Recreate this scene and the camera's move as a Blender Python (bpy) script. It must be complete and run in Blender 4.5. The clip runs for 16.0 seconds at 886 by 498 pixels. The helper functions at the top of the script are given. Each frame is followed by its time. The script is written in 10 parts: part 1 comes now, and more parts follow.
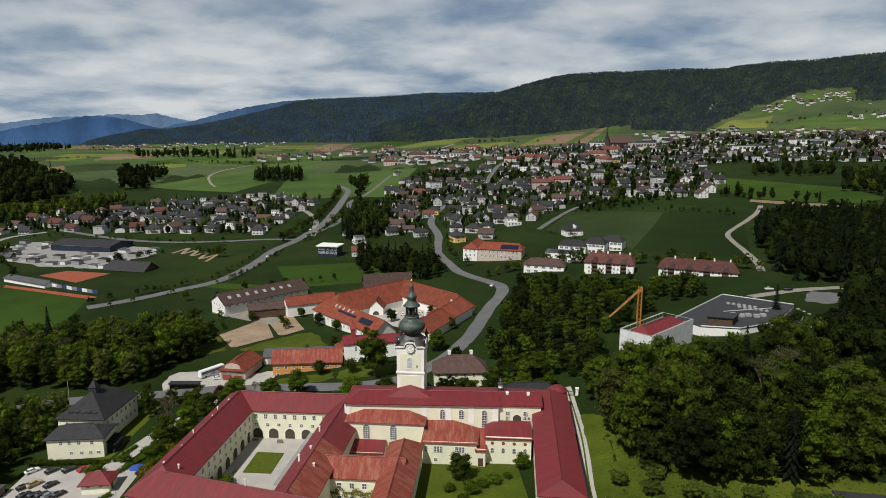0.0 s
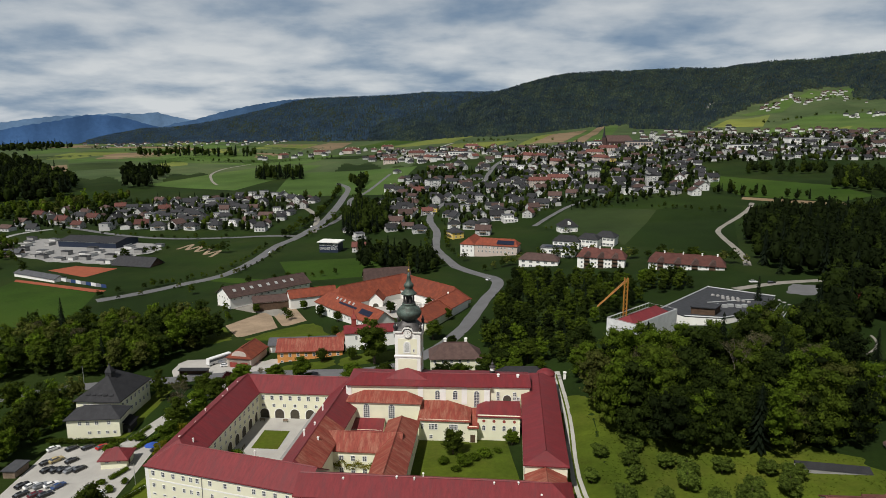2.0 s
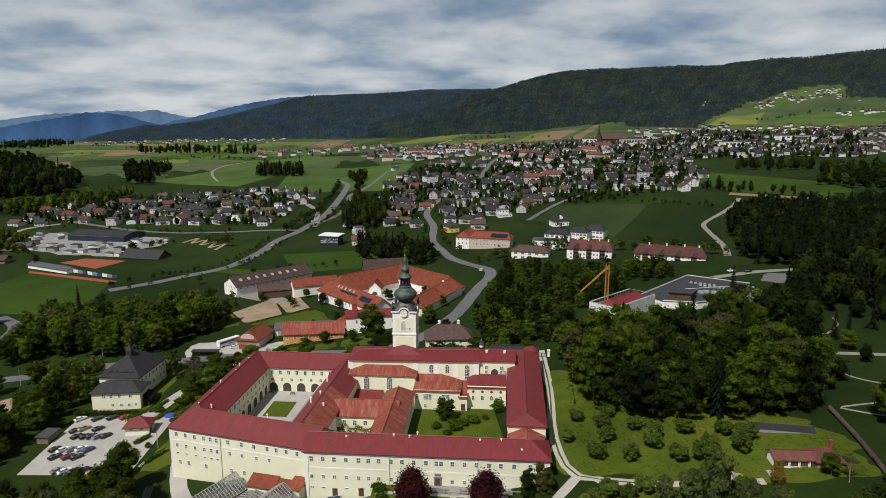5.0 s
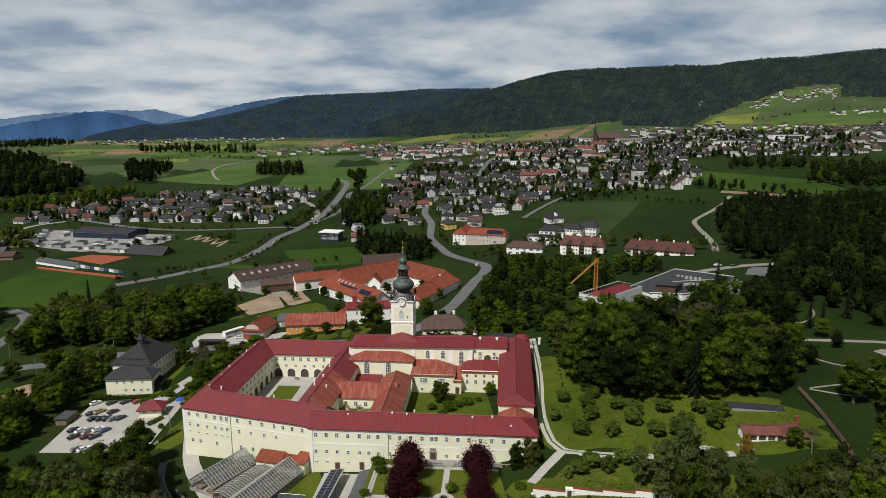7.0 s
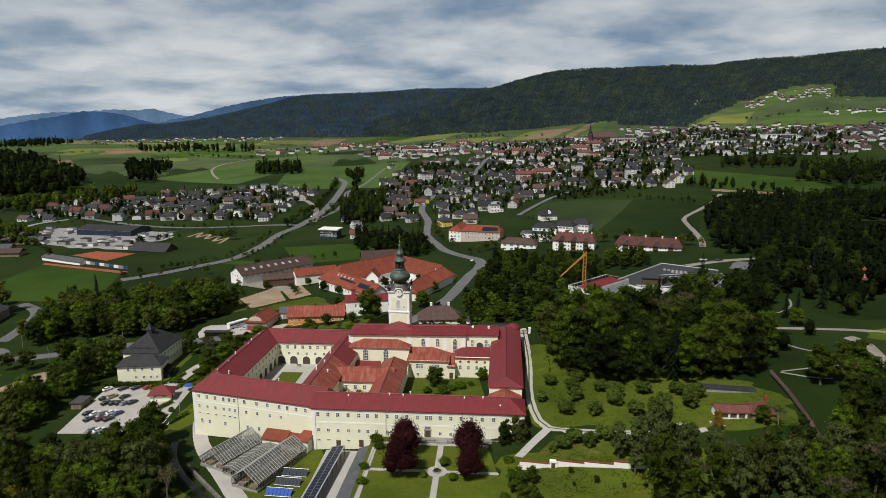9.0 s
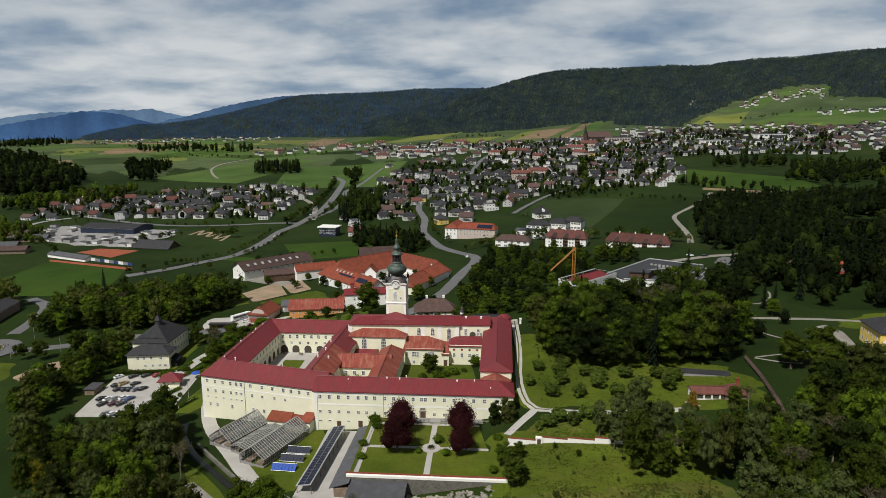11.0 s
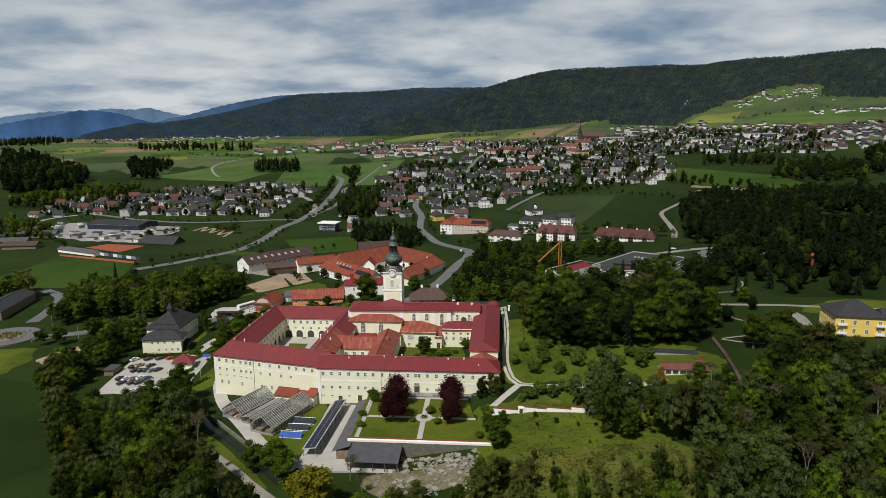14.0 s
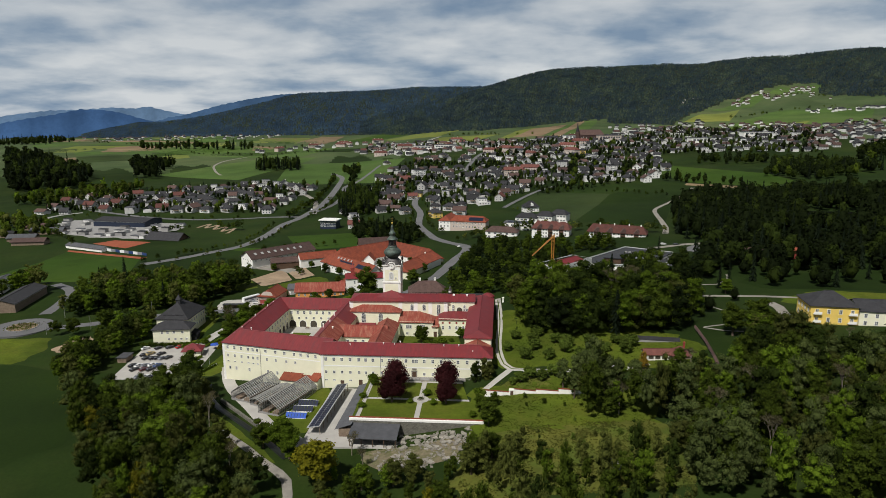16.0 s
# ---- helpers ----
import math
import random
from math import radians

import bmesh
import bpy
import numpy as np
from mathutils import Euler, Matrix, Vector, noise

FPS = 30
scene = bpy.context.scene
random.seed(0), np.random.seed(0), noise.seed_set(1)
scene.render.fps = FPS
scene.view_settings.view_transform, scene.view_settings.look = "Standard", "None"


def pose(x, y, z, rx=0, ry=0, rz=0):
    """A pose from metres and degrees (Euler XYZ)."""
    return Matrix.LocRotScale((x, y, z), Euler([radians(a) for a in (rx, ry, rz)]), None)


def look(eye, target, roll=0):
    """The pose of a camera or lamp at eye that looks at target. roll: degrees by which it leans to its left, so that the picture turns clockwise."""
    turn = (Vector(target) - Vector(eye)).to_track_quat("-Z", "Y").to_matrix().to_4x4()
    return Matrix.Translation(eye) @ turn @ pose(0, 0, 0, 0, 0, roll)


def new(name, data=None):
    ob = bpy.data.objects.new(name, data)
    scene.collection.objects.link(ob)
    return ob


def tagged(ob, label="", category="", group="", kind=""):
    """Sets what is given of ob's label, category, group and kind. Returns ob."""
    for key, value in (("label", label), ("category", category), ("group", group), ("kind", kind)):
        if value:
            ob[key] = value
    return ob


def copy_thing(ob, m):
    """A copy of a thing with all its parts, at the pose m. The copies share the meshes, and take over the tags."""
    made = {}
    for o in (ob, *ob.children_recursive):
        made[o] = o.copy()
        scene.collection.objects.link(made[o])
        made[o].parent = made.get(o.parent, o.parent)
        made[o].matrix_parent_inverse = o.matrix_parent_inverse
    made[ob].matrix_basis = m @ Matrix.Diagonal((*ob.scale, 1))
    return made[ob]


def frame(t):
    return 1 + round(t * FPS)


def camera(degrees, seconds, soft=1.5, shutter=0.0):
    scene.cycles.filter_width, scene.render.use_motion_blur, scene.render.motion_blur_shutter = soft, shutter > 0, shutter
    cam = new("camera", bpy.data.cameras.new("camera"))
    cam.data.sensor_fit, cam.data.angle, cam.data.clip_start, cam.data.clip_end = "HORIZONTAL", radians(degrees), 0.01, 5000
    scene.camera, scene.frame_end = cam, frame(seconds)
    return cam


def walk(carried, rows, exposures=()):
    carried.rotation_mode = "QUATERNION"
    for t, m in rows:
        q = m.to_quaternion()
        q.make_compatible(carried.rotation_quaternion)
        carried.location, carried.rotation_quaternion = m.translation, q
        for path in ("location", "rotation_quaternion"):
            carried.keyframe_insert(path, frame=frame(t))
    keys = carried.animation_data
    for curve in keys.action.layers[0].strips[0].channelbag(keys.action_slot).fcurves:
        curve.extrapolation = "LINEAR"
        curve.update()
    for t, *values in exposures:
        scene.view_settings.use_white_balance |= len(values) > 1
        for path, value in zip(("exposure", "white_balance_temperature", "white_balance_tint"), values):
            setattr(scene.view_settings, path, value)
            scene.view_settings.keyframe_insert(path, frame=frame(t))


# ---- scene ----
cam = camera(68.27, 16.0, soft=0.7)
PATH = [
    (0, pose(45.61, -129.77, 104.85, 79.096, 0, 4.670)),
    (0.5, pose(46.33, -133.29, 104.92, 79.079, 0, 4.665)),
    (1, pose(47.04, -136.82, 104.99, 79.058, 0, 4.664)),
    (1.5, pose(47.72, -140.36, 105.05, 79.031, 0, 4.665)),
    (2, pose(48.38, -143.89, 105.11, 79.000, 0, 4.664)),
    (2.5, pose(49.04, -147.42, 105.16, 78.962, 0, 4.651)),
    (3, pose(49.69, -150.96, 105.20, 78.916, 0, 4.631)),
    (3.5, pose(50.31, -154.50, 105.24, 78.869, 0, 4.608)),
    (4, pose(50.91, -158.05, 105.28, 78.828, 0, 4.588)),
    (6.5, pose(53.77, -175.67, 105.57, 78.754, 0, 4.462)),
    (7, pose(54.35, -179.21, 105.62, 78.728, 0, 4.429)),
    (7.5, pose(54.93, -182.78, 105.67, 78.699, 0, 4.391)),
    (8, pose(55.51, -186.33, 105.74, 78.685, 0, 4.346)),
    (8.5, pose(56.10, -189.85, 105.82, 78.680, 0, 4.289)),
    (9, pose(56.70, -193.36, 105.91, 78.681, 0, 4.227)),
    (11.5, pose(59.67, -211.29, 106.34, 78.670, 0, 3.983)),
    (12, pose(60.30, -214.89, 106.45, 78.660, 0, 3.945)),
    (12.5, pose(60.94, -218.50, 106.58, 78.651, 0, 3.910)),
    (13, pose(61.57, -222.13, 106.72, 78.641, 0, 3.885)),
    (13.5, pose(62.21, -225.80, 106.85, 78.623, 0, 3.868)),
    (14, pose(62.85, -229.50, 106.98, 78.598, 0, 3.856)),
    (14.5, pose(63.51, -233.24, 107.10, 78.565, 0, 3.849)),
    (15, pose(64.16, -236.96, 107.23, 78.534, 0, 3.847)),
    (15.5, pose(64.81, -240.66, 107.36, 78.512, 0, 3.848)),
    (16, pose(65.43, -244.35, 107.50, 78.497, 0, 3.853)),
]
walk(cam, PATH)

# ---- light ----
SUN = Vector((-0.30, -0.55, 0.85)).normalized()      # towards the sun: south-west, high
world = bpy.data.worlds.new("world")
scene.world = world
world.use_nodes = True
wt = world.node_tree
for nd in list(wt.nodes):
    wt.nodes.remove(nd)


def node(tree, kind, **values):
    nd = tree.nodes.new(kind)
    for key, value in values.items():
        if key in nd.inputs:
            nd.inputs[key].default_value = value
    return nd


def math_node(tree, op, a, b=None):
    nd = tree.nodes.new("ShaderNodeMath")
    nd.operation = op
    for slot, v in ((0, a), (1, b)):
        if v is None:
            continue
        if isinstance(v, (int, float)):
            nd.inputs[slot].default_value = v
        else:
            tree.links.new(v, nd.inputs[slot])
    return nd.outputs[0]


def ramp(tree, fac, stops):
    nd = tree.nodes.new("ShaderNodeValToRGB")
    el = nd.color_ramp.elements
    while len(el) < len(stops):
        el.new(0.5)
    for e, (p, c) in zip(el, stops):
        e.position = p
        e.color = (*c, 1)
    tree.links.new(fac, nd.inputs[0])
    return nd.outputs[0]


def mix(tree, fac, a, b, blend="MIX"):
    nd = tree.nodes.new("ShaderNodeMix")
    nd.data_type = "RGBA"
    nd.blend_type = blend
    for slot, v in ((0, fac), (6, a), (7, b)):
        if isinstance(v, (int, float)):
            nd.inputs[slot].default_value = v
        elif isinstance(v, tuple):
            nd.inputs[slot].default_value = (*v, 1)
        else:
            tree.links.new(v, nd.inputs[slot])
    return nd.outputs[2]


sky = wt.nodes.new("ShaderNodeTexSky")
sky.sky_type = "NISHITA"
sky.sun_disc = False
sky.sun_elevation = math.asin(SUN.z)
sky.sun_rotation = math.atan2(SUN.x, SUN.y)
# a broken deck of stratocumulus, seen in perspective towards the horizon
tc = wt.nodes.new("ShaderNodeTexCoord")
sep = wt.nodes.new("ShaderNodeSeparateXYZ")
wt.links.new(tc.outputs["Generated"], sep.inputs[0])
zz = math_node(wt, "ADD", math_node(wt, "MAXIMUM", sep.outputs[2], 0.0), 0.19)
comb = wt.nodes.new("ShaderNodeCombineXYZ")
wt.links.new(math_node(wt, "DIVIDE", sep.outputs[0], zz), comb.inputs[0])
wt.links.new(math_node(wt, "DIVIDE", sep.outputs[1], zz), comb.inputs[1])
n1 = node(wt, "ShaderNodeTexNoise", Scale=2.0, Detail=8.0, Roughness=0.52, Distortion=0.1)
n2 = node(wt, "ShaderNodeTexNoise", Scale=0.75, Detail=3.0, Roughness=0.5)
wt.links.new(comb.outputs[0], n1.inputs["Vector"])
wt.links.new(comb.outputs[0], n2.inputs["Vector"])
dens = math_node(wt, "ADD", math_node(wt, "MULTIPLY", n1.outputs[0], 0.6), math_node(wt, "MULTIPLY", n2.outputs[0], 0.4))
cloud = ramp(wt, dens, [(0.37, (0.25, 0.36, 0.51)), (0.445, (0.41, 0.505, 0.62)), (0.50, (0.59, 0.66, 0.735)), (0.60, (0.82, 0.86, 0.89))])
sky_bg = node(wt, "ShaderNodeBackground", Strength=0.06)
cloud_bg = node(wt, "ShaderNodeBackground", Strength=0.80)
wt.links.new(sky.outputs[0], sky_bg.inputs[0])
# the unseen sky overhead is dimmed, which cuts the fill and deepens the shadows
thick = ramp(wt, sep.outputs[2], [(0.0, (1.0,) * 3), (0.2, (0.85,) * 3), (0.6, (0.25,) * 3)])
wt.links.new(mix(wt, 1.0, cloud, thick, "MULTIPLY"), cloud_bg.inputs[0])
sky_mix = wt.nodes.new("ShaderNodeMixShader")
sky_mix.inputs[0].default_value = 0.93
wt.links.new(sky_bg.outputs[0], sky_mix.inputs[1])
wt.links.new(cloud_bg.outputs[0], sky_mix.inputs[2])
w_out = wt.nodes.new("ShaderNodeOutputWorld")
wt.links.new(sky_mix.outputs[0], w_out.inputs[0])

sun = new("sun", bpy.data.lights.new("sun", "SUN"))
sun.data.energy, sun.data.angle, sun.data.color = 4.4, radians(0.8), (1.0, 0.965, 0.90)
sun.matrix_world = look(SUN * 900, (0, 0, 0))


# ---- materials ----
def material(name, colour, rough=0.85, var=0.18, scale=1.0, fine=12.0, metal=0.0, bump=0.15, tint=None, rand=0.0, spec=0.3, stretch=None):
    """A surface with stains at metre size and grain; tint: a second colour that patches wear to."""
    m = bpy.data.materials.new(name)
    m.use_nodes = True
    t = m.node_tree
    bs = t.nodes["Principled BSDF"]
    co = t.nodes.new("ShaderNodeTexCoord")
    src = co.outputs["Object"]
    if stretch:
        mp = t.nodes.new("ShaderNodeMapping")
        mp.inputs["Scale"].default_value = stretch
        t.links.new(src, mp.inputs[0])
        src = mp.outputs[0]
    a = node(t, "ShaderNodeTexNoise", Scale=scale, Detail=5.0, Roughness=0.6)
    b = node(t, "ShaderNodeTexNoise", Scale=fine, Detail=3.0, Roughness=0.7)
    t.links.new(src, a.inputs["Vector"])
    t.links.new(src, b.inputs["Vector"])
    dark = tuple(c * (1 - var) for c in colour)
    light = tuple(min(1, c * (1 + var)) for c in colour)
    col = ramp(t, a.outputs[0], [(0.3, dark), (0.7, light)])
    if tint:
        k = node(t, "ShaderNodeTexNoise", Scale=scale * 0.55, Detail=7.0, Roughness=0.7)
        t.links.new(src, k.inputs["Vector"])
        col = mix(t, ramp(t, k.outputs[0], [(0.47, (0, 0, 0)), (0.62, (1, 1, 1))]), col, tint)
    grain = ramp(t, b.outputs[0], [(0.25, (1 - var * 0.7,) * 3), (0.75, (1 + var * 0.7,) * 3)])
    col = mix(t, 1.0, col, grain, "MULTIPLY")
    if rand:
        oi = t.nodes.new("ShaderNodeObjectInfo")
        g = ramp(t, oi.outputs["Random"], [(0.0, (1 - rand,) * 3), (1.0, (1 + rand,) * 3)])
        col = mix(t, 1.0, col, g, "MULTIPLY")
    t.links.new(col, bs.inputs["Base Color"])
    bs.inputs["Roughness"].default_value = rough
    bs.inputs["Metallic"].default_value = metal
    bs.inputs["Specular IOR Level"].default_value = spec
    if bump:
        bp = node(t, "ShaderNodeBump", Strength=bump, Distance=0.1)
        t.links.new(b.outputs[0], bp.inputs["Height"])
        t.links.new(bp.outputs[0], bs.inputs["Normal"])
    return m


M = {}
M["cream"] = material("cream_render", (0.75, 0.735, 0.565), 0.9, 0.05, 0.25, 6, bump=0.05)
M["white"] = material("white_render", (0.80, 0.79, 0.75), 0.9, 0.05, 0.3, 6, bump=0.05)
M["roof_red"] = material("red_tin_roof", (0.165, 0.023, 0.027), 0.55, 0.20, 0.5, 3.5, bump=0.15, tint=(0.135, 0.026, 0.030), stretch=(2.4, 0.5, 0.5))
M["roof_rust"] = material("rusty_red_roof", (0.215, 0.045, 0.030), 0.7, 0.28, 0.8, 3.5, bump=0.2, tint=(0.27, 0.105, 0.07), stretch=(2.2, 0.35, 0.35))
M["roof_orange"] = material("clay_tile_roof", (0.190, 0.046, 0.024), 0.85, 0.28, 0.5, 5, bump=0.35, tint=(0.15, 0.040, 0.024), rand=0.12)
M["roof_brown"] = material("brown_tile_roof", (0.075, 0.046, 0.04), 0.85, 0.25, 0.5, 7, bump=0.3, rand=0.25)
M["roof_dark"] = material("dark_tile_roof", (0.026, 0.026, 0.029), 0.8, 0.25, 0.5, 7, bump=0.25, rand=0.3)
M["roof_bitumen"] = material("bitumen_flat_roof", (0.036, 0.038, 0.043), 0.85, 0.25, 0.5, 5, bump=0.2, rand=0.2)
M["roof_grey"] = material("grey_sheet_roof", (0.075, 0.077, 0.085), 0.75, 0.2, 0.4, 5, bump=0.2, rand=0.2)
M["copper"] = material("green_copper", (0.085, 0.115, 0.098), 0.55, 0.35, 0.9, 6, metal=0.3, bump=0.2, tint=(0.05, 0.06, 0.05))
M["dark_metal"] = material("dark_sheet_metal", (0.06, 0.055, 0.055), 0.5, 0.25, 0.9, 6, metal=0.3)
M["gold"] = material("gilt", (0.75, 0.5, 0.12), 0.3, 0.1, metal=1.0)
M["stone"] = material("rubble_stone", (0.27, 0.25, 0.215), 0.95, 0.3, 0.7, 4, bump=0.6, rand=0.25)
M["yard_soil"] = material("stony_grassy_soil", (0.16, 0.135, 0.085), 0.95, 0.3, 0.4, 4, bump=0.4, tint=(0.075, 0.085, 0.025))
M["stone_dark"] = material("old_stone_wall", (0.13, 0.125, 0.105), 0.95, 0.4, 0.8, 4, bump=0.6)
M["gravel"] = material("gravel", (0.37, 0.355, 0.33), 0.95, 0.12, 0.15, 9, bump=0.3)
M["dirt"] = material("bare_soil", (0.27, 0.20, 0.135), 0.95, 0.22, 0.12, 3, bump=0.4)
M["track"] = material("earth_track", (0.22, 0.205, 0.18), 0.95, 0.2, 0.2, 4, bump=0.3)
M["asphalt"] = material("asphalt", (0.12, 0.12, 0.125), 0.9, 0.15, 0.1, 5, bump=0.1)
# the grey-blue lift in the glass colour stands in for reflected sky
M["glass_win"] = material("window_glass", (0.085, 0.092, 0.105), 0.12, 0.2, spec=0.6, bump=0)
M["frame_white"] = material("white_frame", (0.75, 0.75, 0.72), 0.6, 0.05, bump=0)
M["wood_dark"] = material("dark_wood", (0.09, 0.055, 0.035), 0.8, 0.3, 0.8, 8)
M["wood"] = material("weathered_wood", (0.20, 0.15, 0.11), 0.85, 0.3, 0.8, 8)
M["ochre"] = material("orange_render", (0.62, 0.27, 0.08), 0.9, 0.08, 0.4, 6, bump=0.05)
M["roof_town"] = material("dull_red_tile_roof", (0.110, 0.042, 0.034), 0.85, 0.25, 0.5, 7, bump=0.3, rand=0.3)
# white house walls, greyed to carry the cloud shadow over the town
M["town"] = material("shaded_white_render", (0.52, 0.515, 0.50), 0.9, 0.1, 0.4, 6, bump=0.05, rand=0.3)
M["yellow"] = material("yellow_render", (0.72, 0.52, 0.13), 0.9, 0.08, 0.4, 6, bump=0.05)
M["pink"] = material("pale_pink_render", (0.50, 0.42, 0.37), 0.9, 0.08, 0.4, 6, bump=0.05)
M["red_paint"] = material("dull_red_paint", (0.26, 0.05, 0.04), 0.7, 0.15)
M["crane"] = material("yellow_crane_paint", (0.38, 0.17, 0.03), 0.5, 0.1)
M["court_red"] = material("clay_court", (0.26, 0.070, 0.034), 0.95, 0.12, 0.2, 4)
M["blue"] = material("blue_canvas", (0.03, 0.08, 0.35), 0.7, 0.15)
M["pv"] = material("solar_cells", (0.012, 0.016, 0.034), 0.4, 0.2, spec=0.25, bump=0)
M["rail"] = material("bare_aluminium", (0.40, 0.41, 0.41), 0.5, 0.1, metal=0.3)
M["old_frame"] = material("weathered_white_frame", (0.26, 0.255, 0.24), 0.8, 0.25, 0.8, 6)
M["tyre"] = material("tyre_rubber", (0.02, 0.02, 0.02), 0.8, 0.1)
M["water"] = material("dark_water", (0.012, 0.014, 0.011), 0.35, 0.2, spec=0.2, bump=0.1)
M["pond"] = material("still_water", (0.010, 0.012, 0.010), 0.06, 0.1, spec=0.5, bump=0)
M["bark"] = material("bark", (0.10, 0.075, 0.055), 0.95, 0.3, 1.0, 8)
M["hall_blue"] = material("dark_blue_sheet", (0.020, 0.028, 0.050), 0.5, 0.15, 0.4, 5)
M["concrete"] = material("concrete", (0.25, 0.245, 0.24), 0.9, 0.12, 0.3, 5)
for nm, c in (("paint_black", (0.012, 0.012, 0.015)), ("paint_white", (0.75, 0.75, 0.75)), ("paint_grey", (0.22, 0.23, 0.25)),
              ("paint_red", (0.38, 0.02, 0.02)), ("paint_blue", (0.03, 0.06, 0.16)), ("paint_gold", (0.42, 0.33, 0.16)), ("paint_wine", (0.10, 0.015, 0.02))):
    M[nm] = material(nm, c, 0.25, 0.05, spec=0.6, bump=0)


def leaf_material(name, c, rand=0.3, scale=0.25, lighter=(1.4, 1.38, 1.4)):
    m = material(name, c, 0.8, 0.32, scale, 4.5, bump=0.35, tint=tuple(a * b for a, b in zip(c, lighter)), rand=rand, spec=0.06)
    t = m.node_tree
    bs = t.nodes["Principled BSDF"]
    gi = t.nodes.new("ShaderNodeNewGeometry")
    old = bs.inputs["Base Color"].links[0].from_socket
    g = ramp(t, gi.outputs["Random Per Island"], [(0.0, (0.66, 0.70, 0.66)), (1.0, (1.34, 1.28, 1.2))])
    col = mix(t, 1.0, old, g, "MULTIPLY")
    t.links.new(col, bs.inputs["Base Color"])
    # thin leaves let some light through
    tl = t.nodes.new("ShaderNodeBsdfTranslucent")
    t.links.new(mix(t, 1.0, col, (1.5, 1.6, 0.9), "MULTIPLY"), tl.inputs[0])
    both = t.nodes.new("ShaderNodeMixShader")
    both.inputs[0].default_value = 0.33
    t.links.new(bs.outputs[0], both.inputs[1])
    t.links.new(tl.outputs[0], both.inputs[2])
    t.links.new(both.outputs[0], t.nodes["Material Output"].inputs[0])
    return m


M["leaf"] = leaf_material("leaves_green", (0.042, 0.062, 0.007))
M["leaf_light"] = leaf_material("leaves_spring_green", (0.060, 0.094, 0.008))
M["leaf_dark"] = leaf_material("leaves_deep_green", (0.019, 0.030, 0.005))
M["leaf_olive"] = leaf_material("leaves_olive", (0.062, 0.072, 0.017))
M["leaf_birch"] = leaf_material("birch_leaves", (0.064, 0.084, 0.026))
M["leaf_gold"] = leaf_material("leaves_golden", (0.11, 0.105, 0.008))
M["leaf_brown"] = leaf_material("twigs_brown", (0.075, 0.068, 0.040))
M["leaf_purple"] = leaf_material("leaves_purple", (0.040, 0.010, 0.012))
# darker leaf copy: cloud shadow over the woods is put into its colour
M["leaf_shade"] = leaf_material("leaves_cloud_shaded", (0.0075, 0.0125, 0.003))
M["needle"] = leaf_material("needles_dark", (0.007, 0.012, 0.006))
M["leaf_orchard"] = leaf_material("orchard_leaves", (0.072, 0.104, 0.018))
M["yellow_thuja"] = leaf_material("golden_thuja", (0.26, 0.17, 0.025))


def grass_material(name, a, b, scale=0.03):
    m = material(name, a, 0.95, 0.25, scale, 0.9, bump=0.25, tint=b, spec=0.1)
    # broad drifts of lusher and thinner grass
    t = m.node_tree
    bs = t.nodes["Principled BSDF"]
    old = bs.inputs["Base Color"].links[0].from_socket
    co = t.nodes.new("ShaderNodeTexCoord")
    k = node(t, "ShaderNodeTexNoise", Scale=scale * 0.22, Detail=6.0, Roughness=0.62)
    t.links.new(co.outputs["Object"], k.inputs["Vector"])
    g = ramp(t, k.outputs[0], [(0.32, (0.66, 0.72, 0.66)), (0.5, (1.0, 1.0, 1.0)), (0.68, (1.38, 1.28, 1.2))])
    t.links.new(mix(t, 1.0, old, g, "MULTIPLY"), bs.inputs["Base Color"])
    return m


# the meadow is darkened to carry the cloud shade over the near valley
M["meadow"] = grass_material("meadow", (0.013, 0.026, 0.004), (0.019, 0.031, 0.006))
M["lawn"] = grass_material("lawn", (0.058, 0.082, 0.008), (0.068, 0.084, 0.011), 0.12)
M["field_green"] = grass_material("young_crop", (0.026, 0.054, 0.006), (0.033, 0.060, 0.008), 0.02)
M["field_deep"] = grass_material("dark_crop", (0.011, 0.023, 0.003), (0.014, 0.027, 0.004), 0.02)
M["field_grey"] = grass_material("mown_meadow", (0.026, 0.042, 0.012), (0.030, 0.045, 0.014), 0.02)
M["field_bright"] = grass_material("rape_field", (0.125, 0.145, 0.032), (0.108, 0.138, 0.034), 0.01)
M["field_brown"] = grass_material("ploughed_field", (0.17, 0.12, 0.075), (0.20, 0.15, 0.09), 0.01)
# far grass is lightened, standing in for sun and haze on the plain
M["pasture"] = grass_material("far_pasture", (0.052, 0.078, 0.030), (0.068, 0.088, 0.038), 0.01)
M["field_far"] = grass_material("far_meadow", (0.055, 0.096, 0.022), (0.066, 0.104, 0.028), 0.01)
M["forest_floor"] = grass_material("woodland", (0.016, 0.023, 0.013), (0.022, 0.028, 0.016), 0.02)


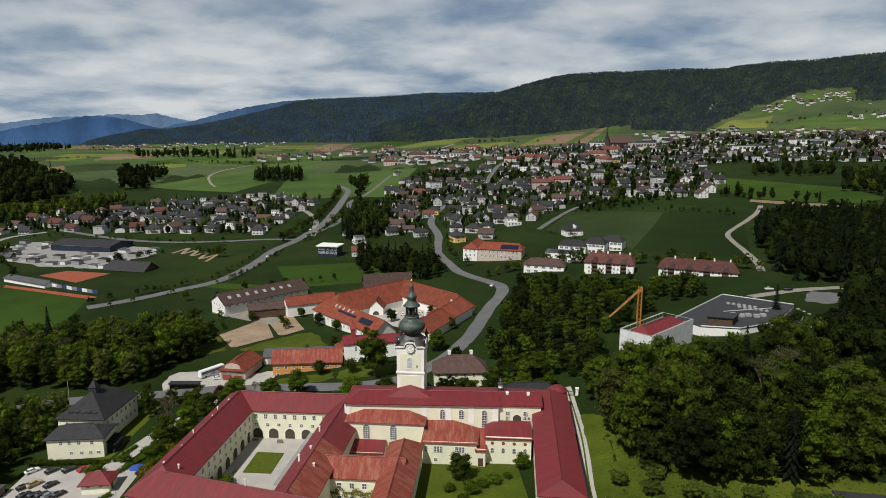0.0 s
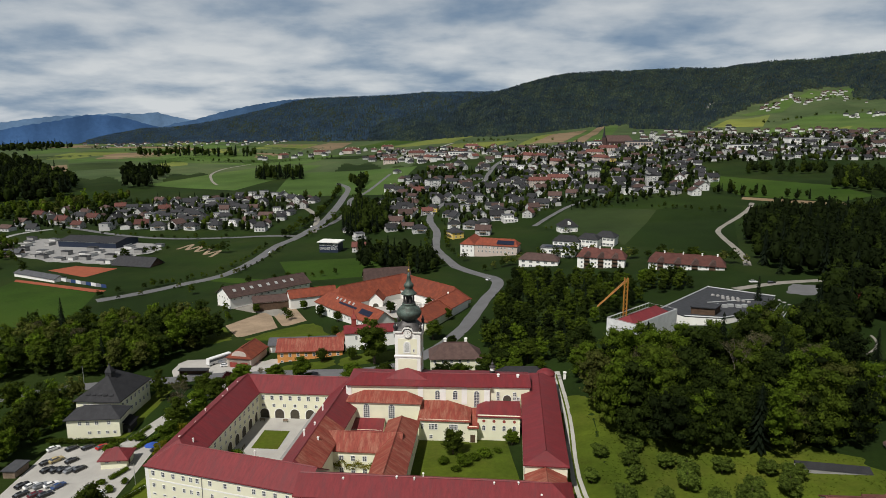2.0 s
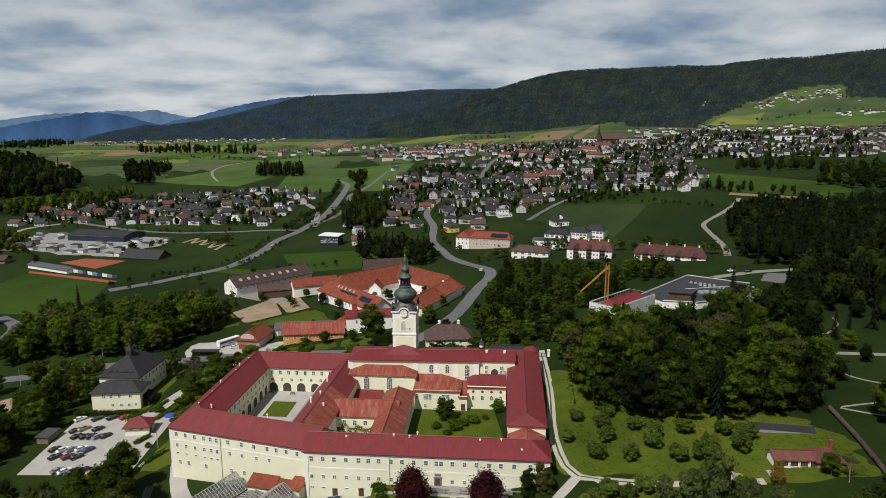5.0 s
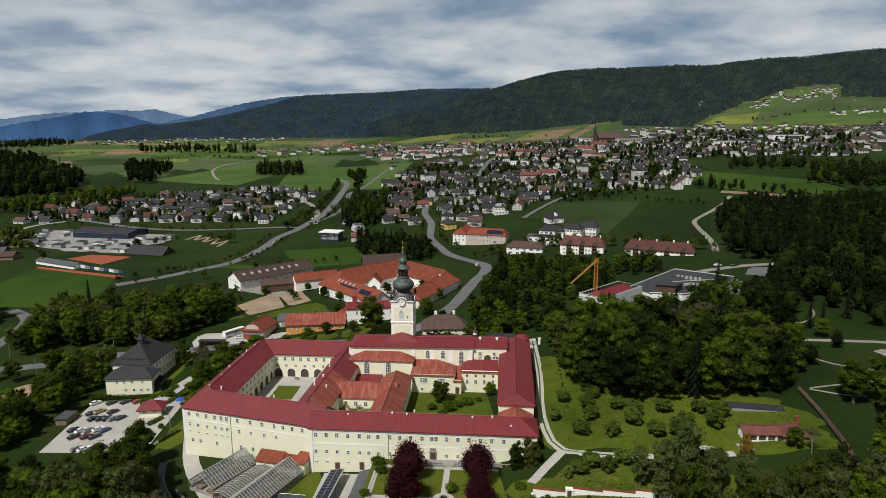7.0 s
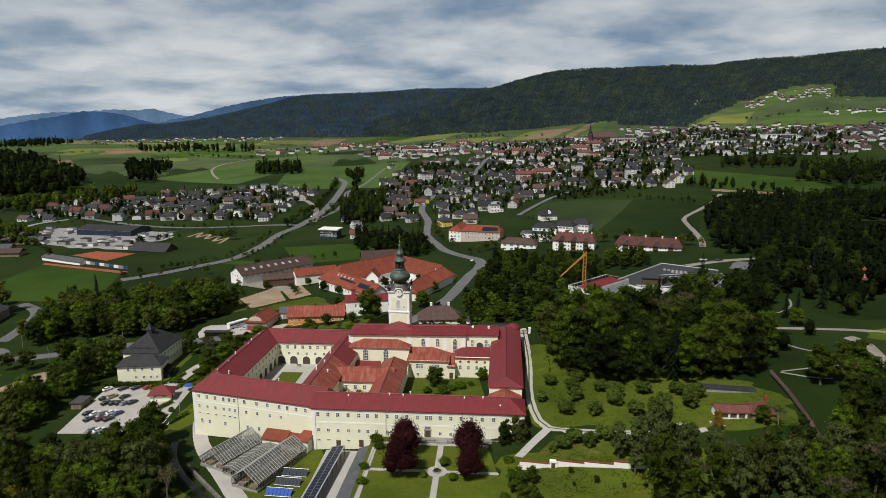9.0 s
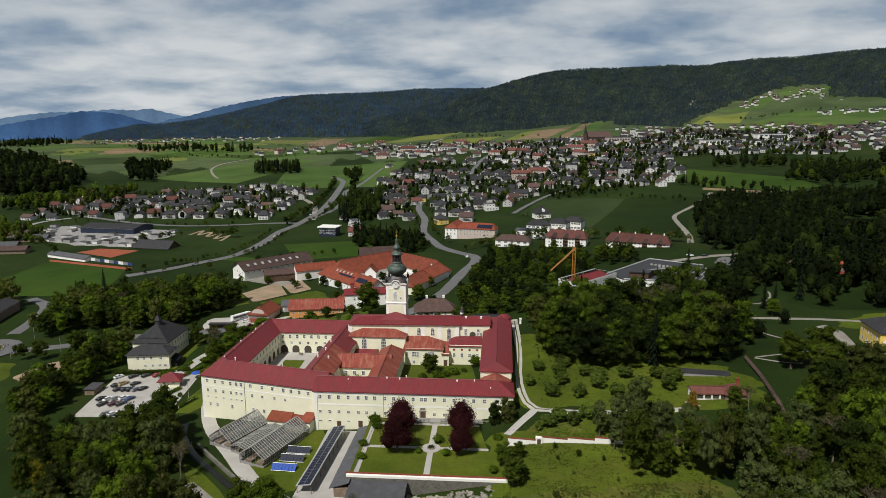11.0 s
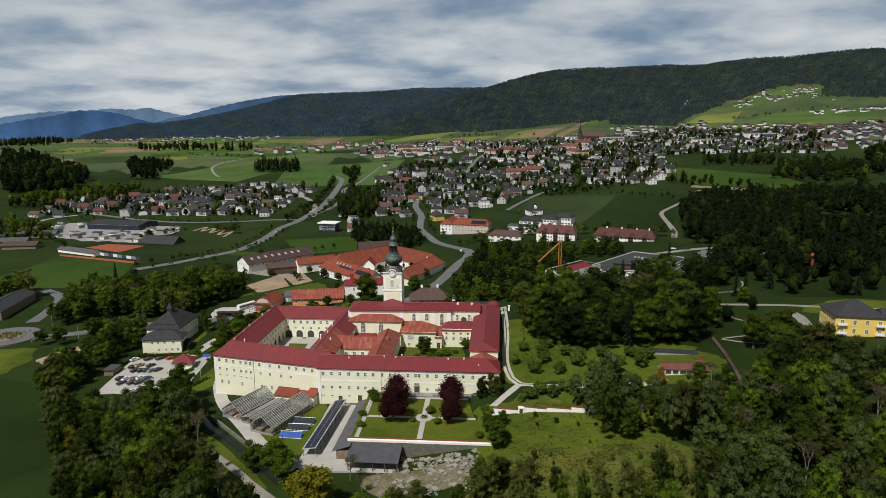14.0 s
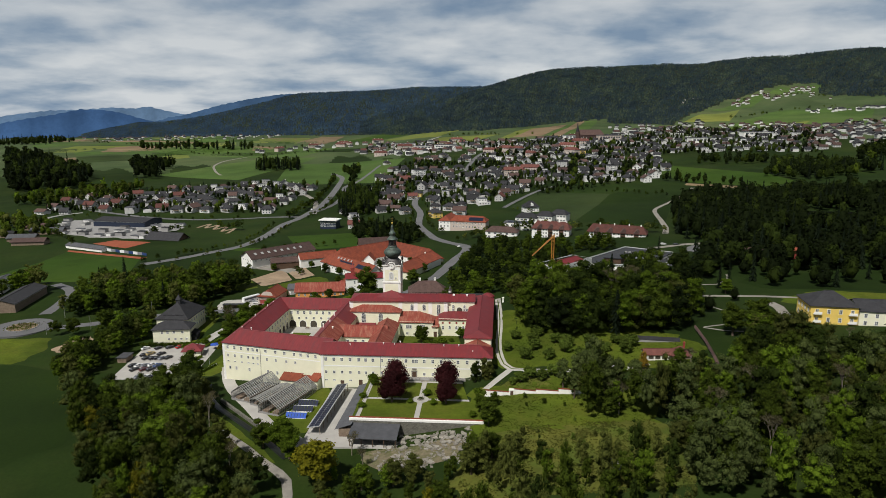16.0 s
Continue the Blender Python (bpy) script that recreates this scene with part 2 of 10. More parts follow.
# ---- mesh building ----
class Geo:
    """Collects faces for one mesh."""

    def __init__(self):
        self.v, self.f = [], []

    def add(self, verts, faces):
        n = len(self.v)
        self.v += [tuple(p) for p in verts]
        self.f += [tuple(i + n for i in q) for q in faces]
        return self

    def box(self, x0, y0, z0, x1, y1, z1):
        return self.add([(x0, y0, z0), (x1, y0, z0), (x1, y1, z0), (x0, y1, z0), (x0, y0, z1), (x1, y0, z1), (x1, y1, z1), (x0, y1, z1)],
                        [(0, 3, 2, 1), (4, 5, 6, 7), (0, 1, 5, 4), (1, 2, 6, 5), (2, 3, 7, 6), (3, 0, 4, 7)])

    def prism(self, outline, z0, z1):
        n = len(outline)
        vs = [(x, y, z0) for x, y in outline] + [(x, y, z1) for x, y in outline]
        return self.add(vs, [tuple(reversed(range(n))), tuple(range(n, 2 * n))] + [(i, (i + 1) % n, n + (i + 1) % n, n + i) for i in range(n)])

    def lathe(self, rings, n=16, cx=0, cy=0, square=0.0):
        """Rings of (radius, z); square: 1 gives a square plan."""
        base = len(self.v)
        for r, z in rings:
            for k in range(n):
                a = 2 * math.pi * (k + 0.5) / n
                c, s = math.cos(a), math.sin(a)
                q = (1 - square) + square / max(abs(c), abs(s))
                self.v.append((cx + r * c * q, cy + r * s * q, z))
        for j in range(len(rings) - 1):
            for k in range(n):
                a, b = base + j * n + k, base + j * n + (k + 1) % n
                self.f.append((a, b, b + n, a + n))
        self.f.append(tuple(reversed(range(base, base + n))))
        self.f.append(tuple(range(base + (len(rings) - 1) * n, base + len(rings) * n)))
        return self

    def bar(self, a, b, r):
        """A square bar from a to b."""
        a, b = Vector(a), Vector(b)
        d = (b - a).normalized()
        u = d.orthogonal().normalized() * r
        w = d.cross(u)
        vs = [p + i * u + j * w for p in (a, b) for i, j in ((-1, -1), (1, -1), (1, 1), (-1, 1))]
        return self.add(vs, [(3, 2, 1, 0), (4, 5, 6, 7), (0, 1, 5, 4), (1, 2, 6, 5), (2, 3, 7, 6), (3, 0, 4, 7)])

    def turned(self, m):
        self.v = [tuple(m @ Vector(p)) for p in self.v]
        return self

    def mesh(self, name, mat, smooth=False):
        me = bpy.data.meshes.new(name)
        me.from_pydata(self.v, [], self.f)
        mats = mat if isinstance(mat, list) else [mat]
        for m in mats:
            me.materials.append(m)
        if smooth:
            me.shade_smooth()
        return me


def part(name, geo, mat, parent=None, label="", at=None, smooth=False):
    """Links geometry as one mesh object, under a thing if one is given."""
    me = geo if isinstance(geo, bpy.types.Mesh) else geo.mesh(name, mat, smooth)
    ob = new(name, me)
    if parent is not None:
        ob.parent = parent
    if at is not None:
        ob.matrix_basis = at
    if label:
        tagged(ob, label)
    return ob


def thing(name, at, label, category, group="", kind=""):
    ob = new(name)
    ob.empty_display_size = 0.5
    ob.matrix_basis = at if isinstance(at, Matrix) else Matrix.Translation(at)
    return tagged(ob, label, category, group, kind)


# ---- ground ----
TX = [-1600, -500, -200, -60, 40, 80, 200, 500, 1300]
TY = [-300, -40, 60, 150, 300, 450, 700, 1050, 1600, 2300]
ROWS = ((-14, -13, -11, -7, 1, 7, 18, 24, 30), (-14, -13, -9, -3, 0.5, 8, 18, 26, 40), (-14, -12, -9, -4, 3, 13.5, 22, 30, 50),
        (-12, -11, -8, -2, 8, 12, 20, 30, 60), (-10, -9, -6, -1, 3, 8, 18, 30, 60), (-8, -9, -5, 2, 8, 11, 17, 34, 70),
        (0, -2, 4, 15, 22, 25, 31, 44, 80), (5, 8, 20, 35, 45, 48, 55, 70, 100), (20, 25, 40, 58, 64, 66, 72, 84, 130),
        (30, 40, 60, 75, 82, 84, 90, 105, 170))
TABLE = np.array(ROWS, float)
# two wooded ridges, one behind the other: bearing, height over the horizon, distance of the crest and of the foot
MID_AZ = [-60, -38, -33.1, -31.1, -29.0, -27.0, -24.8, -22.6, -20.3, -18.0, -16.1, -13.3, -8.4, -5.8, -0.7, 3.7, 8, 45]
MID_EL = [-4, -3, -1.4, -0.95, -0.57, -0.45, -0.13, 0.28, 0.88, 1.45, 1.88, 2.08, 2.24, 2.53, 2.53, 2.4, 1.5, 0]
MID_R = [4300] * 12 + [4200, 4100, 4000, 4000, 4000, 4000]
MID_FOOT = [3950, 3900, 3800, 3600, 3400, 3200, 3000, 2800, 2650, 2550, 2450, 2350, 2300, 2400, 3000, 3200, 3300, 3300]
NEAR_AZ = [-60, -13, -11.4, -8.5, -6.0, -3.6, -1.1, 0.1, 1.3, 3.7, 6.0, 7.9, 10.6, 15.0, 18.0, 21.2, 25.0, 29.1, 45]
NEAR_EL = [-4, -2.2, -1.35, 0.10, 0.84, 1.50, 2.22, 2.54, 2.88, 3.57, 4.01, 4.07, 4.07, 4.24, 4.16, 4.56, 4.65, 4.91, 4.5]
NEAR_R = [2700, 2700, 2700, 2800, 2850, 2900, 3000, 3050, 3150, 3300, 3400, 3400, 3500, 3650, 3700, 3750, 3800, 3850, 3900]
NEAR_FOOT = [2450, 2300, 2200, 2080, 1960, 1880, 1780, 1760, 1800, 1900, 2020, 2120, 2000, 1800, 1650, 1600, 1600, 1600, 1600]


def foot(az):
    """Where the wooded slopes begin, seen along a bearing."""
    return np.minimum(np.interp(az, MID_AZ, MID_FOOT), np.where(az > -12.5, np.interp(az, NEAR_AZ, NEAR_FOOT), 9e9))


def ridge(z, az, r, table, power):
    """The land with one ridge raised on it."""
    AZ, EL, R1, R0 = table
    r0, r1 = np.interp(az, AZ, R0), np.interp(az, AZ, R1)
    top = 105 + r1 * np.tan(np.radians(np.interp(az, AZ, EL)))
    k = np.clip((r - r0) / (r1 - r0), 0, 1) ** power
    up = z * (1 - k) + top * k
    # spurs and gullies run down the slope
    up = up + 14 * k * (1 - k) * 4 * (np.sin(az * 0.8 + r / 330) + 0.6 * np.sin(az * 1.9 + 1.0 - r / 210))
    return np.maximum(z, np.where(r > r1, top - (r - r1) * 0.30, up))


def height(x, y):
    x, y = np.asarray(x, float), np.asarray(y, float)
    xc, yc = np.clip(x, TX[0], TX[-1]), np.clip(y, TY[0], TY[-1])
    gx, gy = np.array(TX, float), np.array(TY, float)
    i = np.clip(np.searchsorted(gx, xc) - 1, 0, len(TX) - 2)
    j = np.clip(np.searchsorted(gy, yc) - 1, 0, len(TY) - 2)
    u, v = (xc - gx[i]) / (gx[i + 1] - gx[i]), (yc - gy[j]) / (gy[j + 1] - gy[j])
    z = (TABLE[j, i] * (1 - u) + TABLE[j, i + 1] * u) * (1 - v) + (TABLE[j + 1, i] * (1 - u) + TABLE[j + 1, i + 1] * u) * v
    az = np.degrees(np.arctan2(x - 45, y + 130))
    r = np.hypot(x - 45, y + 130)
    # the valley floor falls away to the west
    z = z - np.clip(r - 2300, 0, 2700) * 0.0235 * np.interp(az, [-24, -9], [1, 0])
    z = ridge(z, az, r, (MID_AZ, MID_EL, MID_R, MID_FOOT), 1.1)
    z = ridge(z, az, r, (NEAR_AZ, NEAR_EL, NEAR_R, NEAR_FOOT), np.interp(az, [8, 20], [1.25, 1.9]))
    fade = np.clip((r - 350) / 900, 0, 1)
    return z + fade * (2.5 * np.sin(x / 95.0 + 1.3) * np.sin(y / 120.0) + 1.2 * np.sin(x / 41.0) * np.sin(y / 57.0 + 2))


def ground_height(x, y):
    return float(height(x, y))


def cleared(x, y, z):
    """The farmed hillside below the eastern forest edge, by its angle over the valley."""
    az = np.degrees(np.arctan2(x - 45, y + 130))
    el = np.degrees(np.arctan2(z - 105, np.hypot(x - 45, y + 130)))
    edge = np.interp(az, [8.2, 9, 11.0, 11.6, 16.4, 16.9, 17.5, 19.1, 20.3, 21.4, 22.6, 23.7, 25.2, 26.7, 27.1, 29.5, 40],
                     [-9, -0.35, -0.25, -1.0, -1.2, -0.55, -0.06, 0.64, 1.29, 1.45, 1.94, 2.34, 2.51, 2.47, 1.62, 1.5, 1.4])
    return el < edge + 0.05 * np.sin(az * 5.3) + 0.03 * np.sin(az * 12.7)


def make_ground():
    azs = np.radians(np.concatenate([np.arange(-180, -44, 6.0), np.arange(-44, 40, 0.25), np.arange(40, 180, 6.0)]))
    rs = np.concatenate([[3], np.arange(12, 60, 12), np.arange(60, 420, 4.0), 420 * (4990 / 420) ** (np.arange(0, 211) / 210.0)])
    A, R = np.meshgrid(azs, rs)
    X, Y = 45 + R * np.sin(A), -130 + R * np.cos(A)
    Z = height(X, Y)
    n, m = X.shape
    idx = np.arange(n * m).reshape(n, m)
    nxt = np.roll(idx, -1, axis=1)
    quads = np.stack([idx[:-1], nxt[:-1], nxt[1:], idx[1:]], -1).reshape(-1, 4)
    me = bpy.data.meshes.new("ground")
    me.from_pydata(np.stack([X, Y, Z], -1).reshape(-1, 3).tolist(), [], quads[:, ::-1].tolist() + [tuple(int(i) for i in idx[0])])
    # woods on the slopes above the foot line
    az, r = np.degrees(A), R
    for mt in (M["meadow"], M["forest_floor"], M["pasture"]):
        me.materials.append(mt)
    wooded = (r > foot(az)) & (np.abs(az) < 70)
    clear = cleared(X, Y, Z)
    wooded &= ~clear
    fl = np.zeros(len(me.polygons), np.int32)
    w = np.where(wooded, 1, np.where(r > 1230 + 90 * np.sin(az * 0.9) + 40 * np.sin(az * 2.7), 2, 0))[:-1].reshape(-1)
    fl[: len(w)] = w
    me.polygons.foreach_set("material_index", fl)
    me.shade_smooth()
    return tagged(new("ground", me), "rolling green valley meadows rising to wooded hills", "ground", kind="structure")


ground = make_ground()
from mathutils.bvhtree import BVHTree
gm = ground.data
BVH = BVHTree.FromPolygons([v.co for v in gm.vertices], [p.vertices[:] for p in gm.polygons])


def far_ridge(name, dist, az, el, low, colour, seed, label):
    """A mountain at the end of the valley, too far off to show its trees: a plain rounded ridge, its blue haze put into
    the colour.
    """
    rng = np.random.default_rng(seed)
    A = np.arange(az[0], az[-1] + 0.01, 0.15)
    top = np.interp(A, az, el) + 0.02 * np.sin(A * 9 + seed) + 0.012 * rng.normal(size=len(A))
    g = Geo()
    rows = 7
    for k in range(rows):
        u = k / (rows - 1)
        R = dist - 180 * u ** 1.4 + 25 * u * np.sin(A * 2.3 + seed)
        E = top * (1 - u) + low * u
        for a, rr, e in zip(A, R, E):
            g.v.append((45 + rr * math.sin(radians(a)), -130 + rr * math.cos(radians(a)), 105 + rr * math.tan(radians(e))))
    n = len(A)
    g.f = [(k * n + i, (k + 1) * n + i, (k + 1) * n + i + 1, k * n + i + 1) for k in range(rows - 1) for i in range(n - 1)]
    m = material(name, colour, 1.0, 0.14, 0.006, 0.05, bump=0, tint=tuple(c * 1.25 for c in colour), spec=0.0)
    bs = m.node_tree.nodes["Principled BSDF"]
    # the haze colour also glows a little, though nothing there gives light
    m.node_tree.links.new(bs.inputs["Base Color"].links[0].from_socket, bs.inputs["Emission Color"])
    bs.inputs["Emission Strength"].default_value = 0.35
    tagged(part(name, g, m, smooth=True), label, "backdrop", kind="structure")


far_ridge("backdrop_far", 4840, [-44, -38.4, -36.6, -34.8, -32.9, -30.9, -29.0, -28.0, -26.9, -25.2, -23.9, -22], [-0.3, -0.05, 0.23, 0.45, 0.5, 0.68, 0.62, 0.78, 0.48, 0.12, -0.15, -0.4], -2.6, (0.075, 0.125, 0.20), 1, "pale mountains at the end of the valley, tinted with blue haze")
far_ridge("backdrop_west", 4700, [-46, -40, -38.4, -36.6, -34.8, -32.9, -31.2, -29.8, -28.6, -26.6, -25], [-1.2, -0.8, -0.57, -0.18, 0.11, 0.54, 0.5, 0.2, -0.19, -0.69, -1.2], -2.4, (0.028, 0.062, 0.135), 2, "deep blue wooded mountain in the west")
far_ridge("backdrop_north", 4560, [-28, -26.5, -25.4, -22.5, -20.3, -18.0, -16.6, -15.2, -13], [-0.5, -0.06, 0.12, 0.95, 1.42, 1.8, 1.9, 1.8, 1.4], -1.8, (0.032, 0.062, 0.115), 3, "wooded mountain behind the ridge, tinted with blue haze")


def on_ground(x, y):
    hit = BVH.ray_cast(Vector((x, y, 2000)), Vector((0, 0, -1)))
    return hit[0].z if hit[0] else ground_height(x, y)


def lift(x, y):
    """How far a laid sheet must stand off the ground: more when far away."""
    return 0.06 + 0.0001 * max(0, math.hypot(x - 45, y + 130) - 150)


def ribbon(name, pts, width, mat, label, category, kind="structure", level=0.0, step=6.0):
    """A road or path along a line of points, laid on the ground."""
    pts = [Vector((p[0], p[1])) for p in pts]
    # smooth line through the points
    dense = []
    for i in range(len(pts) - 1):
        p0, p1, p2, p3 = pts[max(i - 1, 0)], pts[i], pts[i + 1], pts[min(i + 2, len(pts) - 1)]
        n = max(2, int((p2 - p1).length / step))
        for k in range(n):
            t = k / n
            dense.append(0.5 * ((2 * p1) + (p2 - p0) * t + (2 * p0 - 5 * p1 + 4 * p2 - p3) * t * t + (3 * p1 - p0 - 3 * p2 + p3) * t ** 3))
    dense.append(pts[-1])
    g = Geo()
    cols = 5
    for i, p in enumerate(dense):
        d = (dense[min(i + 1, len(dense) - 1)] - dense[max(i - 1, 0)]).normalized()
        nrm = Vector((-d.y, d.x))
        w = width * (1 + 0.05 * math.sin(i * 1.7))
        for c in range(cols):
            q = p + nrm * w * (c / (cols - 1) - 0.5)
            edge = -0.12 if c in (0, cols - 1) else 0
            g.v.append((q.x, q.y, on_ground(q.x, q.y) + lift(q.x, q.y) * 1.5 + 0.09 + level + edge))
    for i in range(len(dense) - 1):
        for c in range(cols - 1):
            a = i * cols + c
            g.f.append((a, a + cols, a + cols + 1, a + 1))
    ob = part(name, g, mat, smooth=False)
    return tagged(ob, label, category, kind=kind)


def patch(name, corners, mat, label, category="field", kind="structure", cell=None, level=0.0):
    """A four-cornered piece of land laid on the ground; corners run round it."""
    a, b, c, d = [Vector((p[0], p[1])) for p in corners]
    size = max((b - a).length, (c - b).length, (d - c).length, (a - d).length)
    cell = cell or max(3.0, size / 40)
    nu = max(2, int(max((b - a).length, (c - d).length) / cell))
    nv = max(2, int(max((d - a).length, (c - b).length) / cell))
    g = Geo()
    # grown land has rounded, uneven edges; fields are straight
    soft_edge = name in ("lawn", "meadow", "bare_field", "spoil_heap", "stone_yard", "yard", "works_yard")
    for j in range(nv + 1):
        for i in range(nu + 1):
            u, v = i / nu, j / nv
            if soft_edge:
                s_, t_ = 2 * u - 1, 2 * v - 1
                s_, t_ = s_ * math.sqrt(1 - 0.22 * t_ * t_), t_ * math.sqrt(1 - 0.22 * s_ * s_)
                s_ *= 1 + 0.05 * math.sin(7 * t_ + size) + 0.03 * math.sin(17 * t_)
                t_ *= 1 + 0.06 * math.sin(6 * s_ + 2 * size) + 0.03 * math.sin(15 * s_)
                u, v = (s_ + 1) / 2, (t_ + 1) / 2
            p = (a * (1 - u) + b * u) * (1 - v) + (d * (1 - u) + c * u) * v
            rim = -0.4 if i in (0, nu) or j in (0, nv) else 0
            g.v.append((p.x, p.y, on_ground(p.x, p.y) + lift(p.x, p.y) * 1.5 + level + rim * 0.3))
    for j in range(nv):
        for i in range(nu):
            k = j * (nu + 1) + i
            g.f.append((k, k + 1, k + nu + 2, k + nu + 1))
    ob = part(name, g, mat, smooth=True)
    return tagged(ob, label, category, kind=kind)


# ---- roads, paths and fields ----
ribbon("road", [(-330, 20), (-255, 52), (-215, 76)], 7, M["asphalt"], "grey asphalt road to the roundabout", "road")
ribbon("road", [(-196, 112), (-203, 140), (-214, 165), (-235, 180)], 7, M["asphalt"], "grey asphalt road past the shed", "road")
ribbon("road", [(-176, 86), (-150, 94), (-130, 104), (-114, 106), (-90, 111), (-65, 116), (-40, 115), (-12, 113), (8, 117), (24, 135), (33, 157), (38, 184), (43, 215), (50, 250), (46, 275), (20, 315)], 7.5, M["asphalt"], "grey road curving past the abbey and the barn", "road")
ribbon("road", [(-205, 240), (-182, 260), (-167, 278), (-148, 303), (-142, 350), (-144, 410), (-139, 442), (-136, 476), (-133, 520), (-138, 589), (-148, 677), (-165, 785), (-200, 868)], 9, M["asphalt"], "grey asphalt main road with pale edges", "road")
ribbon("road", [(-137, 465), (-120, 520), (-122, 600), (-136, 672), (-127, 740), (-125, 921)], 6, M["asphalt"], "grey side road into the town", "road")
ribbon("road", [(-134, 455), (-180, 462), (-260, 452), (-330, 470), (-420, 520)], 6, M["asphalt"], "grey lane along the settlement", "road")
ribbon("road", [(20, 315), (2, 370), (-2, 398), (-6, 451), (-18, 507), (-19, 554), (-8, 624), (29, 746), (37, 824), (48, 915), (75, 1010)], 7, M["asphalt"], "grey street climbing through the town", "road")
ribbon("road", [(84, 455), (100, 495), (124, 545), (150, 580)], 5, M["asphalt"], "pale lane beside the field", "road")
ribbon("lane", [(300, 520), (285, 488), (262, 452), (247.7, 430), (228, 395), (221, 360), (217, 330), (211, 291), (203, 262)], 4.5, M["track"], "pale gravel lane curving along the field edge", "lane")
ribbon("road", [(176, 206), (197, 213), (214, 217.5), (254, 222), (330, 226), (420, 215)], 6, M["track"], "pale road beyond the brewery hall", "road")
patch("yard", [(196, 192), (208, 186), (222, 206), (208, 214)], M["asphalt"], "grey asphalt parking yard by the brewery hall", "yard", cell=3)
ribbon("footpath", [(72, 95), (72.5, 56), (71.5, 31), (72, 14), (76, 1), (89, -3.5), (108, -5), (123, -4.5)], 3.0, M["gravel"], "pale gravel path beside the abbey wing", "path")
ribbon("footpath", [(76, 1), (70, -7), (66, -13)], 3, M["gravel"], "pale gravel path down to the garden gate", "path")
ribbon("lane", [(160, 84), (169, 79.2), (182, 75.9), (215, 68.3), (260, 59), (320, 48)], 3.2, M["track"], "pale road above the park", "lane")
ribbon("footpath", [(166, 103), (175.6, 102), (187, 99.6), (196.8, 111), (199.8, 121)], 1.1, M["track"], "pale winding park path", "path")
ribbon("footpath", [(160, 33.2), (166.5, 34.4), (173, 35.2), (178.5, 35.9), (183.4, 37.2), (187.4, 39.2), (189.2, 41.4), (188, 43.6), (184.1, 46.4), (178.2, 49.5), (174, 53.5), (171, 59)], 0.9, M["track"], "pale winding park path", "path")
ribbon("footpath", [(159.5, 32.6), (163, 30.4), (166, 28.6), (169.5, 27), (174, 26)], 0.9, M["track"], "pale winding park path", "path")
ribbon("lane", [(197, 62), (199.5, 54), (198, 44), (195.5, 32)], 5, M["track"], "pale drive to the institute", "lane")
ribbon("lane", [(-50, 26), (-43, 10), (-37, 0), (-26, -14), (-13, -30), (-2, -40), (5, -46)], 5, M["gravel"], "pale gravel lane beside the mill stream", "lane")
ribbon("lane", [(-30, -34), (-23, -40), (-15, -47), (-7, -55), (6, -68), (10, -82)], 3, M["track"], "pale earth track beside the stream", "lane")
ribbon("road", [(-80, 30), (-78, 50), (-74, 75), (-66, 98), (-60, 112)], 6, M["gravel"], "pale drive between the manor and the abbey", "road")
ribbon("lane", [(-400, 878), (-409, 890), (-443, 952), (-477, 1032), (-506, 1161), (-494, 1276)], 5, M["track"], "pale farm lane over the meadow", "lane")
ribbon("lane", [(-128, 470), (-150, 560), (-190, 640), (-215, 690)], 6, M["track"], "pale lane through the settlement", "lane")
ribbon("lane", [(-420, 505), (-440, 480), (-430, 440), (-380, 425), (-300, 415)], 7, M["concrete"], "pale yard road among the works", "lane")
ribbon("lane", [(740, 1900), (720, 2050), (777, 2180), (900, 2250)], 9, M["track"], "pale hillside lane", "lane")
ribbon("lane", [(-60, 1500), (-110, 1380), (-150, 1250), (-140, 1100)], 9, M["concrete"], "pale road to the works", "lane")

patch("car_park", [(-98, 12), (-60, 12), (-66, 57), (-104, 54)], M["gravel"], "pale gravel car park beside the abbey", "car park", cell=3)
patch("yard", [(-60, 106), (-47, 106), (-47, 134), (-62, 132)], M["gravel"], "pale gravel yard of the fire station", "yard", cell=3)
patch("yard", [(-92, 112), (-62, 118), (-64, 138), (-98, 134)], M["gravel"], "pale gravel yard with parked buses", "yard", cell=3)
patch("paddock", [(-96.8, 184.8), (-82.4, 213), (-66, 180), (-81.7, 164.1)], M["dirt"], "bare tan earth paddock by the stable", "paddock", cell=3)
patch("paddock", [(-76.5, 203.5), (-70.5, 222), (-53.4, 191.3), (-63.5, 181.2)], M["dirt"], "bare tan earth paddock by the farm", "paddock", cell=3)
patch("lawn", [(-130, 190), (-98, 186), (-80, 160), (-112, 150)], M["lawn"], "green meadow beside the paddock", "lawn", cell=4)
patch("lawn", [(-80, 160), (-64, 178), (-48, 188), (-30, 158)], M["lawn"], "green meadow below the farm", "lawn", cell=4)
patch("lawn", [(-46, 116), (-20, 119), (-21, 129), (-48, 124)], M["lawn"], "grass bank before the orange house", "lawn", cell=3)
patch("lawn", [(-20, 119), (4, 122), (10, 136), (-20, 132)], M["lawn"], "grass bank before the gatehouse", "lawn", cell=3)
patch("lawn", [(-60, 64), (-46, 64), (-44, 100), (-58, 104)], M["lawn"], "lawn beside the abbey's west wing", "lawn", cell=3)
patch("lawn", [(-86, 58), (-80, 58), (-84, 108), (-92, 108)], M["lawn"], "lawn beside the manor house", "lawn", cell=3)
patch("lawn", [(-30, 82), (8, 80), (8, 108), (-34, 106)], M["lawn"], "lawn behind the church", "lawn", cell=3)
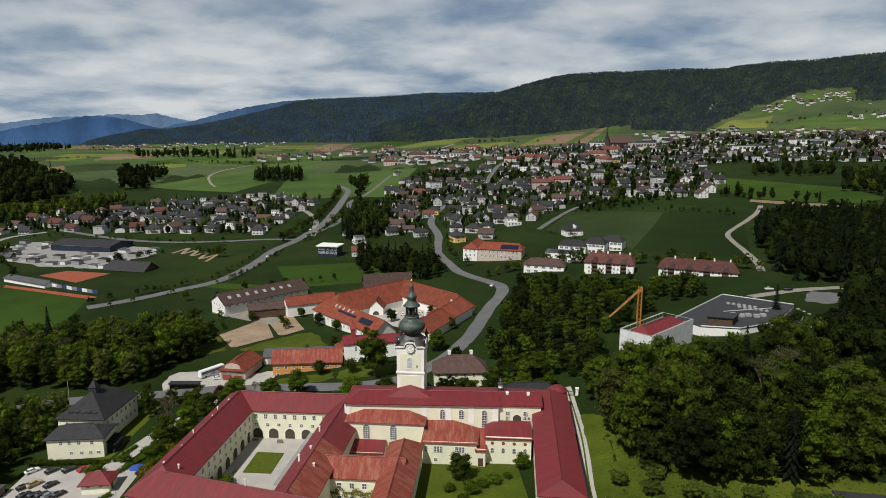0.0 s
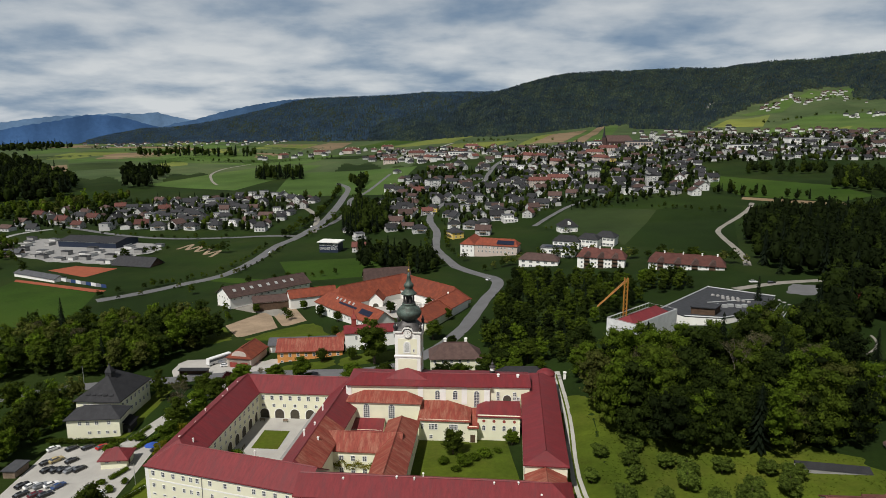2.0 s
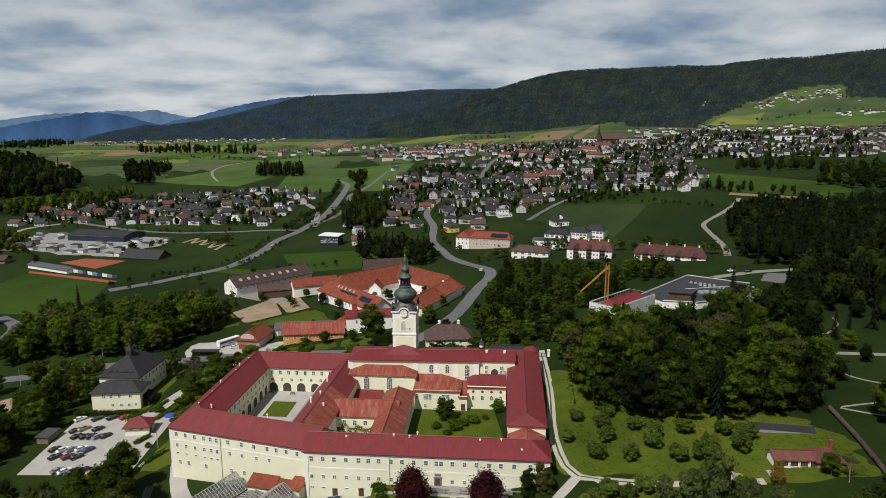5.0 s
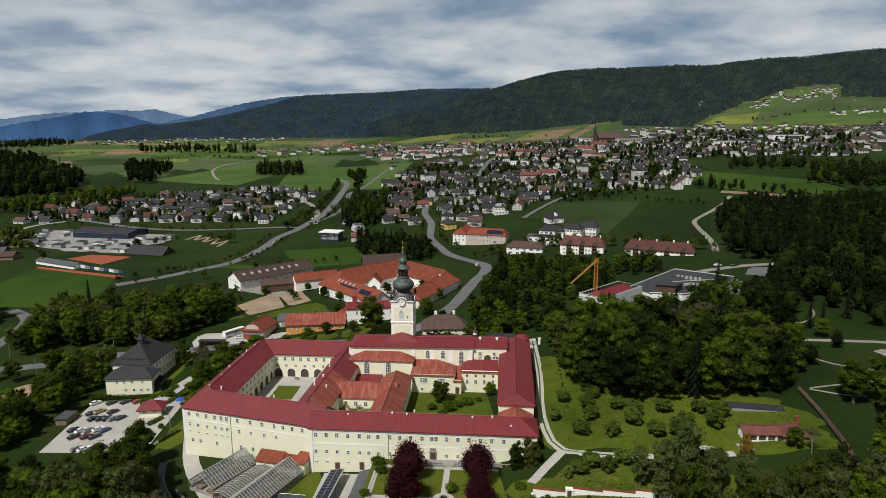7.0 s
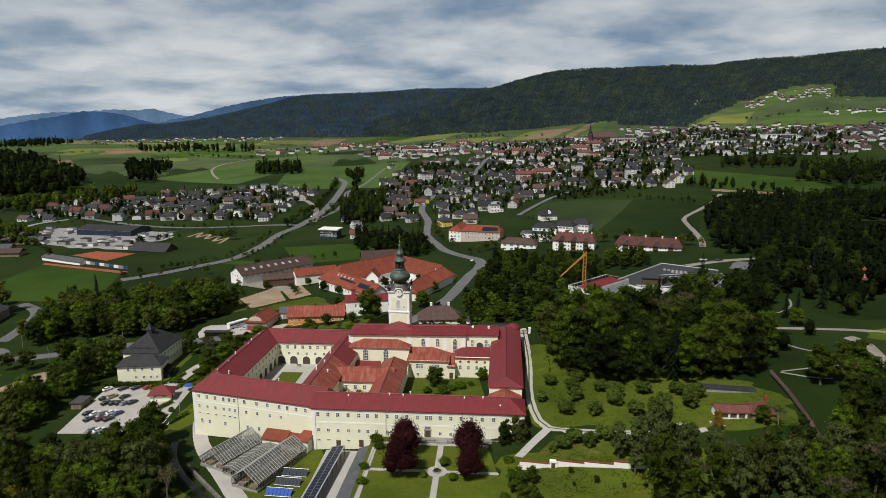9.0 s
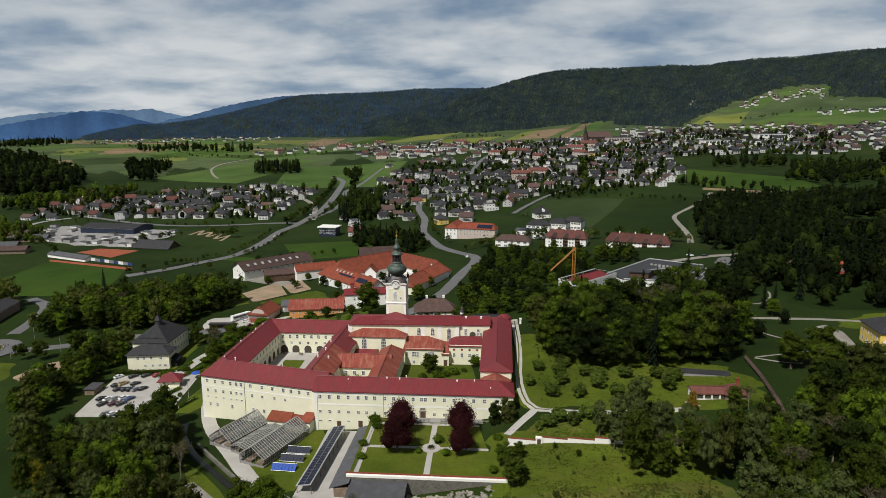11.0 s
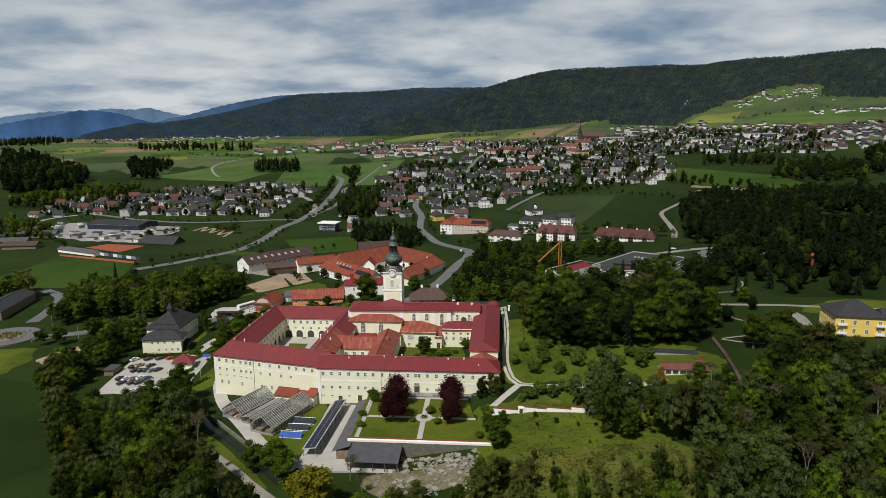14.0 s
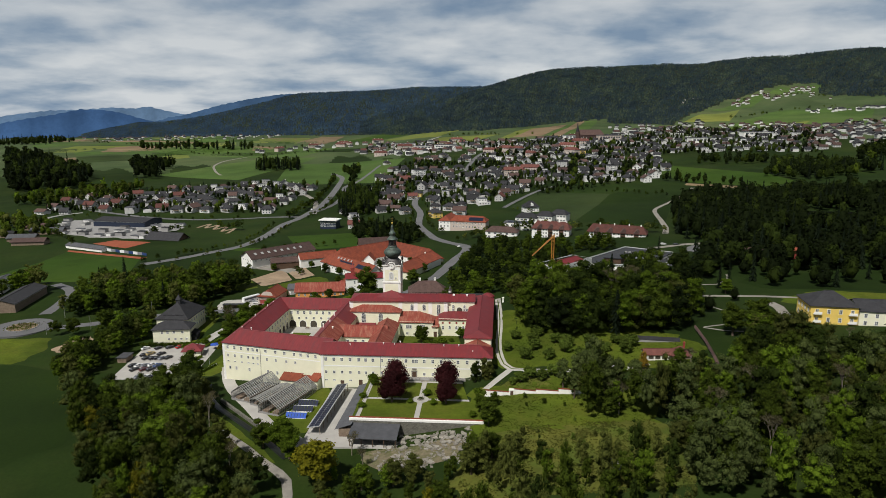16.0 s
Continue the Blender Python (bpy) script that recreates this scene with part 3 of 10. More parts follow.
patch("lawn", [(20, 76), (62, 82), (64, 108), (20, 106)], M["lawn"], "garden lawn behind the church", "lawn", cell=3)
patch("bare_field", [(-122, 226), (-66, 196), (-62, 206), (-116, 240)], M["track"], "pale farm track", "field", cell=3)
patch("field", [(90, 452), (146, 352), (205, 505), (124, 541)], M["field_grey"], "greyish green mown meadow", cell=6)
patch("field", [(146, 352), (212, 300), (256, 440), (205, 505)], M["field_deep"], "dark green crop field", cell=6)
patch("field", [(205, 505), (256, 440), (285, 500), (252, 530)], M["field_deep"], "dark green crop field", cell=6)
patch("sports_field", [(-293, 245), (-296, 286), (-216, 258), (-200, 212)], M["field_green"], "green sports pitch", "pitch", cell=6)
patch("sports_field", [(-300, 186), (-293, 245), (-200, 212), (-190, 187)], M["field_green"], "green sports pitch", "pitch", cell=6)
patch("running_track", [(-299, 292), (-296, 286), (-214, 258), (-213, 264)], M["court_red"], "red cinder strip along the pitch", "track", cell=4, level=0.1)
patch("tennis_court", [(-295, 321), (-283, 337), (-243, 328), (-252, 300)], M["court_red"], "orange clay tennis courts", "court", cell=5)
patch("works_yard", [(-357, 363), (-415, 464), (-247, 425), (-252, 338)], M["concrete"], "pale concrete works yard", "yard", cell=6)
ribbon("bike_track", [(-232, 402), (-228, 424), (-222, 400), (-216, 418), (-210, 392), (-203, 408), (-197, 380), (-190, 396), (-187, 368)], 3.2, M["dirt"], "winding bare earth bike track", "track", step=3)
patch("field", [(-90, 280), (-10, 300), (-45, 355), (-120, 345)], M["field_green"], "bright green meadow", cell=6)
patch("field", [(-260, 735), (-90, 700), (-90, 1000), (-330, 1050)], M["field_far"], "green meadow beyond the settlement", cell=10)
patch("field", [(-520, 880), (-340, 800), (-300, 1150), (-430, 1180)], M["field_far"], "smooth green meadow", cell=10)
patch("field", [(-900, 1400), (-340, 1180), (-300, 1400), (-800, 1650)], M["field_far"], "wide green field", cell=14)
patch("field", [(-800, 1660), (-300, 1410), (-230, 1600), (-640, 1850)], M["pasture"], "pale green field", cell=14)
patch("field", [(-640, 1300), (-250, 1250), (-240, 1330), (-600, 1420)], M["field_deep"], "dark green field", cell=14)
patch("field", [(-1500, 1900), (-800, 1720), (-780, 1800), (-1400, 2000)], M["field_brown"], "brown ploughed strip", cell=16)
patch("field", [(-1700, 2150), (-900, 1950), (-850, 2080), (-1600, 2300)], M["field_far"], "bright far meadow", cell=20)
# fields on the far slopes
patch("field", [(-425, 1575), (-305, 1595), (-141, 1907), (-272, 1996)], M["field_green"], "green crop field under the wood", cell=16)
patch("field", [(-239, 1670), (-130, 1876), (-9, 1735), (-67, 1500)], M["field_bright"], "yellow-green striped field under the wood", cell=16)
patch("field", [(-241, 1343), (-235, 1645), (-66, 1486), (-112, 1264)], M["pasture"], "pale green field above the town", cell=16)
patch("field", [(-109, 1292), (-58, 1478), (96, 1450), (24, 1281)], M["field_bright"], "yellow rape field above the town", cell=16)
patch("field", [(12, 1257), (30, 1292), (92, 1283), (71, 1107)], M["field_green"], "deep green field above the town", cell=16)
patch("field", [(79, 1248), (142, 1544), (214, 1704), (125, 1334)], M["field_bright"], "bright yellow rape field below the wood", cell=16)
patch("field", [(118, 1323), (216, 1702), (310, 1820), (192, 1308)], M["field_brown"], "brown ploughed field below the wood", cell=16)
patch("field", [(208, 1280), (358, 1949), (377, 1936), (228, 1242)], M["field_brown"], "tan stubble strip between the green fields", cell=16)
patch("field", [(195, 1301), (311, 1818), (356, 1951), (208, 1280)], M["field_far"], "green strip below the wood", cell=16)
patch("field", [(224, 1210), (380, 1932), (413, 1904), (266, 1224)], M["field_far"], "bright green crop field below the wood", cell=16)
patch("field", [(266, 1224), (414, 1902), (451, 1873), (319, 1295)], M["pasture"], "pale striped meadow below the wood", cell=16)
patch("field", [(587, 1576), (683, 1736), (813, 1800), (684, 1509)], M["field_bright"], "yellow-green striped hillside meadow", cell=16)
patch("field", [(569, 1403), (645, 1513), (695, 1503), (610, 1340)], M["pasture"], "pale green hillside meadow", cell=16)
patch("field", [(744, 1842), (908, 2057), (1003, 2057), (854, 1827)], M["field_far"], "green hillside meadow round the hamlet", cell=16)
patch("field", [(995, 2058), (1085, 2190), (1241, 2214), (1099, 1967)], M["field_far"], "green meadow round the upper farms", cell=16)
patch("field", [(953, 1933), (1011, 1955), (1135, 1972), (989, 1766)], M["pasture"], "hillside meadow between the houses", cell=16)
patch("field", [(589, 1333), (852, 1688), (987, 1669), (669, 1131)], M["field_far"], "green hillside meadow above the town", cell=16)
patch("field", [(669, 1131), (987, 1669), (1118, 1652), (778, 1056)], M["field_far"], "wide green hillside meadow", cell=16)
patch("field", [(709, 1254), (765, 1374), (828, 1372), (768, 1295)], M["field_bright"], "pale mown strip on the hillside", cell=16)
patch("field", [(989, 1766), (1129, 1959), (1204, 1805), (1118, 1652)], M["pasture"], "pale hillside meadow by the forest", cell=16)
patch("field", [(-909, 1329), (-958, 1604), (-816, 1633), (-780, 1432)], M["field_brown"], "brown ploughed field in the valley", cell=16)
patch("field", [(-1110, 1387), (-1100, 1554), (-970, 1625), (-966, 1350)], M["field_bright"], "tan and yellow field in the valley", cell=16)
patch("field", [(-518, 1677), (-534, 2128), (-428, 2015), (-373, 1553)], M["field_brown"], "tan stubble field in the valley", cell=16)
patch("field", [(-738, 1247), (-760, 1515), (-573, 1510), (-646, 1332)], M["field_green"], "green valley field", cell=16)
patch("field", [(-666, 1715), (-709, 1983), (-545, 2017), (-467, 1613)], M["field_bright"], "yellow-green valley field", cell=16)
patch("field", [(-1101, 1606), (-1137, 1808), (-945, 1790), (-910, 1653)], M["field_far"], "pale green valley field", cell=16)
# end of the far fields
patch("field", [(290, 640), (326, 708), (416, 607), (306, 559)], M["field_green"], "green meadow behind the houses", cell=8)
patch("field", [(306, 559), (416, 607), (420, 530), (377, 507)], M["field_green"], "green meadow by the tree belt", cell=8)
patch("field", [(297, 541), (303, 554), (377, 500), (373, 484)], M["field_brown"], "brown ploughed strip by the wood", cell=6, level=0.1)
patch("field", [(90, -12), (122, -8), (120, -1), (88, 1)], M["lawn"], "orchard lawn", "lawn", cell=3)
patch("lawn", [(66, 0), (156, -8), (152, 26), (66, 78)], M["lawn"], "sunlit orchard grass beside the abbey", "lawn", cell=3)
patch("lawn", [(58, -8), (122, -12), (126, -50), (56, -50)], M["lawn"], "sunlit meadow below the white wall", "lawn", cell=3)
patch("lawn", [(-60, 10), (-46, 22), (-44, 64), (-60, 64)], M["lawn"], "lawn beside the abbey's west wing", "lawn", cell=3)
patch("lawn", [(-40, -20), (-31, -25), (2, -58), (-10, -66)], M["lawn"], "grass bank of the stream", "lawn", cell=3)
ribbon("stream", [(-50, 6), (-46, -4), (-38, -15), (-31, -22), (-11, -41), (2, -55)], 2.4, M["water"], "dark narrow mill stream", "stream", level=0.02)
patch("bare_field", [(-153, 52), (-145, 76), (-134, 62), (-141, 46)], M["dirt"], "bare sandy patch by the roundabout", "field", cell=3)
patch("lawn", [(-222, 40), (-205, 68), (-160, 72), (-150, 30)], M["lawn"], "green bank by the roundabout", "lawn", cell=5)
patch("meadow", [(-330, -90), (-70, -90), (-100, 30), (-330, 30)], M["field_deep"], "wide green meadow beside the wood", "meadow", cell=8)
patch("meadow", [(-160, 300), (-150, 285), (-60, 262), (-92, 285)], M["field_green"], "green meadow behind the stable", "meadow", cell=5)


# patchwork of strip fields over the far valley
strip_rng = random.Random(21)
for row in range(9):
    r0 = 1500 * 1.11 ** row
    az = -37.0
    while az < (-3 if row > 3 else -14):
        da = strip_rng.uniform(2.0, 5.0)
        r1 = r0 * strip_rng.uniform(1.06, 1.1)
        kind = strip_rng.choice(("field_far", "field_far", "field_grey", "field_bright", "field_brown", "field_green", "", ""))
        if kind:
            q = [(45 + r * math.sin(radians(a)), -130 + r * math.cos(radians(a))) for a, r in ((az, r0), (az + da * 0.96, r0 * strip_rng.uniform(0.99, 1.02)), (az + da * 0.96, r1), (az, r1 * strip_rng.uniform(0.99, 1.02)))]
            if r1 * 1.03 < float(foot(az + da / 2)) and az + da < 0:
                patch("strip_field", q, M[kind], "far strip field in the valley", cell=22)
        az += da
M["dry_grass"] = grass_material("dry_grass", (0.075, 0.082, 0.016), (0.06, 0.082, 0.014), 0.15)
patch("meadow", [(58, -44), (124, -40), (128, -84), (54, -86)], M["dry_grass"], "rough yellowish meadow below the wall", "meadow", cell=3)
patch("field", [(90, -24), (96, -10), (76, -6), (68, -16)], M["dry_grass"], "rough grass slope above the white wall", "meadow", cell=3)
patch("pond", [(312, 286), (352, 278), (384, 340), (350, 350)], M["pond"], "dark still park pond among the trees", "pond", cell=8, level=0.3)
patch("meadow", [(-120, 240), (-30, 225), (-20, 262), (-110, 275)], M["field_green"], "green meadow behind the farm", "meadow", cell=5)
patch("lawn", [(196, 60), (260, 50), (300, 66), (230, 84)], M["lawn"], "lawn beside the park road", "lawn", cell=4)
patch("meadow", [(196, 88), (330, 70), (330, 120), (206, 124)], M["field_deep"], "dark park meadow", "meadow", cell=5)

# the middle of the garden path and of the orchard path stays grassy between the wheel tracks
ribbon("grass_strip", [(72, 92), (72.5, 56), (71.5, 31), (72, 14), (76, 1), (89, -3.5), (100, -4.6)], 0.7, M["lawn"], "grass strip between two wheel tracks", "grass", level=0.05)
patch("lawn", [(-26, -4), (0, 2), (5, -40), (-10, -34)], M["lawn"], "lawn round the greenhouses", "lawn", cell=3)


# ---- windows and wings ----
WINDOWS = {}
M["louvre"] = material("grey_louvres", (0.42, 0.43, 0.42), 0.8, 0.1)


def window_mesh(w, h, arch=False, bars=(1, 1), surround=0.14, glass="glass_win"):
    """A window standing 8 cm proud: surround, sash bars and panes; it faces -y."""
    key = (w, h, arch, bars, surround, glass)
    if key in WINDOWS:
        return WINDOWS[key]
    g = Geo()
    mats = []

    def outline(w, h):
        if not arch:
            return [(-w / 2, -h / 2), (w / 2, -h / 2), (w / 2, h / 2), (-w / 2, h / 2)]
        r = w / 2
        return [(-r, -h / 2), (r, -h / 2)] + [(r * math.cos(a), h / 2 - r + r * math.sin(a)) for a in [math.pi * k / 8 for k in range(9)]]
    a, b = outline(w + 2 * surround, h + 2 * surround), outline(w, h)
    n = len(a)
    vs = [(x, 0.02, z) for x, z in a] + [(x, -0.08, z) for x, z in a] + [(x, -0.08, z) for x, z in b] + [(x, -0.02, z) for x, z in b]
    fs = [(i, (i + 1) % n, n + (i + 1) % n, n + i) for i in range(n)] + [(n + i, n + (i + 1) % n, 2 * n + (i + 1) % n, 2 * n + i) for i in range(n)]
    fs += [(2 * n + i, 2 * n + (i + 1) % n, 3 * n + (i + 1) % n, 3 * n + i) for i in range(n)]
    g.add(vs, fs)
    mats += [0] * len(fs)
    g.f.append(tuple(range(3 * n, 4 * n)))
    mats.append(1)
    for k in range(bars[0]):
        x = -w / 2 + w * (k + 1) / (bars[0] + 1)
        g.box(x - 0.035, -0.06, -h / 2, x + 0.035, -0.02, h / 2 - (w / 4 if arch else 0))
        mats += [0] * 6
    for k in range(bars[1]):
        z = -h / 2 + h * (k + 1) / (bars[1] + 1)
        g.box(-w / 2, -0.06, z - 0.03, w / 2, -0.02, z + 0.03)
        mats += [0] * 6
    me = g.mesh("window", [M["frame_white"], M[glass]])
    me.polygons.foreach_set("material_index", mats)
    WINDOWS[key] = me
    return me


def window(parent, x, y, z, turn, w=1.1, h=1.5, **kw):
    return part("window", window_mesh(w, h, **kw), None, parent, at=pose(x, y, z, 0, 0, turn))


def windows_along(parent, a, b, us, z, w=1.1, h=1.5, **kw):
    """Windows on the wall from a to b (its outside on the right of that way), at the shares us of its length."""
    a, b = Vector(a), Vector(b)
    turn = math.degrees(math.atan2(b.y - a.y, b.x - a.x))
    for u in us:
        p = a.lerp(b, u)
        window(parent, p.x, p.y, z, turn, w, h, **kw)


def even(n, lo=0.06, hi=0.94):
    return [lo + (hi - lo) * (k / (n - 1) if n > 1 else 0.5) for k in range(n)]


def roof_mesh(L, W, ze, zr, hips, over=0.5, thick=0.3, shift=0.0):
    """A ridge roof over 0..L by -W/2..W/2; hips: how far the ridge stops short of each end."""
    g = Geo()
    o0, o1 = over, over
    h = W / 2 + over
    drop = (zr - ze) * over / (W / 2)
    ze2 = ze - drop
    r0, r1 = (hips[0] - (0 if hips[0] else o0)), L - hips[1] + (0 if hips[1] else o1)
    top = [(-o0, -h, ze2), (L + o1, -h, ze2), (L + o1, h, ze2), (-o0, h, ze2), (r0, shift, zr), (r1, shift, zr)]
    bot = [(x, y, z - thick) for x, y, z in top]
    fs = [(0, 1, 5, 4), (2, 3, 4, 5), (7, 6, 10, 11), (9, 8, 11, 10), (0, 6, 7, 1), (2, 8, 9, 3)]
    # a hipped end is a third slope; at a gable the roof is open and shows the wall under its edge
    fs += [(3, 0, 4), (6, 9, 10), (3, 9, 6, 0)] if hips[0] else [(0, 4, 10, 6), (4, 3, 9, 10)]
    fs += [(1, 2, 5), (8, 7, 11), (1, 7, 8, 2)] if hips[1] else [(1, 7, 11, 5), (5, 11, 8, 2)]
    g.add(top + bot, fs)
    return g


def wing(parent, p0, p1, W, z0, ze, zr, hips=(0, 0), wall="cream", roof="roof_red", over=0.5, cap=True):
    """A range of building whose ridge runs from p0 to p1."""
    p0, p1 = Vector(p0), Vector(p1)
    L = (p1 - p0).length
    m = pose(p0.x, p0.y, 0, 0, 0, math.degrees(math.atan2(p1.y - p0.y, p1.x - p0.x)))
    g = Geo().box(0, -W / 2, z0, L, W / 2, ze - 0.02)
    for k, x in ((0, 0.0), (1, L)):
        if not hips[k]:
            x2 = x + (0.25 if k == 0 else -0.25)
            xs = (x, x2) if k == 0 else (x2, x)
            g.add([(q, y, z) for q in xs for y, z in ((-W / 2, ze - 0.05), (W / 2, ze - 0.05), (0, zr - 0.35))], [(0, 2, 1), (3, 4, 5), (0, 1, 4, 3), (1, 2, 5, 4), (2, 0, 3, 5)])
    wl = part("wall", g, M[wall], parent, at=m)
    rf = part("roof", roof_mesh(L, W, ze, zr, hips, over), M[roof], parent, at=m)
    # cornice under the eaves
    for s0, s1 in ((-W / 2 - 0.22, -W / 2), (W / 2, W / 2 + 0.22)):
        part("cornice", Geo().box(-0.15, s0, ze - 0.75, L + 0.15, s1, ze - 0.42), M["white"], wl)
    # ridge roll and a few vents
    part("ridge_cap", Geo().bar((hips[0], 0, zr + 0.05), (L - hips[1], 0, zr + 0.05), 0.14), M[roof], rf)
    return wl, rf


def chimney(parent, x, y, z, h=1.6, w=0.7, mat="white"):
    g = Geo().box(-w / 2, -w / 2, -1.2, w / 2, w / 2, h).box(-w / 2 - 0.1, -w / 2 - 0.1, h, w / 2 + 0.1, w / 2 + 0.1, h + 0.15).box(-w / 3, -w / 3, h + 0.15, w / 3, w / 3, h + 0.35)
    return part("chimney", g, M[mat], parent, at=Matrix.Translation((x, y, z)))


# ---- the abbey ----
abbey = thing("abbey", (0, 0, 0), "baroque abbey with cream walls and deep red metal roofs", "abbey")
B0, B1 = Vector((0, 1.6)), Vector((-45.2, 11.6))
bd = (B1 - B0).normalized()
bn = Vector((-bd.y, bd.x)) * -1
wing(abbey, (-0.3, 5.6), (68.3, 5.6), 11.2, -2, 14.5, 17.3, (0, 5.0))
wing(abbey, B0 + bn * 6 - bd * 2, B1 + bn * 6, 12, -6, 14.3, 18.1, (0, 5.5))
wing(abbey, (-39.2, 13.5), (-37.6, 73.0), 12, -6, 14.3, 18.1, (5.5, 5.5))
wing(abbey, (-43.3, 67.4), (2, 67.4), 11.6, -4, 14.3, 17.9, (5.5, 0))
wing(abbey, (-3.4, 10), (-0.9, 66), 11, -2, 14.3, 18.1, (0, 0))
wing(abbey, (62.5, 14.0), (63.9, 77), 11, 2, 17.6, 19.7, (3.5, 4.5))
# link with a rusty gable between the front and the east wing
wing(abbey, (62.3, 6.4), (62.3, 13.9), 10.6, 10, 14.6, 17.0, (0, 0), roof="roof_rust", over=0.2)
# cloister wings
wing(abbey, (-2, 31), (22, 31), 10, 2, 13, 16.2, (0, 0), roof="roof_rust")
wing(abbey, (20.5, 8), (20.5, 46), 9.2, 2, 13, 16.4, (0, 4), roof="roof_rust")
# church
wing(abbey, (0.6, 62.2), (47, 64), 13.0, 2, 20.6, 22.0, (3.5, 0), over=0.7)
wing(abbey, (47, 64.5), (60, 65), 12.4, 4, 20.3, 21.9, (0, 0))


def lean_to(parent, x0, x1, y0, y1, z0, ze, zr, hip, wall="cream", roof="roof_rust"):
    """A range that leans on the wall behind it (at y1), with hipped ends."""
    g = Geo().prism([(x0, y0), (x1, y0), (x1, y1), (x0, y1)], z0, ze - 0.05)
    wl = part("wall", g, M[wall], parent)
    o = 0.5
    hl, hr = hip
    top = [(x0 - o, y0 - o, ze - 0.2), (x1 + o, y0 - o, ze - 0.2), (x1 + (o if hr else 0.1), y1, ze - 0.2 if hr else zr), (x0 - (o if hl else 0.1), y1, ze - 0.2 if hl else zr), (x0 + hl, y1 - 0.02, zr), (x1 - hr, y1 - 0.02, zr)]
    bot = [(x, y, z - 0.28) for x, y, z in top]
    fs = [(0, 1, 5, 4), (1, 2, 5), (3, 0, 4), (7, 6, 10, 11), (8, 7, 11), (6, 9, 10), (0, 6, 7, 1), (1, 7, 8, 2), (3, 9, 6, 0), (2, 8, 11, 5), (4, 10, 9, 3), (5, 11, 10, 4)]
    part("roof", Geo().add(top + bot, fs), M[roof], parent)
    part("cornice", Geo().box(x0 + 0.02, y0 - 0.12, ze - 0.80, x1 - 0.02, y0, ze - 0.55), M["white"], wl)
    return wl


lean_to(abbey, 1.2, 25, 51.4, 56, 4, 16.6, 18.5, (5, 5))
lean_to(abbey, 25.2, 41, 47, 57, 4, 13.2, 15.3, (0.0, 7.2))
lean_to(abbey, 41, 43.6, 46.6, 57, 4, 11.4, 13.0, (0, 0))
lean_to(abbey, 43.6, 57, 49, 58, 4, 14.2, 15.3, (2.5, 0.0), roof="roof_red")
lean_to(abbey, 2.2, 13.5, 45.5, 51.4, 4, 9.6, 10.8, (0.0, 0.0), roof="roof_red")
# pilasters of the nave
for x in (0.9, 24.6, 32, 39, 46.4):
    part("pilaster", Geo().box(x - 0.9, 55.62 + 0.0388 * (x - 0.6), 14.0, x + 0.9, 57.6, 20.1), M["white"], abbey)
# the small cloister court is closed on the south by the front wing
part("wall", Geo().box(2, 12, 0, 16, 12.6, 12.8), M["cream"], abbey)

# the cloister side of the middle range is roofed in old rusty sheet
ed = pose(-3.4, 10, 0, 0, 0, math.degrees(math.atan2(56, 2.5)))
part("roof", Geo().add([(0.3, -0.15, 18.1), (27, -0.15, 18.1), (27, -6.05, 14.02), (0.3, -6.05, 14.02), (0.3, -0.15, 18.0), (27, -0.15, 18.0), (27, -6.05, 13.9), (0.3, -6.05, 13.9)],
                       [(0, 1, 2, 3), (7, 6, 5, 4), (0, 4, 5, 1), (1, 5, 6, 2), (2, 6, 7, 3), (3, 7, 4, 0)]), M["roof_rust"], abbey, at=ed)
# a strip of rusty sheet along the inner slope of the front range
part("roof", Geo().box(22, 5.75, 17.2, 62, 6.7, 17.28).turned(Matrix.Translation((0, 5.7, 17.25)) @ Matrix.Rotation(radians(-25), 4, "X") @ Matrix.Translation((0, -5.7, -17.25))), M["roof_rust"], abbey)

# front windows
us = [1.8, 5.1, 8.3, 11.7, 15.2, 18, 20.9, 24.4, 27.5, 30.8, 34.2, 37.1, 38.4, 41.5, 44.9, 48.2, 51.6, 54.9, 58.5, 62.9]
for x in us:
    window(abbey, x, 0, 12.0, 0, 0.95, 1.35, surround=0.12)
for x in us[:8] + [27.5, 34.2, 41.5, 44.9, 54.9, 61]:
    window(abbey, x, 0, 6.6, 0, 0.85, 1.05, surround=0.12)
for x in (1.8, 5.1, 11.7):
    window(abbey, x, 0, 3.2, 0, 1.0, 0.4, bars=(1, 0))
wdoor = Geo().box(-0.75, -0.05, 0, 0.75, 0.02, 2.5).box(-0.05, -0.09, 0, 0.05, -0.04, 2.5)
for x, z in ((8.3, 0.6), (15.8, 1.0), (37.5, 5.0)):
    part("door", wdoor.mesh("door", M["wood_dark"]), None, abbey, at=Matrix.Translation((x, 0, z)))
part("door_surround", Geo().box(-1.1, -0.14, 0, -0.78, 0, 2.9).box(0.78, -0.14, 0, 1.1, 0, 2.9).box(-1.2, -0.2, 2.6, 1.2, 0, 3.0).box(-0.9, -0.1, 3.2, 0.9, 0, 4.0), M["stone"], abbey, at=Matrix.Translation((37.5, 0, 5.0)))
ub = [0.05, 0.12, 0.19, 0.26, 0.31, 0.355, 0.44, 0.54, 0.63, 0.725, 0.79, 0.86, 0.935]
windows_along(abbey, B1, B0, ub, 12.0, 0.9, 1.3, surround=0.12)
windows_along(abbey, B1, B0, ub[:6] + [0.45, 0.54, 0.645, 0.735], 8.4, 0.75, 1.05, surround=0.12)
windows_along(abbey, B1, B0, ub[:6], 5.9, 0.8, 0.35, bars=(0, 0))
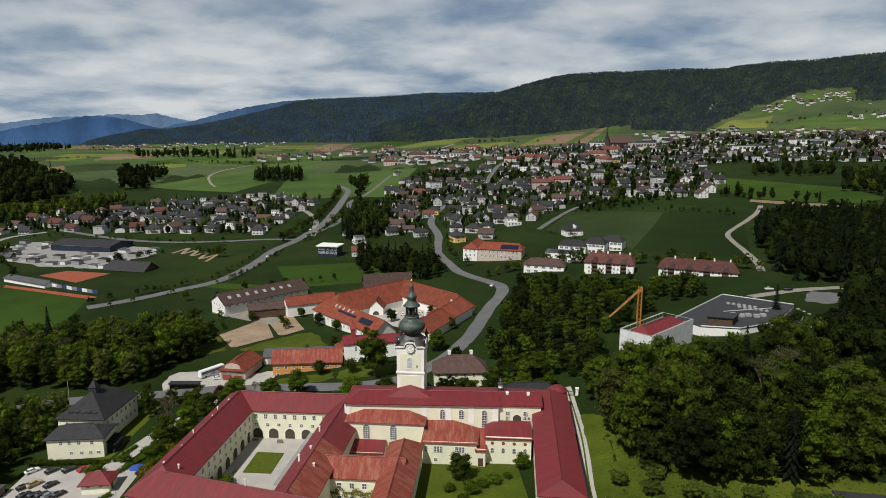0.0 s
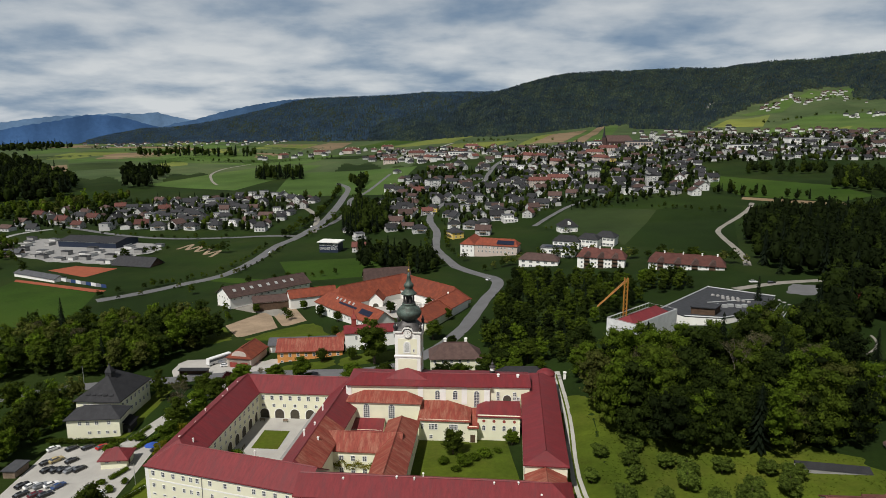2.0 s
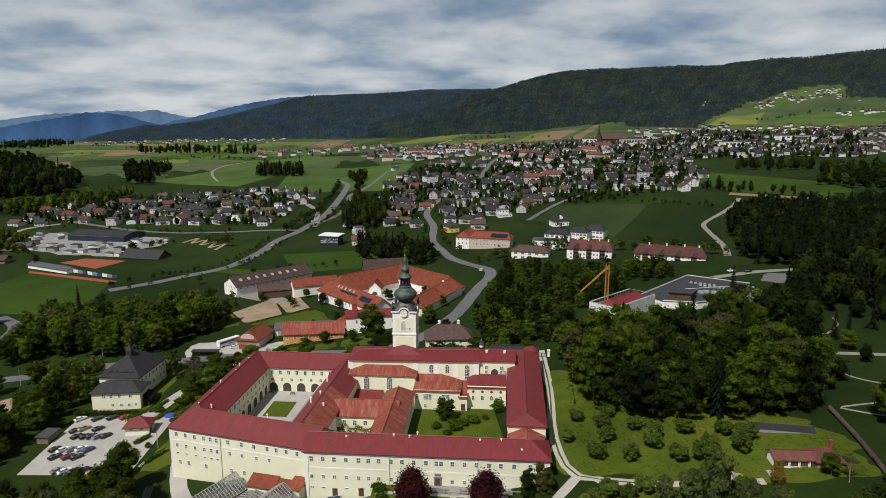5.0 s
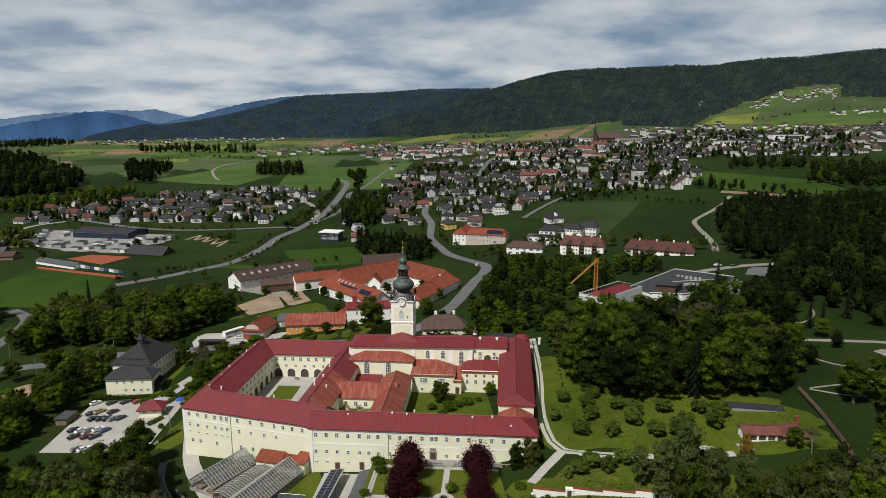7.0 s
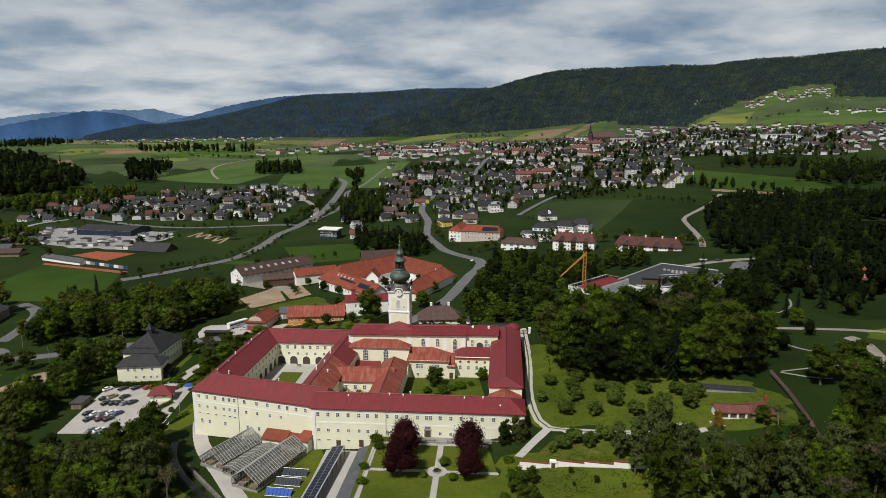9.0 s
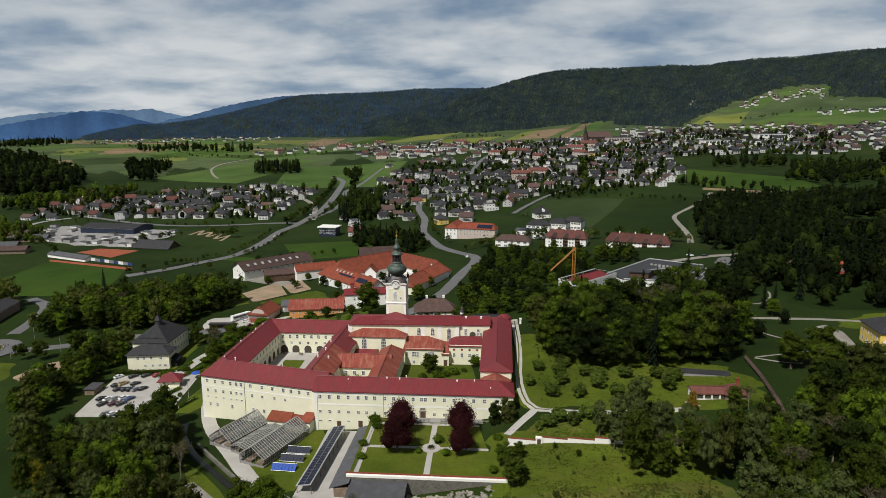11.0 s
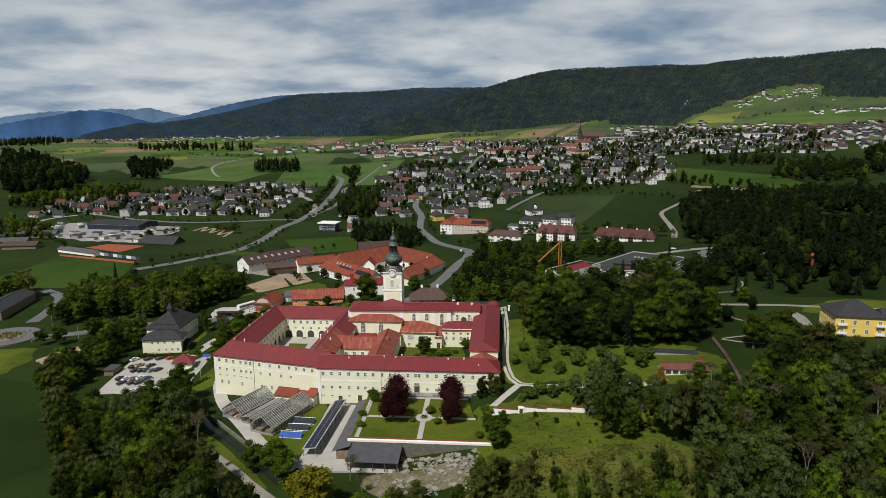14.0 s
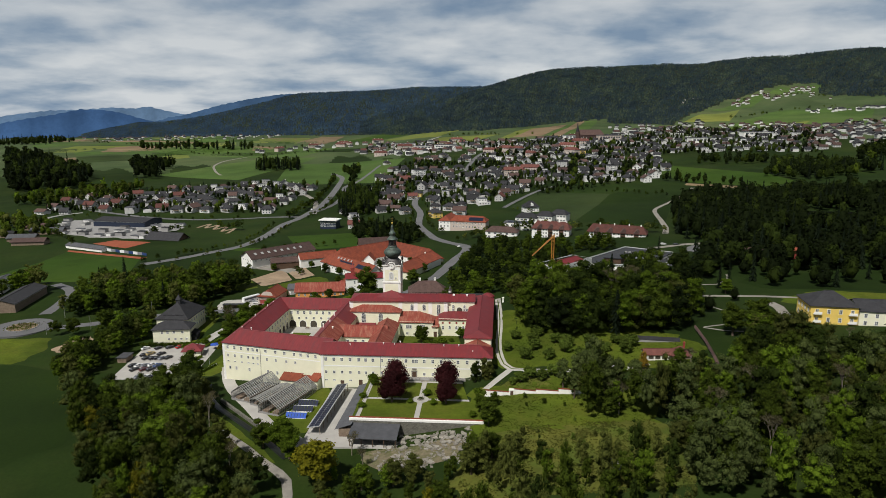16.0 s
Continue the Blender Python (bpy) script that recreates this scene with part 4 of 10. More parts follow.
windows_along(abbey, B1, B0, [0.065, 0.13, 0.265, 0.455, 0.55, 0.645, 0.745, 0.88, 0.945], 3.0, 0.75, 1.3, surround=0.12)
# corner quoins and downpipes of the front
for p, t in ((B1, 0), (Vector((0, 0)), 0)):
    part("quoin", Geo().box(p.x - 0.15, p.y - 0.18, -4, p.x + 0.9, p.y + 0.9, 13.8), M["white"], abbey)
pq = B1.lerp(B0, 0.385)
for x, y in ((pq.x, pq.y - 0.12), (24.0, -0.12), (48.6, -0.12)):
    part("downpipe", Geo().lathe([(0.07, -4), (0.07, 14)], 8, x, y), M["concrete"], abbey)
# white string courses over the front, and a white plinth zone
part("string_course", Geo().box(0.9, -0.05, 9.0, 67.8, 0.02, 9.5), M["white"], abbey)
part("eaves_band", Geo().box(0.9, -0.06, 13.1, 67.8, 0.02, 13.8), M["white"], abbey)
fb_ = pose(B1.x, B1.y, 0, 0, 0, math.degrees(math.atan2(B0.y - B1.y, B0.x - B1.x)))
part("string_course", Geo().box(0.9, -0.05, 9.9, (B0 - B1).length - 1, 0.02, 10.3), M["white"], abbey, at=fb_)
part("eaves_band", Geo().box(0.9, -0.06, 13.1, (B0 - B1).length - 1, 0.02, 13.8), M["white"], abbey, at=fb_)
# court of the west range
windows_along(abbey, (-33.2, 61.6), (-7, 61.6), even(8, 0.1, 0.95), 12.0, 1.0, 1.5)
windows_along(abbey, (-33.2, 61.6), (-7, 61.6), even(7, 0.1, 0.95), 9.2, 0.9, 1.0)
west_in = ((-33.0, 22.0), (-31.75, 61.0))
windows_along(abbey, west_in[0], west_in[1], even(11, 0.05, 0.95), 12.0, 1.0, 1.5)
windows_along(abbey, west_in[0], west_in[1], even(11, 0.05, 0.95), 9.2, 0.9, 1.0)


def arch_mesh(w, h):
    g = Geo()
    r = w / 2
    pts = [(-r, 0), (r, 0)] + [(r * math.cos(a), h - r + r * math.sin(a)) for a in [math.pi * k / 10 for k in range(11)]]
    outer = [(x * 1.14, z * 1.06) for x, z in pts]
    n = len(pts)
    g.add([(x, -0.06, z) for x, z in outer] + [(x, -0.06, z) for x, z in pts] + [(x, 0.0, z) for x, z in outer] + [(x, -0.012, z) for x, z in pts],
          [(i, (i + 1) % n, n + (i + 1) % n, n + i) for i in range(1, n)] + [(i, (i + 1) % n, 2 * n + (i + 1) % n, 2 * n + i) for i in range(1, n)]
          + [(n + i, n + (i + 1) % n, 3 * n + (i + 1) % n, 3 * n + i) for i in range(1, n)])
    k = len(g.f)
    # a flat dark infill paints the shade inside the arch
    g.f.append(tuple(range(3 * n, 4 * n)))
    me = g.mesh("arch", [M["white"], M["arch_dark"]])
    me.polygons.foreach_set("material_index", [0] * k + [1])
    return me


# dark colour that stands for shade in openings without real depth
M["arch_dark"] = material("opening_shade", (0.07, 0.06, 0.045), 0.95, 0.2)
arch = arch_mesh(3.2, 3.4)
for x in (-30.2, -25.0, -19.6, -14.2):
    part("arch", arch, None, abbey, at=pose(x, 61.58, 4.6))
for k in range(7):
    y = 26 + 5.4 * k
    part("arch", arch, None, abbey, at=pose(-33.2 + 1.3 * (y - 14) / 58 + 0.22, y, 4.6, 0, 0, 90))
# nave and side chapel windows
for x in (30.2, 36.0):
    window(abbey, x, 55.62 + 0.039 * (x - 0.6), 17.2, 0, 1.4, 3.0, arch=True, bars=(1, 4))
window(abbey, 43.0, 57.22, 16.0, 0, 1.5, 5.4, arch=True, bars=(1, 9))
for x in (7.6, 15.8):
    window(abbey, x, 51.35, 13.3, 0, 1.9, 4.6, arch=True, bars=(2, 6))
for x, z, w, h in ((50, 17.6, 0.9, 1.2), (55.4, 17.6, 0.9, 1.2), (50, 16.0, 0.8, 1.0), (55.4, 16.0, 0.8, 1.0), (56.6, 16.0, 0.8, 1.0)):
    window(abbey, x, 58.2, z, 0, w, h)
part("arch", arch_mesh(2.6, 2.6), None, abbey, at=pose(53, 58.2, 14.6))
for x in (26.2, 28.8, 29.7, 30.6, 35.2, 36.1, 37.0):
    window(abbey, x, 46.95, 10.8, 0, 0.75, 1.7, bars=(1, 2))
for x in (29, 35.5):
    window(abbey, x, 46.95, 7.4, 0, 0.9, 1.0)
part("door", wdoor.mesh("door", M["wood_dark"]), None, abbey, at=Matrix.Translation((42.2, 46.6, 6.1)))
for k in range(4):
    x = 45.6 + 3.2 * k
    window(abbey, x, 49.0, 10.0, 0, 0.9, 1.6, arch=True)
    part("round_window", Geo().lathe([(0.5, 0), (0.5, 0.08), (0.34, 0.08), (0.34, 0.03)], 14), M["red_paint"], abbey, at=pose(x, 49.02, 12.3, 90))
# cloister court windows and creeper wall
for x in (5.2, 8.6, 12.0):
    window(abbey, x, 25.98, 10.4, 0, 1.1, 1.5)
    window(abbey, x, 25.98, 6.6, 0, 1.1, 1.5)
for k in range(6):
    window(abbey, 15.9, 13.5 + 2.1 * k, 10.4, -90, 0.9, 1.3)
    window(abbey, 25.1, 16 + 4.8 * k, 9.8, 90, 0.9, 1.2)
for k in range(9):
    window(abbey, 68.2 + 0.14 * k, 18 + 6.4 * k, 14.6, 90, 1.0, 1.5)
    window(abbey, 57.0 + 0.1 * k, 18 + 4.6 * k, 14.6, -90, 1.0, 1.5)
# chimneys and vents along the ridges
for x, y, z in ((11, 4.4, 17), (24.5, 5.2, 17.6), (29, 5, 17.5), (49, 4.8, 17.3), (55, 5, 17.5), (60.6, 2.5, 15.9), (31, 7.5, 17.4)):
    chimney(abbey, x, y, z - 0.9, 0.8, 0.3)
for k, (x, y) in enumerate(((-40.5, 22), (-40, 31), (-41, 40), (-39.6, 50), (-40.6, 56), (-39.5, 62), (-38, 68.5), (-20, 68.5), (-36, 21), (-16, 15.5))):
    chimney(abbey, x, y, 16.5, 0.7, 0.28)
for x, y in ((-5, 45), (-1.5, 52), (-4.2, 33), (-6, 28), (-0.8, 24), (-1.6, 58)):
    chimney(abbey, x, y, 16.7, 0.8, 0.42)
for x, y, z in ((50, 63.5, 22), (56.5, 63.5, 22)):
    chimney(abbey, x, y, z - 0.6, 0.7, 0.8)
# little roof turret
tl = part("turret", Geo().lathe([(1.0, 20.6), (0.95, 22.2), (1.15, 22.3), (1.1, 22.5)], 10, 48, 66.5), M["dark_metal"], abbey)
part("drum", Geo().lathe([(0.8, 22.5), (0.8, 23.6)], 10, 48, 66.5), M["white"], tl)
part("cap", Geo().lathe([(1.15, 23.6), (1.05, 23.9), (0.5, 24.3), (0.45, 24.6), (0.55, 24.8), (0.3, 25.2), (0.08, 25.5), (0.05, 26.2)], 10, 48, 66.5), M["dark_metal"], tl)

# tower
tower = thing("church_tower", (19.6, 67.4, 0), "white church tower with a green copper onion dome", "tower")
T = 4.3
part("shaft", Geo().box(-T, -T, 2, T, T, 36.6), M["white"], tower)
part("ledge", Geo().box(-T - 0.25, -T - 0.25, 27.6, T + 0.25, T + 0.25, 28.0).box(-T - 0.12, -T - 0.12, 27.3, T + 0.12, T + 0.12, 27.6), M["white"], tower)
for turn in (0, 90, -90):
    at = pose(0, 0, 0, 0, 0, turn)
    part("panel", Geo().box(-T + 1.1, -T - 0.06, 28.6, T - 1.1, -T + 0.02, 34.0), M["cream"], tower, at=at)
    part("panel", Geo().box(-T + 1.1, -T - 0.06, 22.4, T - 1.1, -T + 0.02, 26.9), M["cream"], tower, at=at)
    part("louvre", window_mesh(1.6, 3.4, True, (0, 8), 0.4, "louvre"), None, tower, at=at @ pose(-0.2, -T - 0.06, 31.0))
window(tower, 2.1, -T - 0.06, 29.9, 0, 0.35, 0.9, bars=(0, 0))


def eyebrow(u, rise=1.5, half=0.40):
    """The cornice climbs over the clock in a round brow."""
    return rise * math.sqrt(max(0.0, 1 - (u / half) ** 2)) if abs(u) < half else 0.0


cor = Geo()
for side in range(4):
    n = 20
    m4 = Matrix.Rotation(side * math.pi / 2, 4, "Z")
    for k in range(n):
        u0, u1 = -1 + 2 * k / n, -1 + 2 * (k + 1) / n
        z0, z1 = 36.1 + eyebrow(u0), 36.1 + eyebrow(u1)
        w = T + 0.45
        P = [(u0 * w, -w, z0), (u1 * w, -w, z1), (u1 * w, -w, z1 + 0.5), (u0 * w, -w, z0 + 0.5)]
        Q = [(x, y + 0.7, z) for x, y, z in P]
        cor.add([m4 @ Vector(p) for p in P + Q], [(0, 1, 2, 3), (3, 2, 6, 7), (1, 0, 4, 5), (5, 4, 7, 6)])
part("cornice", cor, M["white"], tower)
brow = Geo()
for side in range(4):
    m4 = Matrix.Rotation(side * math.pi / 2, 4, "Z")
    arc = [(1.75 * math.cos(math.pi * k / 8), 36.5 + 1.75 * math.sin(math.pi * k / 8)) for k in range(9)]
    a = [m4 @ Vector((x, -T - 0.35, z)) for x, z in arc] + [m4 @ Vector((x * 0.8, -2.2, z)) for x, z in arc]
    brow.add(a, [(i, i + 1, 10 + i, 9 + i) for i in range(8)])
    brow.add([m4 @ Vector((x, -T - 0.30, z)) for x, z in arc], [tuple(range(8, -1, -1))])
part("brow", brow, M["dark_metal"], tower)
part("lower_dome", Geo().lathe([(T + 0.5, 36.5), (T + 0.35, 36.9), (T - 0.35, 37.5), (T - 1.1, 38.2), (T - 1.7, 39.0), (T - 1.95, 39.7)], 24, square=0.8), M["dark_metal"], tower, smooth=True)
part("onion", Geo().lathe([(2.3, 39.5), (3.0, 39.9), (3.8, 40.7), (4.2, 41.6), (4.25, 42.2), (3.9, 43.0), (3.2, 43.7), (2.5, 44.3), (2.2, 44.8), (2.35, 45.0), (2.2, 45.3)], 24), M["copper"], tower, smooth=True)
lan = Geo().lathe([(2.1, 45.2), (2.1, 45.6)], 8)
for k in range(8):
    a = math.pi * (k + 0.5) / 4
    lan.box(1.65 * math.cos(a) - 0.24, 1.65 * math.sin(a) - 0.24, 45.5, 1.65 * math.cos(a) + 0.24, 1.65 * math.sin(a) + 0.24, 48.2)
lan.lathe([(1.9, 47.9), (2.0, 48.5)], 8)
part("lantern", lan, M["dark_metal"], tower)
part("bell_core", Geo().lathe([(0.9, 45.5), (0.8, 47.0), (0.3, 47.8)], 10), M["dark_metal"], tower)
part("spire", Geo().lathe([(2.7, 48.4), (2.6, 48.7), (2.0, 49.2), (1.5, 49.9), (1.25, 50.4), (1.55, 50.8), (1.7, 51.3), (1.45, 51.9), (1.05, 52.3), (0.8, 53.0), (0.6, 54.2), (0.62, 54.9), (0.3, 55.3), (0.15, 55.9)], 16), M["copper"], tower, smooth=True)
part("ball", Geo().lathe([(0.08, 55.8), (0.32, 56.0), (0.42, 56.35), (0.32, 56.7), (0.08, 56.95)], 12), M["gold"], tower, smooth=True)
part("cross", Geo().box(-0.07, -0.07, 56.8, 0.07, 0.07, 59.6).box(-0.6, -0.06, 58.5, 0.6, 0.06, 58.66).box(-0.35, -0.06, 57.8, 0.35, 0.06, 57.92), M["gold"], tower)
for sx in (-1, 1):
    for sy in (-1, 1):
        part("urn", Geo().lathe([(0.5, 36.6), (0.35, 37.3), (0.6, 37.9), (0.55, 38.5), (0.2, 39.0), (0.25, 39.4), (0.08, 39.8)], 10, sx * T * 0.98, sy * T * 0.98), M["dark_metal"], tower)
for turn in (0, 90):
    ck = part("clock", Geo().lathe([(1.35, 0), (1.35, 0.12), (1.15, 0.12), (1.15, 0.06)], 24), M["white"], tower, at=pose(0, 0, 0, 0, 0, turn) @ pose(0, -T - 0.5, 35.9, 90))
    hnd = Geo().box(-0.05, 0, 0.1, 0.05, 0.75, 0.14).box(-0.05, -0.05, 0.1, 0.5, 0.05, 0.14)
    for k in range(12):
        a = math.pi * k / 6
        hnd.box(0.95 * math.sin(a) - 0.06, 0.95 * math.cos(a) - 0.06, 0.1, 0.95 * math.sin(a) + 0.06, 0.95 * math.cos(a) + 0.06, 0.13)
    part("dial_marks", hnd, M["dark_metal"], ck)
# red gable where the tower meets the nave
part("gable_roof", Geo().add([(12.5, 59.0, 21.2), (26.5, 59.4, 21.2), (19.5, 62.9, 23.9), (11.5, 63, 21.5), (27.5, 63, 21.5)], [(0, 1, 2), (1, 4, 2), (0, 2, 3), (0, 3, 4, 1)]), M["roof_red"], abbey)

# courts
court = tagged(part("courtyard", Geo().box(-33, 16, 3.6, -6, 62, 4.6), M["gravel"]), "pale gravel abbey courtyard", "courtyard", kind="structure")
tagged(part("lawn", Geo().box(-27, 40, 4.6, -18.5, 52, 4.75), M["lawn"]), "small square court lawn", "lawn", kind="structure")
tagged(part("lawn", Geo().box(-28, 28, 4.6, -22, 33, 4.75), M["lawn"]), "small court lawn", "lawn", kind="structure")
tagged(part("court_garden", Geo().box(25.1, 11.9, 2, 57, 48.6, 6.0), M["lawn"]), "sunlit grass garden in the cloister court", "lawn", kind="structure")
tagged(part("court_floor", Geo().box(2, 12, 2, 16, 26, 4.0), M["gravel"]), "gravel floor of the small cloister court", "courtyard", kind="structure")
ramp_g = Geo().add([(-16, 34, 4.6), (-11, 34, 4.6), (-8, 60, 7.8), (-12.5, 60, 7.8), (-16, 34, 4.0), (-11, 34, 4.0), (-8, 60, 4.0), (-12.5, 60, 4.0)], [(0, 1, 2, 3), (0, 4, 5, 1), (1, 5, 6, 2), (2, 6, 7, 3), (3, 7, 4, 0), (4, 7, 6, 5)])
tagged(part("ramp", ramp_g, M["concrete"]), "pale concrete ramp in the courtyard", "ramp")


# ---- neighbouring buildings ----
def box_windows(parent, L, W, zs, nx, ny, w=1.0, h=1.4, sides="nsew", lo=0.1, hi=0.9):
    """Windows on the four walls of a range 0..L by -W/2..W/2."""
    for z in zs:
        if "s" in sides:
            windows_along(parent, (0, -W / 2), (L, -W / 2), even(nx, lo, hi), z, w, h)
        if "n" in sides:
            windows_along(parent, (L, W / 2), (0, W / 2), even(nx, lo, hi), z, w, h)
        if "e" in sides and ny:
            windows_along(parent, (L, -W / 2), (L, W / 2), even(ny, 0.2, 0.8), z, w, h)
        if "w" in sides and ny:
            windows_along(parent, (0, W / 2), (0, -W / 2), even(ny, 0.2, 0.8), z, w, h)


def placed(name, p0, p1, z, label, category, group=""):
    """An empty at p0 on level z whose x axis runs to p1; gives it and the length."""
    p0, p1 = Vector(p0), Vector(p1)
    return thing(name, pose(p0.x, p0.y, z, 0, 0, math.degrees(math.atan2(p1.y - p0.y, p1.x - p0.x))), label, category, group), (p1 - p0).length


# manor with the tall dark roof and its lower front house
manor, L = placed("manor_house", (-96.8, 70.5), (-97.3, 92.5), -4.5, "cream manor house with a steep dark shingle roof", "house")
wing(manor, (0, 0), (L, 0), 16.5, -3, 9.3, 15.6, (8.0, 8.0), roof="roof_dark", over=0.7)
box_windows(manor, L, 16.5, (6.6, 3.0), 7, 5, sides="sew")
part("roof_cap", Geo().lathe([(1.7, 13.6), (1.6, 16.4), (2.0, 16.6), (0.2, 19.2), (0.1, 20.0)], 4, 9.5, 0), M["roof_dark"], manor)
for k in range(5):
    part("dormer", Geo().add([(1.0, -5.4 + 2.2 * k, 9.4), (1.0, -4.0 + 2.2 * k, 9.4), (1.0, -4.0 + 2.2 * k, 10.6), (1.0, -5.4 + 2.2 * k, 10.6), (3.6, -5.4 + 2.2 * k, 11.4), (3.6, -4.0 + 2.2 * k, 11.4)],
                             [(0, 1, 2, 3), (3, 2, 5, 4), (0, 3, 4), (1, 5, 2)]), M["roof_dark"], manor)
for k in range(4):
    part("roof_panel", Geo().box(7.6 + 2.6 * k, -7.4, 9.6, 9.8 + 2.6 * k, -4.6, 9.8).turned(Matrix.Rotation(0, 4, "X")), M["pv"], manor, at=Matrix.Translation((0, 0, 0)) @ pose(0, 0, 0) @ Matrix.Translation((0, -5.7, 9.4)) @ Matrix.Rotation(radians(44), 4, "X") @ Matrix.Translation((0, 5.7, -9.4)))
annex, L = placed("annex_house", (-102.2, 63.6), (-84.4, 66.6), -5, "low cream house with a dark hipped roof", "house")
wing(annex, (0, 0), (L, 0), 9.6, -3, 7.6, 10.2, (4.5, 4.5), roof="roof_dark", over=0.7)
windows_along(annex, (0, -4.8), (L, -4.8), (0.25, 0.4, 0.57, 0.8), 5.6, 1.0, 1.2)
windows_along(annex, (0, -4.8), (L, -4.8), (0.42, 0.6, 0.76, 0.9), 2.0, 0.9, 0.9)
part("porch", Geo().box(L, -2.5, -3, L + 2.6, 4, 3.2).add([(L - 0.2, -3, 4.6), (L - 0.2, 4.5, 4.6), (L + 3.2, 4.5, 3.2), (L + 3.2, -3, 3.2)], [(0, 1, 2, 3), (3, 2, 1, 0)]), M["roof_dark"], annex)
kiosk, L = placed("gate_kiosk", (-77.2, 42.0), (-69.4, 43.6), -4.0, "small cream kiosk with a red hipped roof", "kiosk")
wing(kiosk, (0, 0), (L, 0), 6.6, -3, 3.4, 5.4, (3.2, 3.2), over=0.8)
windows_along(kiosk, (0, -3.3), (L, -3.3), (0.25, 0.7), 2.4, 1.0, 1.2)
part("door", wdoor.mesh("door", M["wood_dark"]), None, kiosk, at=pose(L, -1, 0, 0, 0, 90))
umb = thing("parasol", (-66, 51, on_ground(-66, 51)), "open blue and white parasol by the kiosk", "parasol")
part("pole", Geo().lathe([(0.05, 0), (0.05, 2.9)], 6), M["rail"], umb)
part("canopy", Geo().lathe([(2.4, 2.35), (2.35, 2.45), (1.2, 2.8), (0.05, 3.1)], 8), M["blue"], umb)
shed, L = placed("garden_shed", (-103.4, 33), (-103.6, 39.5), -6.0, "low shed with a blue-grey flat roof", "shed")
part("wall", Geo().box(0, -2, -2, L, 2, 3.0), M["wood"], shed)
part("roof", Geo().box(-0.4, -2.5, 3.0, L + 0.4, 2.5, 3.3), M["roof_grey"], shed)

# orange house, fire station, long garage
oh, L = placed("orange_house", (-49.5, 134), (-21, 139), -3.2, "orange two-storey house with a faded red tile roof", "house")
wing(oh, (0, 0), (L, 0), 12, -2, 7.6, 11.2, (0, 0), wall="ochre", roof="roof_rust", over=0.7)
for z in (2.0, 5.4):
    windows_along(oh, (0, -6), (L, -6), even(8, 0.07, 0.93), z, 1.0, 1.5)
    windows_along(oh, (L, -6), (L, 6), even(3, 0.2, 0.8), z, 1.0, 1.5)
part("door", wdoor.mesh("door", M["wood_dark"]), None, oh, at=Matrix.Translation((12, -6, -0.2)))
fs, L = placed("fire_station", (-65, 125), (-63.5, 141), -3.6, "pale fire station with a curved gable and red doors", "fire station")
wing(fs, (0, 0), (L, 0), 11.5, -2, 5.6, 9.0, (2.5, 0), wall="pink", roof="roof_orange", over=0.6)
gab = [(-5.2, 0), (5.2, 0), (5.2, 5.8), (3.6, 6.0), (3.2, 7.2), (2.0, 8.0), (0, 8.3), (-2.0, 8.0), (-3.2, 7.2), (-3.6, 6.0), (-5.2, 5.8)]
part("gable", Geo().prism(gab, -0.35, 0.0), M["pink"], fs, at=pose(0, 0, 0, 90, 0, -90))
for k in (-1, 1):
    part("garage_door", Geo().box(-0.46, k * 2.5 - 1.7, -0.2, -0.36, k * 2.5 + 1.7, 3.2), M["red_paint"], fs)
gar, L = placed("long_garage", (-58, 146), (-20, 153), -2.5, "long low garage with a grey sheet roof", "garage")
wing(gar, (0, 0), (L, 0), 9, -2, 4.6, 6.6, (0, 0), wall="white", roof="roof_grey")
for k in range(5):
    part("garage_door", Geo().box(1.5 + 3.4 * k, -4.58, 0, 4.3 + 3.4 * k, -4.46, 3.2), M["rail"], gar)
lr, L = placed("red_roofed_shed", (-27, 151), (-8, 155), -1.5, "low shed with a red tile roof", "shed")
wing(lr, (0, 0), (L, 0), 9, -2, 5.4, 8.4, (3, 3), wall="white", roof="roof_orange")

# gatehouse church below the barn
gh, L = placed("gatehouse", (-20.5, 141), (7, 148), 2.5, "white gatehouse with a bright red metal roof", "gatehouse")
wing(gh, (0, 0), (L, 0), 9, -5, 8.2, 10.2, (0, 3), wall="white", roof="roof_red", over=0.5)
windows_along(gh, (0, -4.5), (L, -4.5), (0.18, 0.5, 0.62, 0.8), 5.6, 0.8, 1.8, arch=True)
part("porch", Geo().box(9, -6.5, -4, 13.5, -4.4, 4.4).box(8.6, -6.9, 4.4, 13.9, -4.2, 4.9), M["white"], gh)
part("doorway", arch_mesh(1.8, 3.0), None, gh, at=Matrix.Translation((11.2, -6.52, -3)))
part("turret", Geo().box(3.2, -1.1, 8.5, 5.4, 1.1, 13.4).box(2.95, -1.35, 13.4, 5.65, 1.35, 13.7).add([(3.1, -1.2, 13.7), (5.5, -1.2, 13.7), (5.5, 1.2, 13.7), (3.1, 1.2, 13.7), (3.9, -0.4, 15.6), (4.7, -0.4, 15.6), (4.7, 0.4, 15.6), (3.9, 0.4, 15.6), (4.3, 0, 18.8)],
     [(0, 1, 5, 4), (1, 2, 6, 5), (2, 3, 7, 6), (3, 0, 4, 7), (4, 5, 8), (5, 6, 8), (6, 7, 8), (7, 4, 8)]), M["red_paint"], gh)

